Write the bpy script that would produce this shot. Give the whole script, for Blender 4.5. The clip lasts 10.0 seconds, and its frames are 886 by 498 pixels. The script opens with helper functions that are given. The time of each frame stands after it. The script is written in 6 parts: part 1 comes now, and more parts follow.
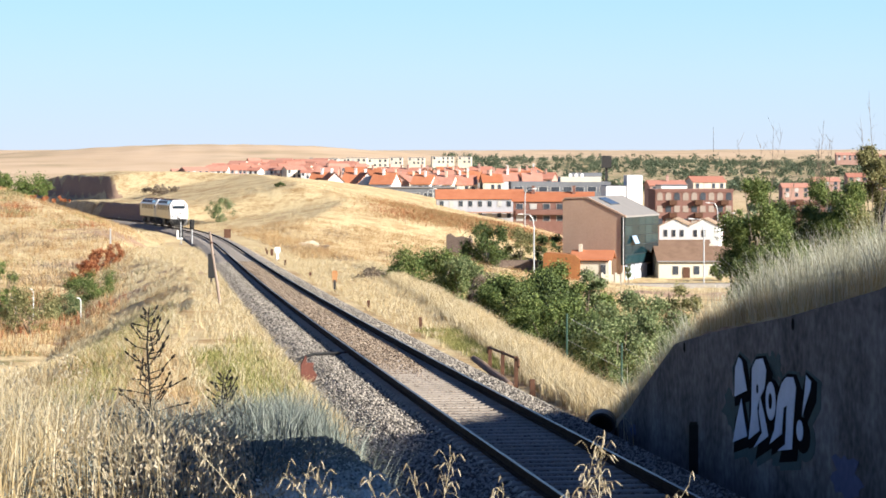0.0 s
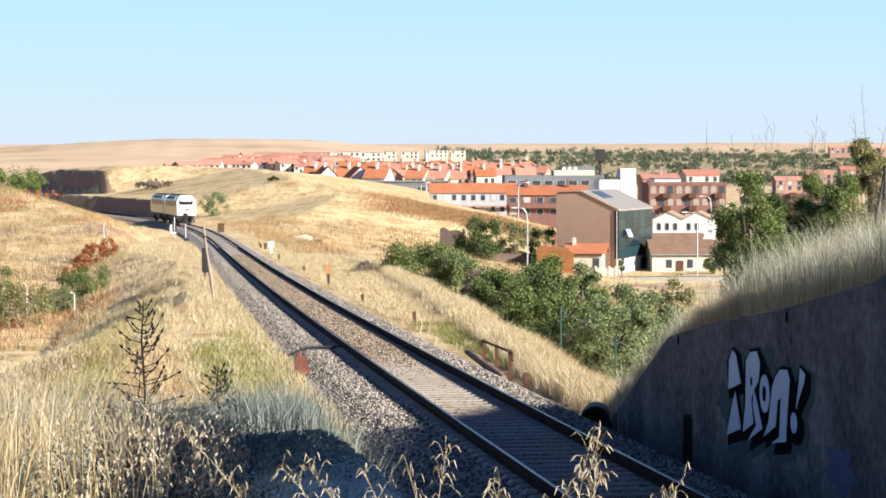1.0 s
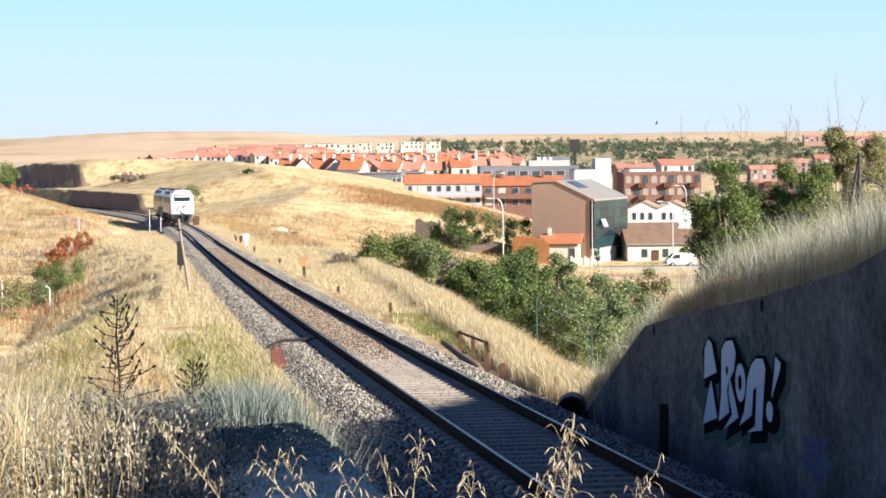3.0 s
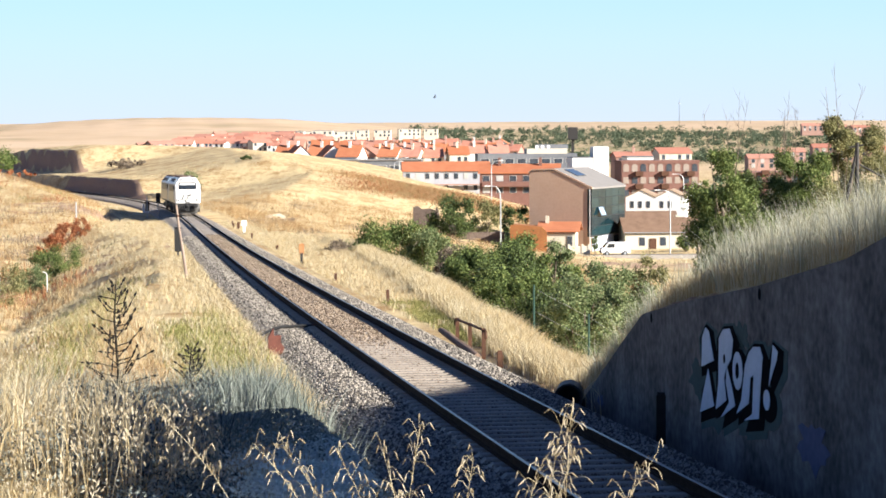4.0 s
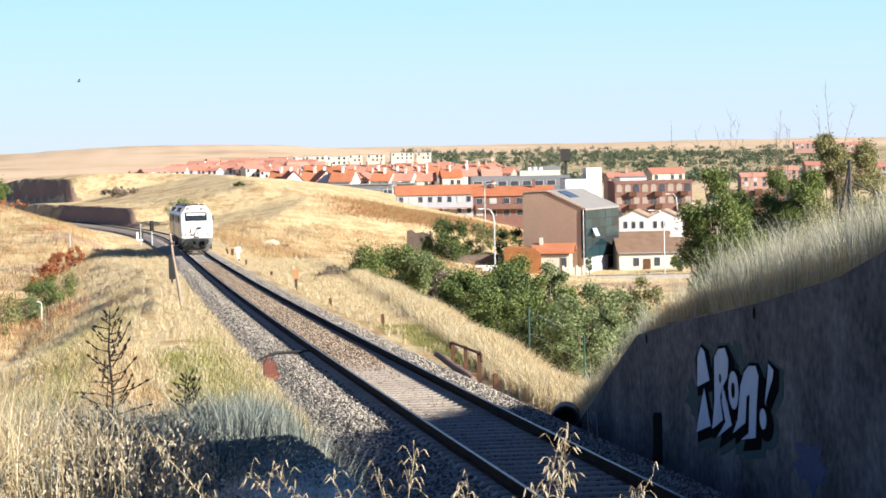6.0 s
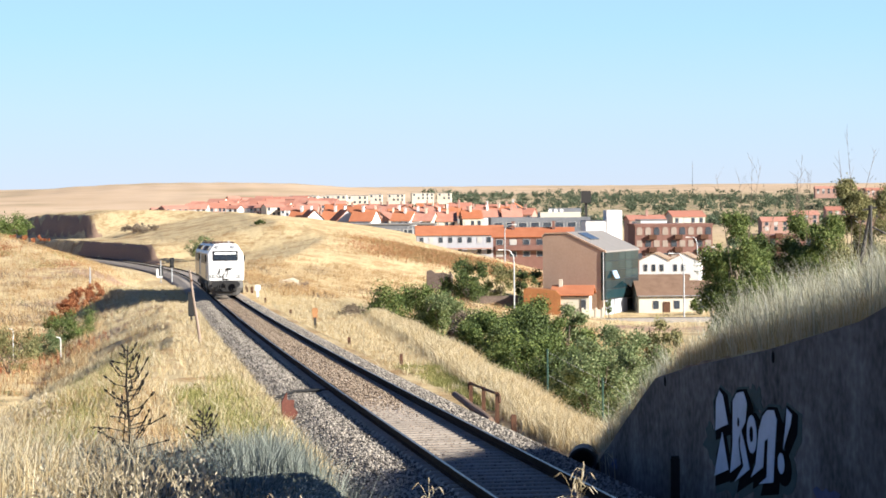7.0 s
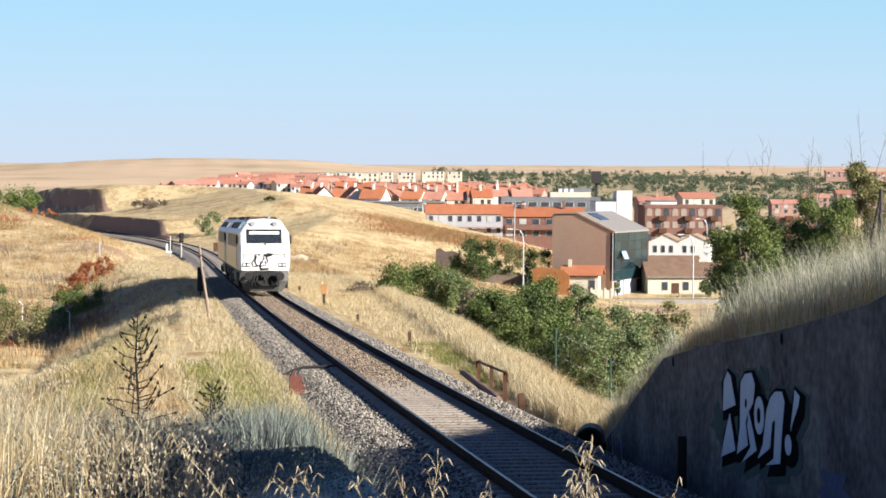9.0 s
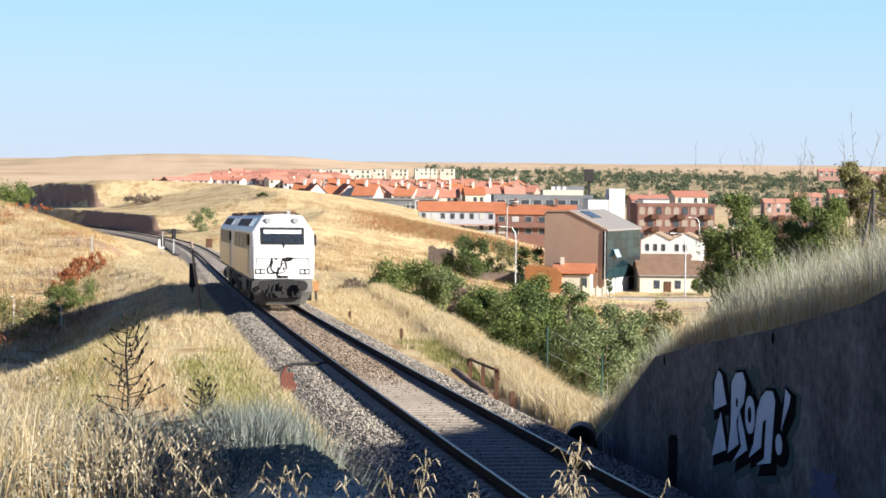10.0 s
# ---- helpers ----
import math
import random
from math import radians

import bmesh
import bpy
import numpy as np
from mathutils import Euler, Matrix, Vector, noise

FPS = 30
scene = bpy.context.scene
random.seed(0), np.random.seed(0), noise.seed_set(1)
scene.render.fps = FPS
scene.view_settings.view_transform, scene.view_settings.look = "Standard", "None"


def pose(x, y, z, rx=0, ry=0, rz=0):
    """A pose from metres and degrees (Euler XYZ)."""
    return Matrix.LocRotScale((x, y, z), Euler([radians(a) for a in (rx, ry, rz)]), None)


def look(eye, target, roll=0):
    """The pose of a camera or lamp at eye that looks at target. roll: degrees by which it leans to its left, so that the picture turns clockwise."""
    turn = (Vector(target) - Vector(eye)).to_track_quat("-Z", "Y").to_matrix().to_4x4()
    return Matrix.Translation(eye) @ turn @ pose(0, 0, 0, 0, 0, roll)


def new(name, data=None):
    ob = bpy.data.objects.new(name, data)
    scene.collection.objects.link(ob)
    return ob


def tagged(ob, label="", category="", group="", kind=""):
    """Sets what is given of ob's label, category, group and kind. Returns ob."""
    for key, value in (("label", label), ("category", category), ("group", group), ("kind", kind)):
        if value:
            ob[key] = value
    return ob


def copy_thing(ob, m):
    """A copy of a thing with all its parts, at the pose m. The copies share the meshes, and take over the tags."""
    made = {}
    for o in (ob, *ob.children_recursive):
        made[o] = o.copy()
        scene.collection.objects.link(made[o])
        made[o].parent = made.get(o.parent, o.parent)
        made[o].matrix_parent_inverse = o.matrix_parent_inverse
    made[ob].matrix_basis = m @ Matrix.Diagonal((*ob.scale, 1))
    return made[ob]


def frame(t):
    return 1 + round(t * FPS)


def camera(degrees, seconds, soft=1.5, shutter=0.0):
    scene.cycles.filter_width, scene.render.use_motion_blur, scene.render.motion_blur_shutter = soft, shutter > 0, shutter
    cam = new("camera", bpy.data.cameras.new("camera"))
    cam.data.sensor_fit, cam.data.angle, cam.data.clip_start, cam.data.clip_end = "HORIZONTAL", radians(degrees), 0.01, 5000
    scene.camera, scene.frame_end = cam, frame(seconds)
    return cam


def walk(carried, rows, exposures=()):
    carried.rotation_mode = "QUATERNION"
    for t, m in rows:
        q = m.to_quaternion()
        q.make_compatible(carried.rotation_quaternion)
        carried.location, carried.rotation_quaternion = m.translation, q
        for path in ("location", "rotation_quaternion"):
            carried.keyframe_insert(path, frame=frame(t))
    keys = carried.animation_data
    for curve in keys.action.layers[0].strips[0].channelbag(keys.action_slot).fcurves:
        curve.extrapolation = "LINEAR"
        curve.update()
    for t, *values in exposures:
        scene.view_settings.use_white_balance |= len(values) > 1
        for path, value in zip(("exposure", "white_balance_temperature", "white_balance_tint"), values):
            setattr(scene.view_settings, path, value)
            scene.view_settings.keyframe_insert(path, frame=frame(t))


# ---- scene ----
cam = camera(22.14, 10.0, soft=1.7)

# time, place of the eye, pitch, heading and lean in degrees: held by hand, swaying a little
ROWS = [
    (0, -0.000, -0.000, 1.600, -2.158, -0.000, -0.000),
    (0.5, 0.011, 0.003, 1.604, -2.251, -0.101, 0.327),
    (1, -0.005, -0.003, 1.593, -2.314, -0.163, -0.109),
    (1.5, 0.012, 0.001, 1.594, -2.492, -0.198, -0.491),
    (2, 0.011, 0.005, 1.584, -2.741, -0.560, -0.246),
    (2.5, 0.013, 0.005, 1.594, -2.568, -0.682, -0.103),
    (2.7, 0.004, -0.000, 1.599, -2.510, -0.755, -0.492),
    (3.8, 0.002, -0.000, 1.598, -2.811, -0.811, -0.502),
    (4, -0.004, 0.002, 1.590, -2.859, -0.840, -0.246),
    (4.5, 0.004, 0.009, 1.642, -2.733, -0.923, -0.373),
    (5, -0.005, 0.005, 1.606, -2.613, -1.017, -0.226),
    (5.5, 0.005, 0.006, 1.594, -2.576, -1.008, -0.317),
    (5.7, 0.003, -0.000, 1.598, -2.469, -1.046, -0.684),
    (6.8, 0.003, -0.000, 1.597, -1.467, -0.886, -1.497),
    (7, 0.008, 0.008, 1.589, -1.239, -0.505, -0.437),
    (7.5, 0.001, 0.000, 1.598, -1.320, -0.322, 0.111),
    (8, -0.009, 0.005, 1.572, -1.233, -0.151, 0.117),
    (8.5, 0.008, -0.003, 1.563, -1.307, -0.089, 0.574),
    (9, 0.002, -0.003, 1.572, -1.781, -0.266, 0.274),
    (9.5, 0.005, 0.002, 1.574, -2.070, -0.339, 0.540),
    (10, 0.011, 0.004, 1.580, -1.851, -0.458, 0.587),
]


def held(x, y, z, pitch, heading, lean):
    return Matrix.Translation((x, y, z)) @ pose(0, 0, 0, 0, 0, heading) @ pose(0, 0, 0, 90 + pitch) @ pose(0, 0, 0, 0, 0, lean)


walk(cam, [(row[0], held(*row[1:])) for row in ROWS], exposures=[(0, 1.62, 5900, 10), (2.5, 1.68, 5900, 10), (5.5, 1.72, 5900, 10), (7.5, 1.56, 5900, 10), (8.5, 1.49, 5900, 10), (9, 1.46, 5900, 10), (10, 1.54, 5900, 10)])

# ---- daylight: a low sun behind and to the right of the camera
SUN_AZ, SUN_EL = radians(60), radians(23)      # from straight behind the camera towards its right
sun_way = Vector((math.sin(SUN_AZ) * math.cos(SUN_EL), -math.cos(SUN_AZ) * math.cos(SUN_EL), math.sin(SUN_EL)))
sun = new("sun", bpy.data.lights.new("sun", "SUN"))
sun.data.energy, sun.data.angle, sun.data.color = 5.0, radians(0.53), (1.0, 0.9, 0.74)
sun.matrix_world = look(sun_way * 50, (0, 0, 0))
world = bpy.data.worlds.new("sky")
scene.world = world
world.use_nodes = True
wn, wl = world.node_tree.nodes, world.node_tree.links
sky = wn.new("ShaderNodeTexSky")
sky.sky_type, sky.sun_disc = "NISHITA", False
sky.sun_elevation = SUN_EL
sky.sun_rotation = math.atan2(sun_way.x, sun_way.y)
sky.air_density, sky.dust_density, sky.ozone_density, sky.altitude = 1.0, 0.0, 2.0, 800
wn["Background"].inputs["Strength"].default_value = 0.052
cool = wn.new("ShaderNodeMix")        # dims the dome to weaken fill in the shade, with a lavender cast
cool.data_type, cool.blend_type = "RGBA", "MULTIPLY"
cool.inputs["Factor"].default_value, cool.inputs["B"].default_value = 1.0, (0.42, 0.5, 0.74, 1)
wl.new(sky.outputs["Color"], cool.inputs["A"])
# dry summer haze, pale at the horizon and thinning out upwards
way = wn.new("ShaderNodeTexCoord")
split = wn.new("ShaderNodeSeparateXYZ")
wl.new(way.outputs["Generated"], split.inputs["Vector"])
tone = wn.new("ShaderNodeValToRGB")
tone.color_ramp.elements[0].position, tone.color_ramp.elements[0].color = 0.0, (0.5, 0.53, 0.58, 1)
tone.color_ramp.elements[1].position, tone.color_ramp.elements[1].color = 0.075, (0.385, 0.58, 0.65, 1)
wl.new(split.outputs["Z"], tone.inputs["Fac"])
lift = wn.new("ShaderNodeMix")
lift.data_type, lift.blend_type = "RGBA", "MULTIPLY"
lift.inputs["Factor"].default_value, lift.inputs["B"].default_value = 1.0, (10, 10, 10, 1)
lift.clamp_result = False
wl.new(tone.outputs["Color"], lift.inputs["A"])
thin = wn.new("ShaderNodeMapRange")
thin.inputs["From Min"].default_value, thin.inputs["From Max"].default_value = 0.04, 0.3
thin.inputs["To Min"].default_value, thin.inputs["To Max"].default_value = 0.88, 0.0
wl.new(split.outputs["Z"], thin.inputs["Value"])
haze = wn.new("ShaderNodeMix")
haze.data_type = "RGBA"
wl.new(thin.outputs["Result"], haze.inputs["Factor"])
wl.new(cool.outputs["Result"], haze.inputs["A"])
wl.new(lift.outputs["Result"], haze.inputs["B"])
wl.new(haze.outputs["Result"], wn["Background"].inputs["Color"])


# ---- materials
def mat(name, cols, scale=3.0, rough=0.85, bump=0.3, metal=0.0, fine=6.0, spec=0.3, leaf=0.0, island=0.0, dist=0.02, stretch=None):
    """Noise at two scales between two or three base colours, with relief and roughness that follow it."""
    m = bpy.data.materials.new(name)
    m.use_nodes = True
    n, l = m.node_tree.nodes, m.node_tree.links
    b = n["Principled BSDF"]
    tc = n.new("ShaderNodeTexCoord")
    vec = tc.outputs["Object"]
    if stretch:
        mp = n.new("ShaderNodeMapping")
        mp.inputs["Scale"].default_value = stretch
        l.new(vec, mp.inputs["Vector"])
        vec = mp.outputs["Vector"]
    big, small = n.new("ShaderNodeTexNoise"), n.new("ShaderNodeTexNoise")
    for tex, k, d in ((big, scale, 3.0), (small, scale * fine, 5.0)):
        tex.inputs["Scale"].default_value, tex.inputs["Detail"].default_value = k, d
        l.new(vec, tex.inputs["Vector"])
    mix = n.new("ShaderNodeMath")
    mix.operation = "MULTIPLY_ADD"
    l.new(small.outputs["Fac"], mix.inputs[0])
    mix.inputs[1].default_value = 0.5
    half = n.new("ShaderNodeMath")
    half.operation = "MULTIPLY"
    l.new(big.outputs["Fac"], half.inputs[0])
    half.inputs[1].default_value = 0.5
    l.new(half.outputs[0], mix.inputs[2])
    fac = mix.outputs[0]
    if island:
        geo, inf = n.new("ShaderNodeNewGeometry"), n.new("ShaderNodeObjectInfo")
        add = n.new("ShaderNodeMath")
        add.operation = "ADD"
        l.new(geo.outputs["Random Per Island"], add.inputs[0])
        l.new(inf.outputs["Random"], add.inputs[1])
        fr = n.new("ShaderNodeMath")
        fr.operation = "FRACT"
        l.new(add.outputs[0], fr.inputs[0])
        off = n.new("ShaderNodeMath")
        off.operation = "MULTIPLY_ADD"
        l.new(fr.outputs[0], off.inputs[0])
        off.inputs[1].default_value = island
        sh = n.new("ShaderNodeMath")
        sh.operation = "SUBTRACT"
        l.new(fac, sh.inputs[0])
        sh.inputs[1].default_value = island / 2
        l.new(sh.outputs[0], off.inputs[2])
        fac = off.outputs[0]
    ramp = n.new("ShaderNodeValToRGB")
    el = ramp.color_ramp.elements
    while len(el) < len(cols):
        el.new(0.5)
    for i, c in enumerate(cols):
        el[i].position = 0.32 + 0.36 * i / max(1, len(cols) - 1)
        el[i].color = (*c, 1)
    l.new(fac, ramp.inputs["Fac"])
    l.new(ramp.outputs["Color"], b.inputs["Base Color"])
    b.inputs["Roughness"].default_value, b.inputs["Metallic"].default_value = rough, metal
    b.inputs["Specular IOR Level"].default_value = spec
    if bump:
        bp = n.new("ShaderNodeBump")
        bp.inputs["Strength"].default_value, bp.inputs["Distance"].default_value = bump, dist
        l.new(small.outputs["Fac"], bp.inputs["Height"])
        l.new(bp.outputs["Normal"], b.inputs["Normal"])
    if leaf:
        tr, ms = n.new("ShaderNodeBsdfTranslucent"), n.new("ShaderNodeMixShader")
        ms.inputs["Fac"].default_value = leaf
        l.new(ramp.outputs["Color"], tr.inputs["Color"])
        l.new(b.outputs["BSDF"], ms.inputs[1])
        l.new(tr.outputs["BSDF"], ms.inputs[2])
        l.new(ms.outputs["Shader"], n["Material Output"].inputs["Surface"])
    return m


def ground_material():
    """Straw-covered land: zone attributes say where it is green, bare soil or gravelly."""
    m = bpy.data.materials.new("dry_land")
    m.use_nodes = True
    n, l = m.node_tree.nodes, m.node_tree.links
    b = n["Principled BSDF"]
    tc = n.new("ShaderNodeTexCoord")

    def noise_at(scale, detail=4.0, rough=0.6):
        t = n.new("ShaderNodeTexNoise")
        t.inputs["Scale"].default_value, t.inputs["Detail"].default_value, t.inputs["Roughness"].default_value = scale, detail, rough
        l.new(tc.outputs["Object"], t.inputs["Vector"])
        return t.outputs["Fac"]

    def ramp(fac, *stops):
        r = n.new("ShaderNodeValToRGB")
        e = r.color_ramp.elements
        while len(e) < len(stops):
            e.new(0.5)
        for i, (p, c) in enumerate(stops):
            e[i].position, e[i].color = p, (*c, 1)
        l.new(fac, r.inputs["Fac"])
        return r.outputs["Color"]

    def mixed(fac, a, c):
        x = n.new("ShaderNodeMix")
        x.data_type = "RGBA"
        l.new(fac, x.inputs["Factor"])
        l.new(a, x.inputs["A"])
        l.new(c, x.inputs["B"])
        return x.outputs["Result"]

    def math_node(op, a, c):
        x = n.new("ShaderNodeMath")
        x.operation, x.use_clamp = op, True
        for i, v in enumerate((a, c)):
            if isinstance(v, float):
                x.inputs[i].default_value = v
            else:
                l.new(v, x.inputs[i])
        return x.outputs[0]

    att = n.new("ShaderNodeVertexColor")
    att.layer_name = "zone"
    sep = n.new("ShaderNodeSeparateColor")
    l.new(att.outputs["Color"], sep.inputs["Color"])
    fine, mid = noise_at(3.5, 6.0, 0.7), noise_at(0.22)
    straw = ramp(fine, (0.3, (0.36, 0.262, 0.125)), (0.5, (0.53, 0.415, 0.228)), (0.72, (0.6, 0.5, 0.315)))
    ochre = ramp(fine, (0.3, (0.161, 0.0868, 0.0341)), (0.55, (0.31, 0.192, 0.0806)), (0.75, (0.409, 0.279, 0.13)))
    green = ramp(fine, (0.3, (0.0558, 0.0744, 0.0217)), (0.7, (0.161, 0.167, 0.0558)))
    soil = ramp(fine, (0.3, (0.24, 0.15, 0.1)), (0.7, (0.36, 0.25, 0.175)))
    patch = ramp(math_node("ADD", math_node("MULTIPLY", mid, 0.6), math_node("MULTIPLY", noise_at(1.1), 0.4)), (0.46, (0, 0, 0)), (0.6, (0.85, 0.85, 0.85)))
    col = mixed(patch, straw, ochre)

    def zone(channel, amount):
        k = math_node("ADD", sep.outputs[channel], mid)
        return ramp(k, (amount, (0, 0, 0)), (amount + 0.14, (1, 1, 1)))

    col = mixed(zone("Green", 0.86), col, soil)
    far = ramp(noise_at(0.006, 3.0), (0.34, (0.32, 0.25, 0.15)), (0.44, (0.43, 0.315, 0.2)), (0.62, (0.5, 0.37, 0.25)), (0.74, (0.36, 0.28, 0.175)))
    col = mixed(sep.outputs["Blue"], col, far)
    col = mixed(zone("Red", 0.86), col, green)
    l.new(col, b.inputs["Base Color"])
    b.inputs["Roughness"].default_value, b.inputs["Specular IOR Level"].default_value = 0.95, 0.1
    bp = n.new("ShaderNodeBump")
    bp.inputs["Strength"].default_value, bp.inputs["Distance"].default_value = 0.6, 0.12
    l.new(fine, bp.inputs["Height"])
    l.new(bp.outputs["Normal"], b.inputs["Normal"])
    return m


LAND = ground_material()
BALLAST = mat("ballast_bed", [(0.13, 0.108, 0.088), (0.27, 0.228, 0.185), (0.38, 0.33, 0.275)], 5, 0.95, 0.9, fine=5, dist=0.06)
STONE = mat("ballast_stone", [(0.07, 0.061, 0.051), (0.185, 0.162, 0.134), (0.34, 0.3, 0.248)], 6, 0.9, 0.3, island=0.85)
RUSTY = mat("stained_ballast_stone", [(0.08, 0.055, 0.036), (0.19, 0.14, 0.098), (0.3, 0.235, 0.17)], 6, 0.9, 0.3, island=0.8)
CONCRETE = mat("sleeper_concrete", [(0.2, 0.168, 0.136), (0.3, 0.258, 0.212)], 4, 0.9, 0.3, island=0.2)
RAIL_SIDE = mat("rusty_rail", [(0.016, 0.011, 0.009), (0.045, 0.028, 0.02)], 5, 0.95, 0.3, spec=0.05)
RAIL_TOP = mat("polished_rail", [(0.16, 0.15, 0.14), (0.26, 0.25, 0.24)], 4, 0.38, 0.05, metal=1.0)
WALLCON = mat("stained_concrete", [(0.042, 0.041, 0.044), (0.112, 0.103, 0.1), (0.19, 0.178, 0.175)], 0.7, 0.92, 0.35, fine=9, spec=0.05)
RUST = mat("rusted_steel", [(0.04, 0.02, 0.012), (0.115, 0.052, 0.028)], 6, 0.85, 0.4)
DARKMETAL = mat("dark_painted_metal", [(0.015, 0.014, 0.014), (0.04, 0.036, 0.034)], 6, 0.6, 0.15)
GREENPOST = mat("green_paint", [(0.016, 0.04, 0.03), (0.03, 0.065, 0.05)], 6, 0.5, 0.1)
WOODGREY = mat("weathered_timber", [(0.14, 0.091, 0.063), (0.252, 0.175, 0.126)], 5, 0.9, 0.4, stretch=(1, 1, 0.15))
WHITEPAINT = mat("white_paint", [(0.595, 0.586, 0.561), (0.697, 0.689, 0.671)], 2, 0.6, 0.08)
GALV = mat("galvanised_steel", [(0.32, 0.328, 0.336), (0.44, 0.448, 0.456)], 4, 0.5, 0.08, metal=0.6)
BLACK = mat("black_rubber", [(0.01, 0.01, 0.011), (0.022, 0.021, 0.02)], 6, 0.7, 0.1)
CLAY = mat("clay_face", [(0.096, 0.068, 0.056), (0.16, 0.12, 0.096)], 0.6, 0.95, 0.8, dist=0.2)


# ---- mesh helpers
class Mesh:
    """Gathers verts and faces, then makes one mesh."""

    def __init__(self):
        self.v, self.f, self.m = [], [], []

    def add(self, verts, faces, mi=0):
        k = len(self.v)
        self.v += [tuple(p) for p in verts]
        self.f += [tuple(k + i for i in f) for f in faces]
        self.m += [mi] * len(faces)
        return self

    def box(self, c, s, rz=0.0, mi=0, taper=1.0, bevel=0.0):
        hx, hy, hz = s[0] / 2, s[1] / 2, s[2] / 2
        ca, sa = math.cos(rz), math.sin(rz)
        rings = [(-hz, 1.0, 0), (hz, taper, 0)]
        if bevel:
            rings = [(-hz, 1.0, bevel), (-hz + bevel, 1.0, 0), (hz - bevel, taper, 0), (hz, taper, bevel)]
        pts = []
        for z, k, inset in rings:
            for sx, sy in ((-1, -1), (1, -1), (1, 1), (-1, 1)):
                x, y = sx * (hx * k - inset), sy * (hy * k - inset)
                pts.append((c[0] + x * ca - y * sa, c[1] + x * sa + y * ca, c[2] + z))
        n = len(rings)
        faces = [(3, 2, 1, 0), tuple(4 * n - 4 + i for i in range(4))]
        for r in range(n - 1):
            for i in range(4):
                j = (i + 1) % 4
                faces.append((4 * r + i, 4 * r + j, 4 * r + 4 + j, 4 * r + 4 + i))
        return self.add(pts, faces, mi)

    def tube(self, pts, rad, sides=8, mi=0, cap=True):
        """A round bar through the points, with one radius or one for each."""
        pts = [Vector(p) for p in pts]
        rads = rad if isinstance(rad, (list, tuple)) else [rad] * len(pts)
        vs = []
        for i, p in enumerate(pts):
            d = (pts[min(i + 1, len(pts) - 1)] - pts[max(i - 1, 0)]).normalized()
            a = d.cross(Vector((0.31, 0.17, 0.93)) if abs(d.z) < 0.9 else Vector((1, 0, 0))).normalized()
            c = d.cross(a)
            for k in range(sides):
                w = 2 * math.pi * k / sides
                vs.append(p + (a * math.cos(w) + c * math.sin(w)) * rads[i])
        fs = []
        for i in range(len(pts) - 1):
            for k in range(sides):
                j = (k + 1) % sides
                fs.append((i * sides + k, i * sides + j, (i + 1) * sides + j, (i + 1) * sides + k))
        if cap:
            fs += [tuple(range(sides))[::-1], tuple((len(pts) - 1) * sides + k for k in range(sides))]
        return self.add(vs, fs, mi)

    def prism(self, poly, a, b, axis="y", mi=0):
        """A flat outline of (u, w) drawn along an axis from a to b."""
        put = {"y": lambda u, w, d: (u, d, w), "x": lambda u, w, d: (d, u, w), "z": lambda u, w, d: (u, w, d)}[axis]
        n = len(poly)
        vs = [put(u, w, a) for u, w in poly] + [put(u, w, b) for u, w in poly]
        fs = [tuple(range(n)), tuple(range(2 * n - 1, n - 1, -1))]
        fs += [(i, i + n, (i + 1) % n + n, (i + 1) % n) for i in range(n)]
        return self.add(vs, fs, mi)

    def data(self, name, mats, smooth=False):
        me = bpy.data.meshes.new(name)
        me.from_pydata(self.v, [], self.f)
        for m in mats if isinstance(mats, (list, tuple)) else [mats]:
            me.materials.append(m)
        me.polygons.foreach_set("material_index", self.m)
        if smooth:
            me.polygons.foreach_set("use_smooth", [True] * len(self.f))
        bm = bmesh.new()
        bm.from_mesh(me)
        bmesh.ops.recalc_face_normals(bm, faces=bm.faces)
        bm.to_mesh(me)
        bm.free()
        return me


def part(name, mesh, mats, parent=None, label="", smooth=False, m=None):
    ob = new(name, mesh.data(name, mats, smooth))
    if m is not None:
        ob.matrix_basis = m
    if parent:
        ob.parent = parent
    return tagged(ob, label)


def thing(name, m, label, category, group="", kind=""):
    ob = new(name)
    ob.matrix_basis = m
    ob.empty_display_size = 0.1
    return tagged(ob, label, category, group, kind)


def raw(name, verts, faces, mats, mi=None, smooth=False):
    """One mesh object from arrays of vertices and equal-sided faces."""
    me = bpy.data.meshes.new(name)
    verts, faces = np.asarray(verts, "f"), np.asarray(faces, "i")
    k = faces.shape[1]
    me.vertices.add(len(verts))
    me.vertices.foreach_set("co", verts.ravel())
    me.loops.add(faces.size)
    me.loops.foreach_set("vertex_index", faces.ravel())
    me.polygons.add(len(faces))
    me.polygons.foreach_set("loop_start", np.arange(0, faces.size, k, dtype="i"))
    if mi is not None:
        me.polygons.foreach_set("material_index", np.asarray(mi, "i"))
    if smooth:
        me.polygons.foreach_set("use_smooth", np.ones(len(faces), bool))
    for m in mats if isinstance(mats, (list, tuple)) else [mats]:
        me.materials.append(m)
    me.update()
    me.validate()
    return new(name, me)


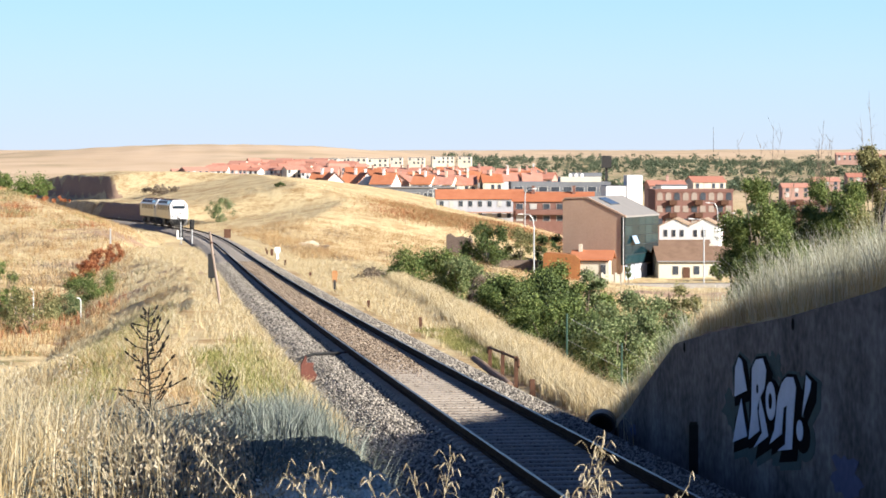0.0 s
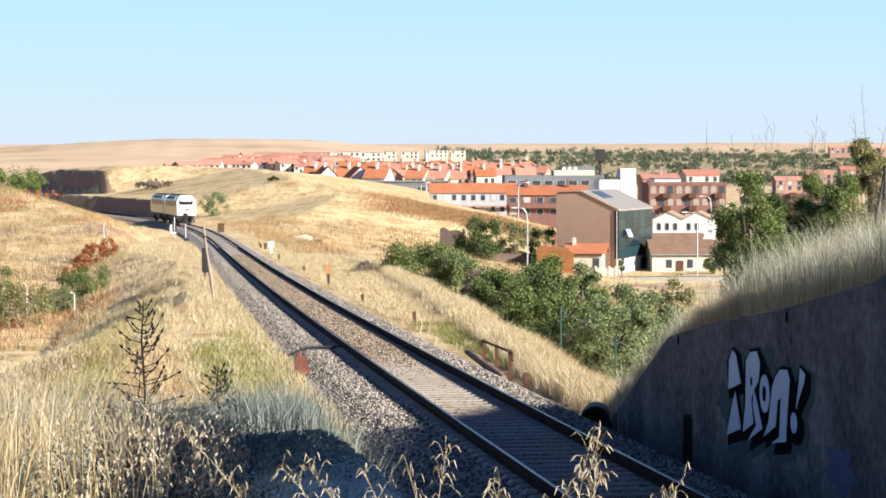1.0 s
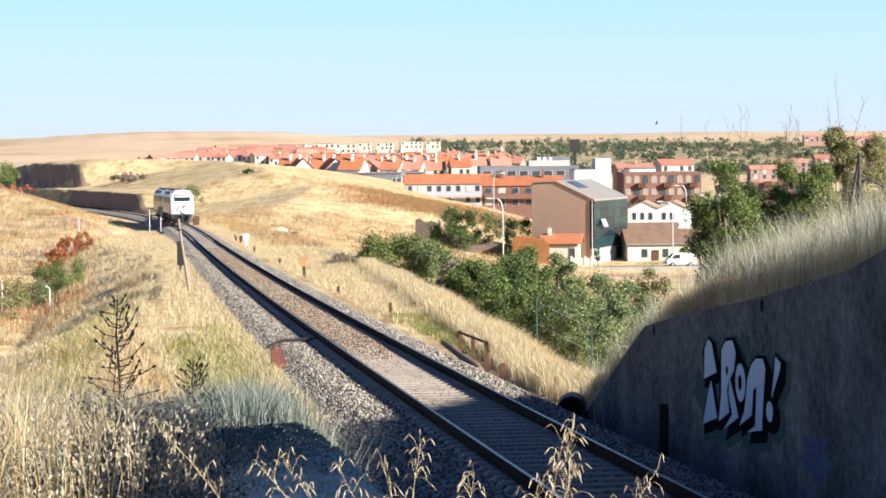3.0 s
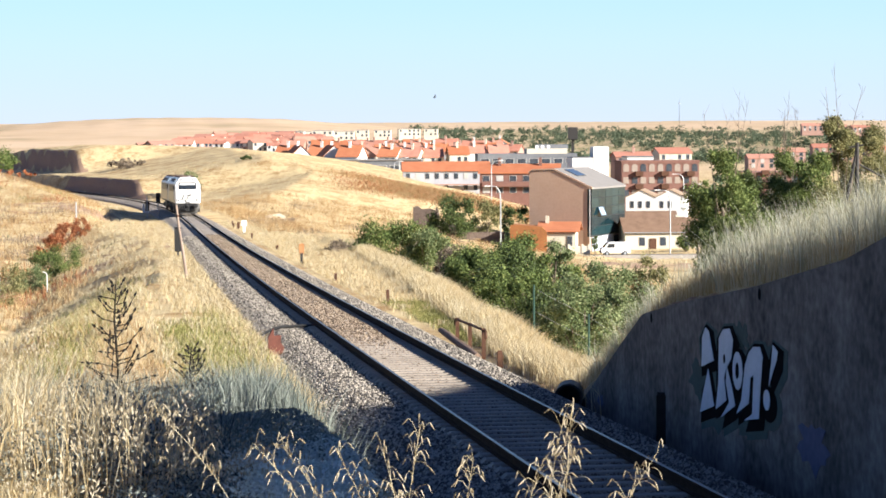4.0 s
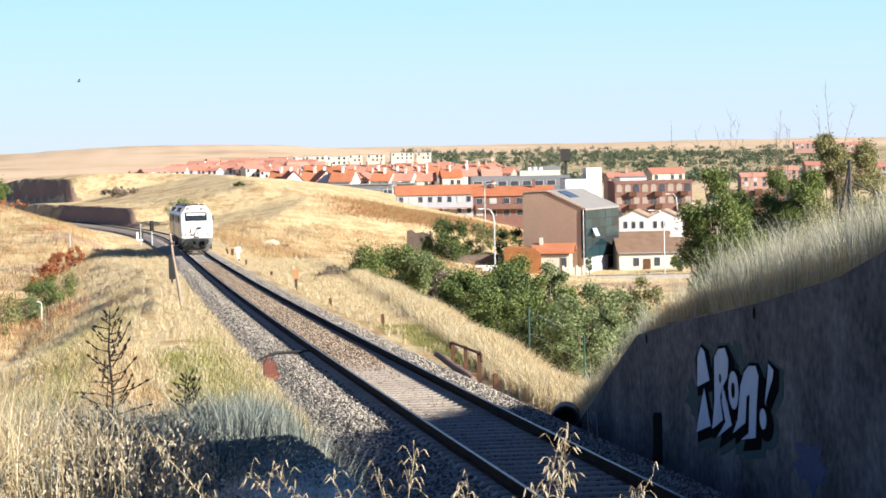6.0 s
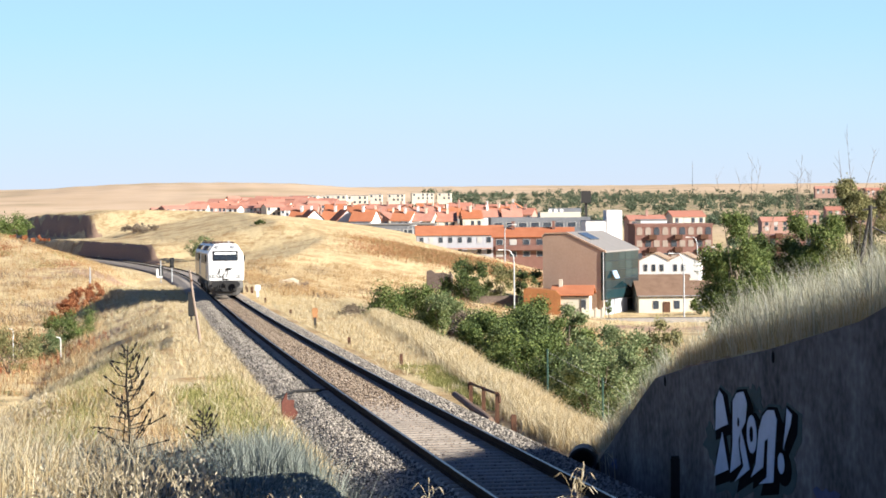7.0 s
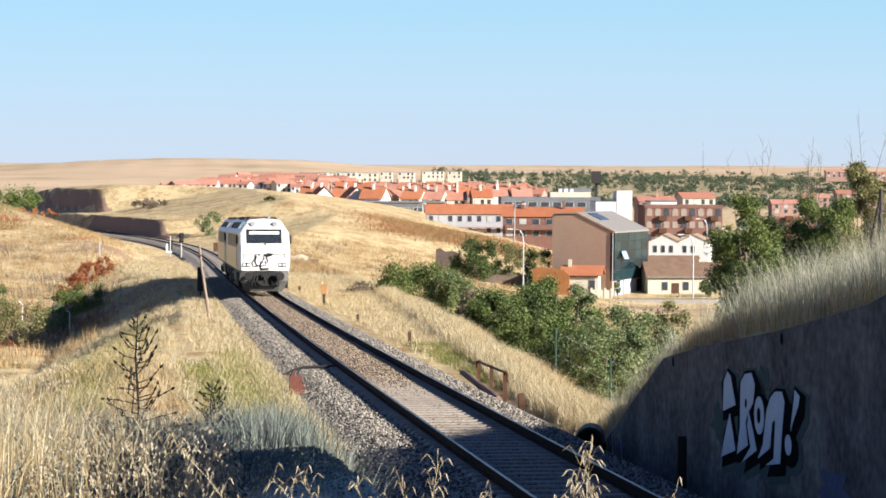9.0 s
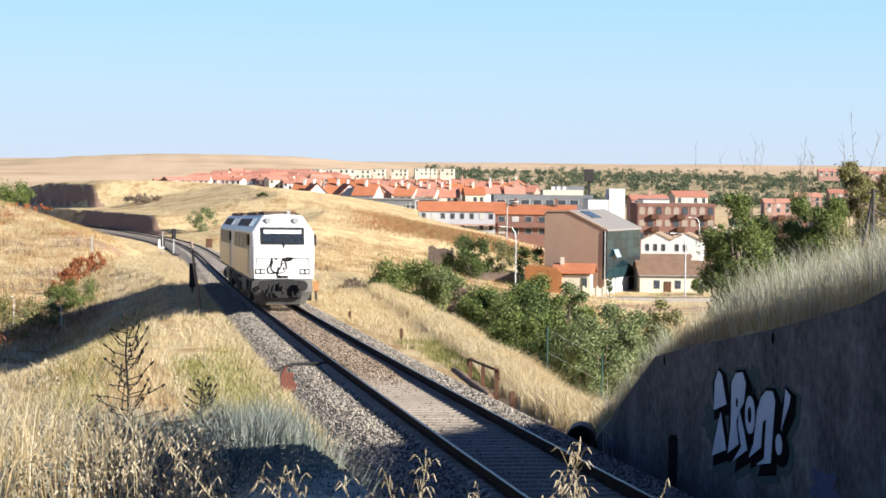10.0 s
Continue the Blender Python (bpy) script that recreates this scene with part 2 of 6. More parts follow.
# ---- the line of the track: nearly straight, then bending left into a cutting, falling away from the camera
S0, STEP = -70.0, 1.0
SS = np.arange(S0, 640, STEP)
_curv = -5.5e-5 + (0.00117 + 5.5e-5) / (1 + np.exp(-(SS - 266.0) / 34.0))
HEAD = np.cumsum(_curv) * STEP
HEAD += 0.126088 - np.interp(0, SS, HEAD)
TX, TY = np.cumsum(-np.sin(HEAD)) * STEP, np.cumsum(np.cos(HEAD)) * STEP
TX += 4.9976 - np.interp(0, SS, TX)
TY += 10.0 - np.interp(0, SS, TY)
TZ = -2.3195 - 0.024803 * SS + 2.2e-5 * SS * SS


def on_track(s, n=0.0, z=0.0):
    """The place s metres along the line, n metres to its right, z above the rail head."""
    x, y, t, h = (float(np.interp(s, SS, a)) for a in (TX, TY, TZ, HEAD))
    return Vector((x + n * math.cos(h), y + n * math.sin(h), t + z))


def heading(s):
    return float(np.interp(s, SS, HEAD))


def track_frame(x, y):
    """Along-track place, offset to the right and rail height for arrays of ground points."""
    s, n, z = np.zeros(x.shape), np.zeros(x.shape), np.zeros(x.shape)
    for a in range(0, x.size, 20000):
        q = slice(a, a + 20000)
        d = (x[q, None] - TX[None, ::2]) ** 2 + (y[q, None] - TY[None, ::2]) ** 2
        i = d.argmin(1) * 2
        h = HEAD[i]
        dx, dy = x[q] - TX[i], y[q] - TY[i]
        s[q] = SS[i] + (-np.sin(h) * dx + np.cos(h) * dy)
        n[q] = np.cos(h) * dx + np.sin(h) * dy
        z[q] = np.interp(s[q], SS, TZ)
    return s, n, z


def smooth(a, b, v):
    t = np.clip((v - a) / (b - a), 0, 1)
    return t * t * (3 - 2 * t)


def waves(x, y, k):
    """Cheap uneven relief."""
    return (np.sin(x * k + 1.3) * np.sin(y * k * 0.83 + 0.4) + 0.6 * np.sin(x * k * 2.3 + y * k * 1.7) + 0.4 * np.sin(y * k * 3.9 - x * k * 3.1 + 2)) / 2


WALL_N = 2.9      # the wing wall stands this far right of the track's centre


def shoulder(s):
    """How far the level ground reaches to the right of the line before the bank falls."""
    return np.interp(s, [40, 48, 65, 98, 140, 180, 240], [4.3, 4.3, 5.5, 7.6, 9.4, 10, 10])


def ground(x, y):
    """Height of the land."""
    x, y = np.atleast_1d(np.asarray(x, float)), np.atleast_1d(np.asarray(y, float))
    s, n, zt = track_frame(x, y)
    zf = zt - 0.72 + 0.28 * smooth(2.2, 2.7, -n) * (1 - smooth(190, 260, s))
    # valley with the town to the right, rising to far fields
    right = np.interp(y, [-200, 0, 40, 100, 200, 325, 600, 1000, 1500, 2000, 3000, 4800], [-7, -7.5, -8.6, -11, -14, -15.4, -15, -12.5, -7, 0.5, 13, 30])
    left = np.interp(y, [-200, 0, 60, 90, 120, 170, 210, 250, 330, 420, 520, 700, 1000, 1500, 2000, 3000, 4800], [-1, -1.2, -6.4, -7.9, -8.5, -8.6, -7.9, -6.8, -2.6, 0.9, 0.2, -9, -12.5, -7, 0.5, 13, 30])
    # dry hill right of the cutting, its crest falling towards the town
    crest = np.interp(x + np.clip(430 - y, 0, 300) * 0.12, [-130, -62, -41, -26, -2.6, 15, 30, 45, 90], [0.2, -0.1, -0.9, -2.2, -6.4, -10.2, -13.8, -15.2, -15.6])
    up = smooth(175, 430, y) * (1 - smooth(520, 680, y))
    right = right + np.maximum(crest - right, 0) * up
    env = left + (right - left) * smooth(-14, 4, n)
    # big pale hill far off and rolling distance
    env = env + 13.5 * np.exp(-np.abs((x + 190) / np.where(x < -190, 270, 150)) ** 2.6 - ((y - 2500) / 550) ** 2) + 2.5 * np.exp(-((x + 420) / 260) ** 2 - ((y - 2500) / 550) ** 2)
    env = env + 3.0 * waves(x, y, 0.004) * smooth(900, 2200, y) + 0.5 * waves(x, y, 0.06) * smooth(60, 250, np.hypot(x, y))
    # bank and cutting along the railway
    a = np.abs(n)
    bench = np.where(n > 0, shoulder(s) + 0.3 * np.sin(s * 0.23), np.interp(s, [40, 60, 76, 97, 165, 200, 240], [6.7, 6.5, 6.0, 4.6, 5.2, 9, 12]) + 0.25 * np.sin(s * 0.31))
    low = zf - np.maximum(a - bench, 0) * np.where(n > 0, 0.58, np.interp(s, [70, 95, 130, 160], [0.28, 0.46, 0.46, 0.3]))
    rag = a + (0.8 * waves(x, y, 0.37) + 0.4 * waves(x, y, 1.1)) * smooth(3.4, 5, a)
    cut = np.interp(rag, [3.4, 5.0, 12, 40, 90, 5000], [0, 3.3, 3.9, 9, 60, 900])
    upper = np.interp(rag, [11, 13.0], [0, 4.5]) * smooth(488, 500, s)
    open_ = np.interp(a, [3.4, 10, 22, 45, 90, 5000], [0, 0.5, 2.2, 6.5, 20, 900])
    deep = smooth(388, 402, s)
    high = zf + np.where(n > 0, cut * deep + open_ * (1 - deep) + upper,
                       np.interp(a, [3.4, 8, 20, 40, 90, 5000], [0, 0.5, 4.2, 11, 60, 900]))
    z = np.clip(env, low, high)
    z = z + 0.10 * waves(x, y, 0.55) * smooth(3.5, 6, a) + 0.05 * waves(x, y, 1.7) * smooth(3.5, 6, a)
    # the knoll on which the camera stands
    top = np.interp(y, [-60, 8, 14, 20, 26, 34, 42], [0.3, -0.02, -0.3, -1.0, -2.4, -4.4, -5.4])
    k = smooth(3.3, 5.2, -n) * (1 - smooth(36, 46, y))
    lift = z + (np.maximum(z, zf) - z) * (1 - smooth(30, 46, y))
    z = np.where((n < 0) & (y < 46), lift * (1 - k) + (np.maximum(top, zf - 1.5) + 0.06 * waves(x, y, 1.3)) * k, z)
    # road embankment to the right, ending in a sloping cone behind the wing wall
    # the unseen rise below y 25 is added to shade the foreground weeds
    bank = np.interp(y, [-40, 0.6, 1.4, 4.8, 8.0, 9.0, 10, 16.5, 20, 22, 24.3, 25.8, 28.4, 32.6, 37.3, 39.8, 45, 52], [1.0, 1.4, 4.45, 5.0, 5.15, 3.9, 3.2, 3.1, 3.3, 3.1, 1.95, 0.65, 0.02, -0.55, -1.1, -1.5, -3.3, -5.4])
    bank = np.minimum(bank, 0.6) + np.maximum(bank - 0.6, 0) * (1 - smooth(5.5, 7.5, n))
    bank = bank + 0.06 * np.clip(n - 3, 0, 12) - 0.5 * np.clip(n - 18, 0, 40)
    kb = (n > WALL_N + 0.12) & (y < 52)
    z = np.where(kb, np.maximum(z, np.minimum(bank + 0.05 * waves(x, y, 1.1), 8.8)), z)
    return z


def ground_at(x, y):
    return float(ground(x, y)[0])


def build_ground():
    rings = np.concatenate([np.linspace(1.0, 60, 150), np.geomspace(60.5, 700, 210)[1:], np.geomspace(705, 4900, 60)])
    az = np.radians(np.concatenate([np.linspace(-14.5, 14.5, 330), np.linspace(14.8, 345.2, 120)]))
    R, A = np.meshgrid(rings, az, indexing="ij")
    x, y = (R * np.sin(A)).ravel(), (R * np.cos(A)).ravel()
    z = ground(x, y)
    s, n, _ = track_frame(x, y)
    nr, na = R.shape
    i, j = np.meshgrid(np.arange(nr - 1), np.arange(na), indexing="ij")
    jn = (j + 1) % na
    f = np.stack([i * na + j, i * na + jn, (i + 1) * na + jn, (i + 1) * na + j], -1).reshape(-1, 4)[:, ::-1]
    v = np.column_stack([x, y, z])
    v = np.vstack([v, [[0, 0, ground_at(0, 0)]]])
    ob = raw("ground", v, f, LAND, smooth=True)
    bm = bmesh.new()
    bm.from_mesh(ob.data)
    bm.verts.ensure_lookup_table()
    for q in range(na):
        bm.faces.new((bm.verts[len(v) - 1], bm.verts[(q + 1) % na], bm.verts[q]))
    bmesh.ops.recalc_face_normals(bm, faces=bm.faces)
    bm.to_mesh(ob.data)
    bm.free()
    x, y = v[:, 0], v[:, 1]
    s, n, _ = track_frame(x, y)
    red, grn, blu = np.zeros(len(v)), np.zeros(len(v)), smooth(600, 1300, y)

    def blob(cx, cy, rx, ry):
        return np.exp(-((x - cx) / rx) ** 2 - ((y - cy) / ry) ** 2)

    red += 0.75 * (n > 3) * np.exp(-((s - 62) / 11) ** 2 - ((n - 4.2) / 1.0) ** 2)
    red += 0.5 * np.exp(-((s - 52) / 12) ** 2 - ((n + 4.6) / 1.4) ** 2)
    red += 0.55 * blob(-76, 405, 14, 22) + 0.45 * blob(-62, 340, 10, 16) + 0.4 * blob(-22, 118, 5, 18)
    red += 0.42 * smooth(850, 1100, y) * (1 - smooth(2300, 3000, y)) * smooth(-60, 120, x)
    grn += 0.45 * smooth(1.0, 0.3, np.abs(np.abs(n) - 3.4)) * (np.abs(n) < 5) * (y < 60) * (n > 0)
    grn += 0.5 * blob(-3.2, 9.5, 1.6, 4) + 0.45 * blob(-28, 150, 9, 25) + 0.4 * blob(-34, 220, 10, 30)
    grn += 0.5 * blob(28, 285, 26, 16) + 0.5 * blob(-21.5, 150, 1.4, 40) + 0.42 * blob(-40, 260, 12, 14) + 0.35 * blob(-5, 250, 14, 12)
    grn += 0.4 * np.exp(-((s - 150) / 70) ** 2 - ((n + 3.7) / 0.35) ** 2)
    red += 0.4 * blob(-16, 96, 3, 10) + 0.42 * blob(-24, 175, 4, 12)
    grn += 0.9 * (s > 384) * (s < 470) * (n > 3.2) * (n < 5.6) + 0.7 * (s > 484) * (n > 10.6) * (n < 13.4)
    col = np.column_stack([np.clip(red, 0, 1), np.clip(grn, 0, 1), blu, np.ones(len(v))])
    ca = ob.data.color_attributes.new("zone", "FLOAT_COLOR", "POINT")
    ca.data.foreach_set("color", col.astype("f").ravel())
    tagged(ob, "straw-coloured dry grassland with ochre soil and green patches", "ground", kind="structure")


build_ground()


# ---- railway
def sweep(name, prof, s_list, n0, mats, parent, face_mat=None, label="", lift=None):
    """A closed profile of (n, z) drawn along the track."""
    vs, fs, mi = [], [], []
    k = len(prof)
    for s in s_list:
        for dn, dz in prof:
            vs.append(on_track(s, n0 + dn, dz + (lift(s, dn) if lift else 0)))
    for i in range(len(s_list) - 1):
        for j in range(k):
            q = (j + 1) % k
            fs.append((i * k + j, i * k + q, (i + 1) * k + q, (i + 1) * k + j))
            mi.append(face_mat[j] if face_mat else 0)
    me = Mesh()
    me.v, me.f, me.m = vs, fs, mi
    return part(name, me, mats, parent, label)


def build_track():
    track = thing("railway_track", Matrix(), "single railway track of rusty rails on concrete sleepers", "railway track", kind="structure")
    s_list = list(np.arange(-60, 330, 3.0)) + list(np.arange(330, 520, 6.0))
    rail = [(-0.035, -0.012), (-0.027, 0.0), (0.027, 0.0), (0.035, -0.012), (0.033, -0.04), (0.009, -0.055), (0.009, -0.135),
            (0.07, -0.15), (0.07, -0.163), (-0.07, -0.163), (-0.07, -0.15), (-0.009, -0.135), (-0.009, -0.055), (-0.033, -0.04)]
    for n in (-0.8675, 0.8675):
        sweep("rail", rail, s_list, n, [RAIL_SIDE, RAIL_TOP], track, [0, 1, 0] + [0] * 11)
    prof = [(-3.35, -0.98), (-2.75, -0.5), (-1.95, -0.26), (-1.3, -0.24), (-0.87, -0.25), (-0.4, -0.215), (0.4, -0.215), (0.87, -0.25), (1.3, -0.24), (1.85, -0.235),
            (2.5, -0.55), (3.3, -0.95), (3.2, -1.6), (-3.4, -1.6)]
    # further off the stone lies over the sleepers between the rails
    bed = sweep("ballast_bed", prof, s_list, 0.0, BALLAST, None, lift=lambda s, dn: 0.052 * float(smooth(40, 56, s)) if abs(dn) < 0.6 else 0.0)
    tagged(bed, "grey crushed-stone ballast bed with sloping shoulders", "ballast", kind="structure")
    return track


TRACK = build_track()


# ---- wing wall of the road bridge, with its graffiti
def wall_point(s, z, off=0.0):
    p = on_track(s, WALL_N - off)
    return Vector((p.x, p.y, z))


SILVER = mat("silver_spray", [(0.264, 0.350, 0.480), (0.363, 0.469, 0.624)], 3, 0.55, 0.1)
INK = mat("black_spray", [(0.002, 0.002, 0.003), (0.006, 0.006, 0.008)], 3, 0.95, 0.1, spec=0.02)
TEAL = mat("teal_spray", [(0.012, 0.035, 0.04), (0.03, 0.06, 0.062)], 2.5, 0.8, 0.1)
BLUE = mat("blue_spray", [(0.03, 0.04, 0.1), (0.07, 0.08, 0.16)], 1.5, 0.8, 0.1)


def spray(name, pts, off, material, parent, label=""):
    """A thin painted shape on the wall; pts are (metres along the wall from its far end, height)."""
    m = Mesh()
    n = len(pts)
    for d in (off, off - 0.006):
        m.v += [tuple(wall_point((45.2 - 10) / 0.992 - a, z, d)) for a, z in pts]
    m.f = [tuple(range(n)), tuple(range(2 * n - 1, n - 1, -1))] + [(i, (i + 1) % n, n + (i + 1) % n, n + i) for i in range(n)]
    m.m = [0] * len(m.f)
    return part(name, m, material, parent, label)


def oval(ca, cz, ra, rz, n=14):
    if ra > 0.3:        # sprayed patches have ragged outlines
        n = 22
        return [(ca + ra * q * math.cos(2 * math.pi * i / n), cz + rz * q * math.sin(2 * math.pi * i / n)) for i in range(n) for q in (0.72 + 0.28 * math.sin(i * 2.7 + ca * 5) * math.cos(i * 1.3),)]
    return [(ca + ra * math.cos(2 * math.pi * i / n), cz + rz * math.sin(2 * math.pi * i / n)) for i in range(n)]


def swell(pts, d, da=0.0, dz=0.0):
    """The outline grown by d all round."""
    n = len(pts)
    area = sum(pts[i][0] * pts[(i + 1) % n][1] - pts[(i + 1) % n][0] * pts[i][1] for i in range(n))
    out = []
    for i in range(n):
        p, q, r = Vector(pts[i - 1]), Vector(pts[i]), Vector(pts[(i + 1) % n])
        t = (r - p).normalized() * (1 if area > 0 else -1)
        out.append((q.x + t.y * d * 2.2 + da, q.y - t.x * d + dz))
    return out


def build_wall():
    wall = thing("wall_wing", Matrix(), "dark stained concrete wing wall with silver graffiti, in shade", "wall", kind="structure")
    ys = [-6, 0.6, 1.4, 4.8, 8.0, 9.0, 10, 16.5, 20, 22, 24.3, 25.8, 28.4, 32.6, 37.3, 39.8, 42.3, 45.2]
    # heights below y 25 are out of view, added to cast the foreground shade
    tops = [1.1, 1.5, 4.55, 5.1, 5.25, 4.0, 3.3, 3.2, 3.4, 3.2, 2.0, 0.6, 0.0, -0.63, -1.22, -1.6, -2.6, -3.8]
    m = Mesh()
    k = len(ys)
    for n in (WALL_N, WALL_N + 0.35):
        for y, t in zip(ys, tops):
            p = on_track((y - 10) / 0.992, n)
            m.v.append((p.x, p.y, t))
        for y, t in zip(ys, tops):
            m.v.append(tuple(on_track((y - 10) / 0.992, n, -1.3)))
    f = []
    for i in range(k - 1):
        f += [(i, i + 1, k + i + 1, k + i), (2 * k + i, 3 * k + i, 3 * k + i + 1, 2 * k + i + 1), (i, 2 * k + i, 2 * k + i + 1, i + 1)]
    f += [(0, k, 3 * k, 2 * k), (k - 1, 3 * k - 1, 4 * k - 1, 2 * k - 1)]
    m.f, m.m = f, [0] * len(f)
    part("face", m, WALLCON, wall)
    for a in (6.2, 13.0):
        spray("weep_hole", oval(a, -1.5 + 0.13 * (a - 7), 0.07, 0.09, 8), 0.008, INK, wall)
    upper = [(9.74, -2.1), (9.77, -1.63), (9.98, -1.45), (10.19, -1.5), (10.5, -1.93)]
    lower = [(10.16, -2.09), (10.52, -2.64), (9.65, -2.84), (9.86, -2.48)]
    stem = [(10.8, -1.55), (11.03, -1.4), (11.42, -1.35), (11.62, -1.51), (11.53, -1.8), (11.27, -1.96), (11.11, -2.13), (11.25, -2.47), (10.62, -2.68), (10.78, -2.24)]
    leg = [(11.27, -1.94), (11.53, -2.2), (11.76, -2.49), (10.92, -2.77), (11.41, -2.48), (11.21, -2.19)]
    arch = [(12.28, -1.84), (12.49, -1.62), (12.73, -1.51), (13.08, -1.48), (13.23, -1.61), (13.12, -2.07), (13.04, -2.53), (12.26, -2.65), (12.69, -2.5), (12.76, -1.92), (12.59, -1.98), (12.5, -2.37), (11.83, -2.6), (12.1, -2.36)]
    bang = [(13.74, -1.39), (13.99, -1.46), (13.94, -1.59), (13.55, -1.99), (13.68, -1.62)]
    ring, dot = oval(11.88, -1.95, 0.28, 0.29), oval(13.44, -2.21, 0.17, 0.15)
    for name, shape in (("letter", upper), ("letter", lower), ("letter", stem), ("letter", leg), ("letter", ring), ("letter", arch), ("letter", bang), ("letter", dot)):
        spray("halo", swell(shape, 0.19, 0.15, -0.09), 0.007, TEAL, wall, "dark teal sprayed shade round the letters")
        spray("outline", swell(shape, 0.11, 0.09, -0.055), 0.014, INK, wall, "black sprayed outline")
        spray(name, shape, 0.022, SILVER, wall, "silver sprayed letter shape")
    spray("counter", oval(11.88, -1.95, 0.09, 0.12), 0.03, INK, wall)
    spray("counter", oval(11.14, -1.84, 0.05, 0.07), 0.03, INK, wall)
    for a, z, ra, rz in ((9.51, -2.32, 0.7, 0.42), (13.21, -1.8, 0.9, 0.5), (12.05, -1.43, 0.5, 0.3), (10.62, -2.87, 0.8, 0.2), (12.24, -2.74, 0.8, 0.2)):
        spray("shadow", oval(a, z, ra, rz), 0.007, TEAL, wall, "dark teal sprayed shading")
    spray("patch", oval(15.6, -2.6, 0.9, 0.42), 0.006, BLUE, wall, "faint blue sprayed patch")
    spray("patch", oval(1.9, -3.55, 0.35, 0.16), 0.006, BLUE, wall, "faint blue sprayed patch")
    return wall


build_wall()


# ---- things beside the track
def stand(s, n, z=None):
    """A pose on the ground beside the track, turned along it."""
    p = on_track(s, n)
    g = ground_at(p.x, p.y)
    return pose(p.x, p.y, (g if z is None else z) - 0.03, 0, 0, math.degrees(heading(s)))


def bed_z(n):
    return float(np.interp(abs(n), [0, 1.95, 2.6, 3.3], [-0.19, -0.235, -0.5, -0.95]))


def post_thing(name, m, label, category, h, w, material, lean=0.0, group=""):
    t = thing(name, m @ pose(0, 0, 0, 0, lean, 0), label, category, group)
    part("shaft", Mesh().box((0, 0, h / 2), (w, w * 0.8, h), bevel=w * 0.12), material, t)
    part("cap", Mesh().box((0, 0, h + 0.012), (w * 0.86, w * 0.7, 0.03), bevel=0.006), material, t)
    return t


POLEGREY = mat("silvered_timber", [(0.21, 0.154, 0.119), (0.322, 0.252, 0.203)], 4, 0.9, 0.3, stretch=(1, 1, 0.15))


def build_trackside():
    # leaning timber post
    t = thing("leaning_post", stand(96.5, -3.5) @ pose(0, 0, -0.28, 4, -7.5, 0), "tall leaning weathered timber post beside the ballast", "post")
    m = Mesh().tube([(0, 0, -0.2), (0.01, 0, 1.2), (-0.02, 0, 2.6), (0.0, 0, 3.75)], [0.075, 0.07, 0.062, 0.05], 9)
    part("shaft", m, POLEGREY, t)
    part("band", Mesh().tube([(0, 0, 3.2), (0, 0, 3.28)], 0.075, 9), RUST, t)
    # black equipment box on a leg
    t = thing("equipment_box", stand(124, -3.42) @ pose(0, 0, -0.28), "narrow black trackside equipment box on a short leg", "equipment box")
    part("leg", Mesh().tube([(0, 0, -0.1), (0, 0, 1.0)], 0.06, 8), DARKMETAL, t)
    part("case", Mesh().box((0, 0, 1.38), (0.38, 0.3, 1.35), bevel=0.03), BLACK, t)
    part("hood", Mesh().box((0.02, 0, 2.09), (0.42, 0.4, 0.08), bevel=0.02), DARKMETAL, t)
    part("plate", Mesh().box((0.27, -0.05, 0.75), (0.14, 0.04, 0.5), bevel=0.01), GALV, t)
    # signal by the curve
    t = thing("signal_mast", stand(258, -2.9), "black two-light railway signal on a grey mast", "railway signal")
    part("mast", Mesh().tube([(0, 0, -0.1), (0, 0, 2.6)], 0.07, 8), GALV, t)
    part("head", Mesh().box((0, -0.05, 2.5), (0.5, 0.2, 1.15), bevel=0.05), BLACK, t)
    for z in (2.2, 2.75):
        part("hood", Mesh().tube([(0, -0.15, z), (0, -0.38, z - 0.02)], [0.13, 0.12], 10), DARKMETAL, t)
    t = thing("thin_mast", stand(262, -4.1), "thin grey pole beside the curve of the line", "pole")
    part("shaft", Mesh().tube([(0, 0, -0.1), (0, 0, 2.7)], 0.06, 8), GALV, t)
    part("foot", Mesh().box((0, 0, 0.05), (0.4, 0.4, 0.16), bevel=0.03), CONCRETE, t)
    # dwarf signal on a white base
    t = thing("dwarf_signal", stand(291, -3.3), "low ground signal with a white concrete base", "railway signal")
    part("base", Mesh().box((0, 0, 0.16), (0.8, 0.5, 0.2), bevel=0.05), WHITEPAINT, t)
    part("pillar", Mesh().box((-0.3, 0, 0.75), (0.28, 0.26, 1.0), taper=0.8, bevel=0.04), WHITEPAINT, t)
    part("lamp_case", Mesh().box((0.16, 0, 0.95), (0.5, 0.36, 1.3), bevel=0.08), BLACK, t)
    # cabinet
    t = thing("relay_cabinet", stand(292, 3.0), "rust-brown trackside relay cabinet", "cabinet")
    part("case", Mesh().box((0, 0, 0.75), (0.85, 0.5, 1.1), bevel=0.03), RUST, t)
    part("roof", Mesh().box((0, 0, 1.33), (0.98, 0.62, 0.07), bevel=0.02), RUST, t)
    part("leg", Mesh().box((0, 0, 0.1), (0.6, 0.35, 0.3)), CONCRETE, t)
    # white marker
    t = thing("distance_marker", stand(189.5, 3.5), "white-painted marker post with a broad head", "marker post")
    part("shaft", Mesh().box((0, 0, 0.4), (0.2, 0.16, 0.9), bevel=0.02), WHITEPAINT, t)
    part("head", Mesh().box((0, 0, 1.0), (0.5, 0.14, 0.5), bevel=0.05), WHITEPAINT, t)
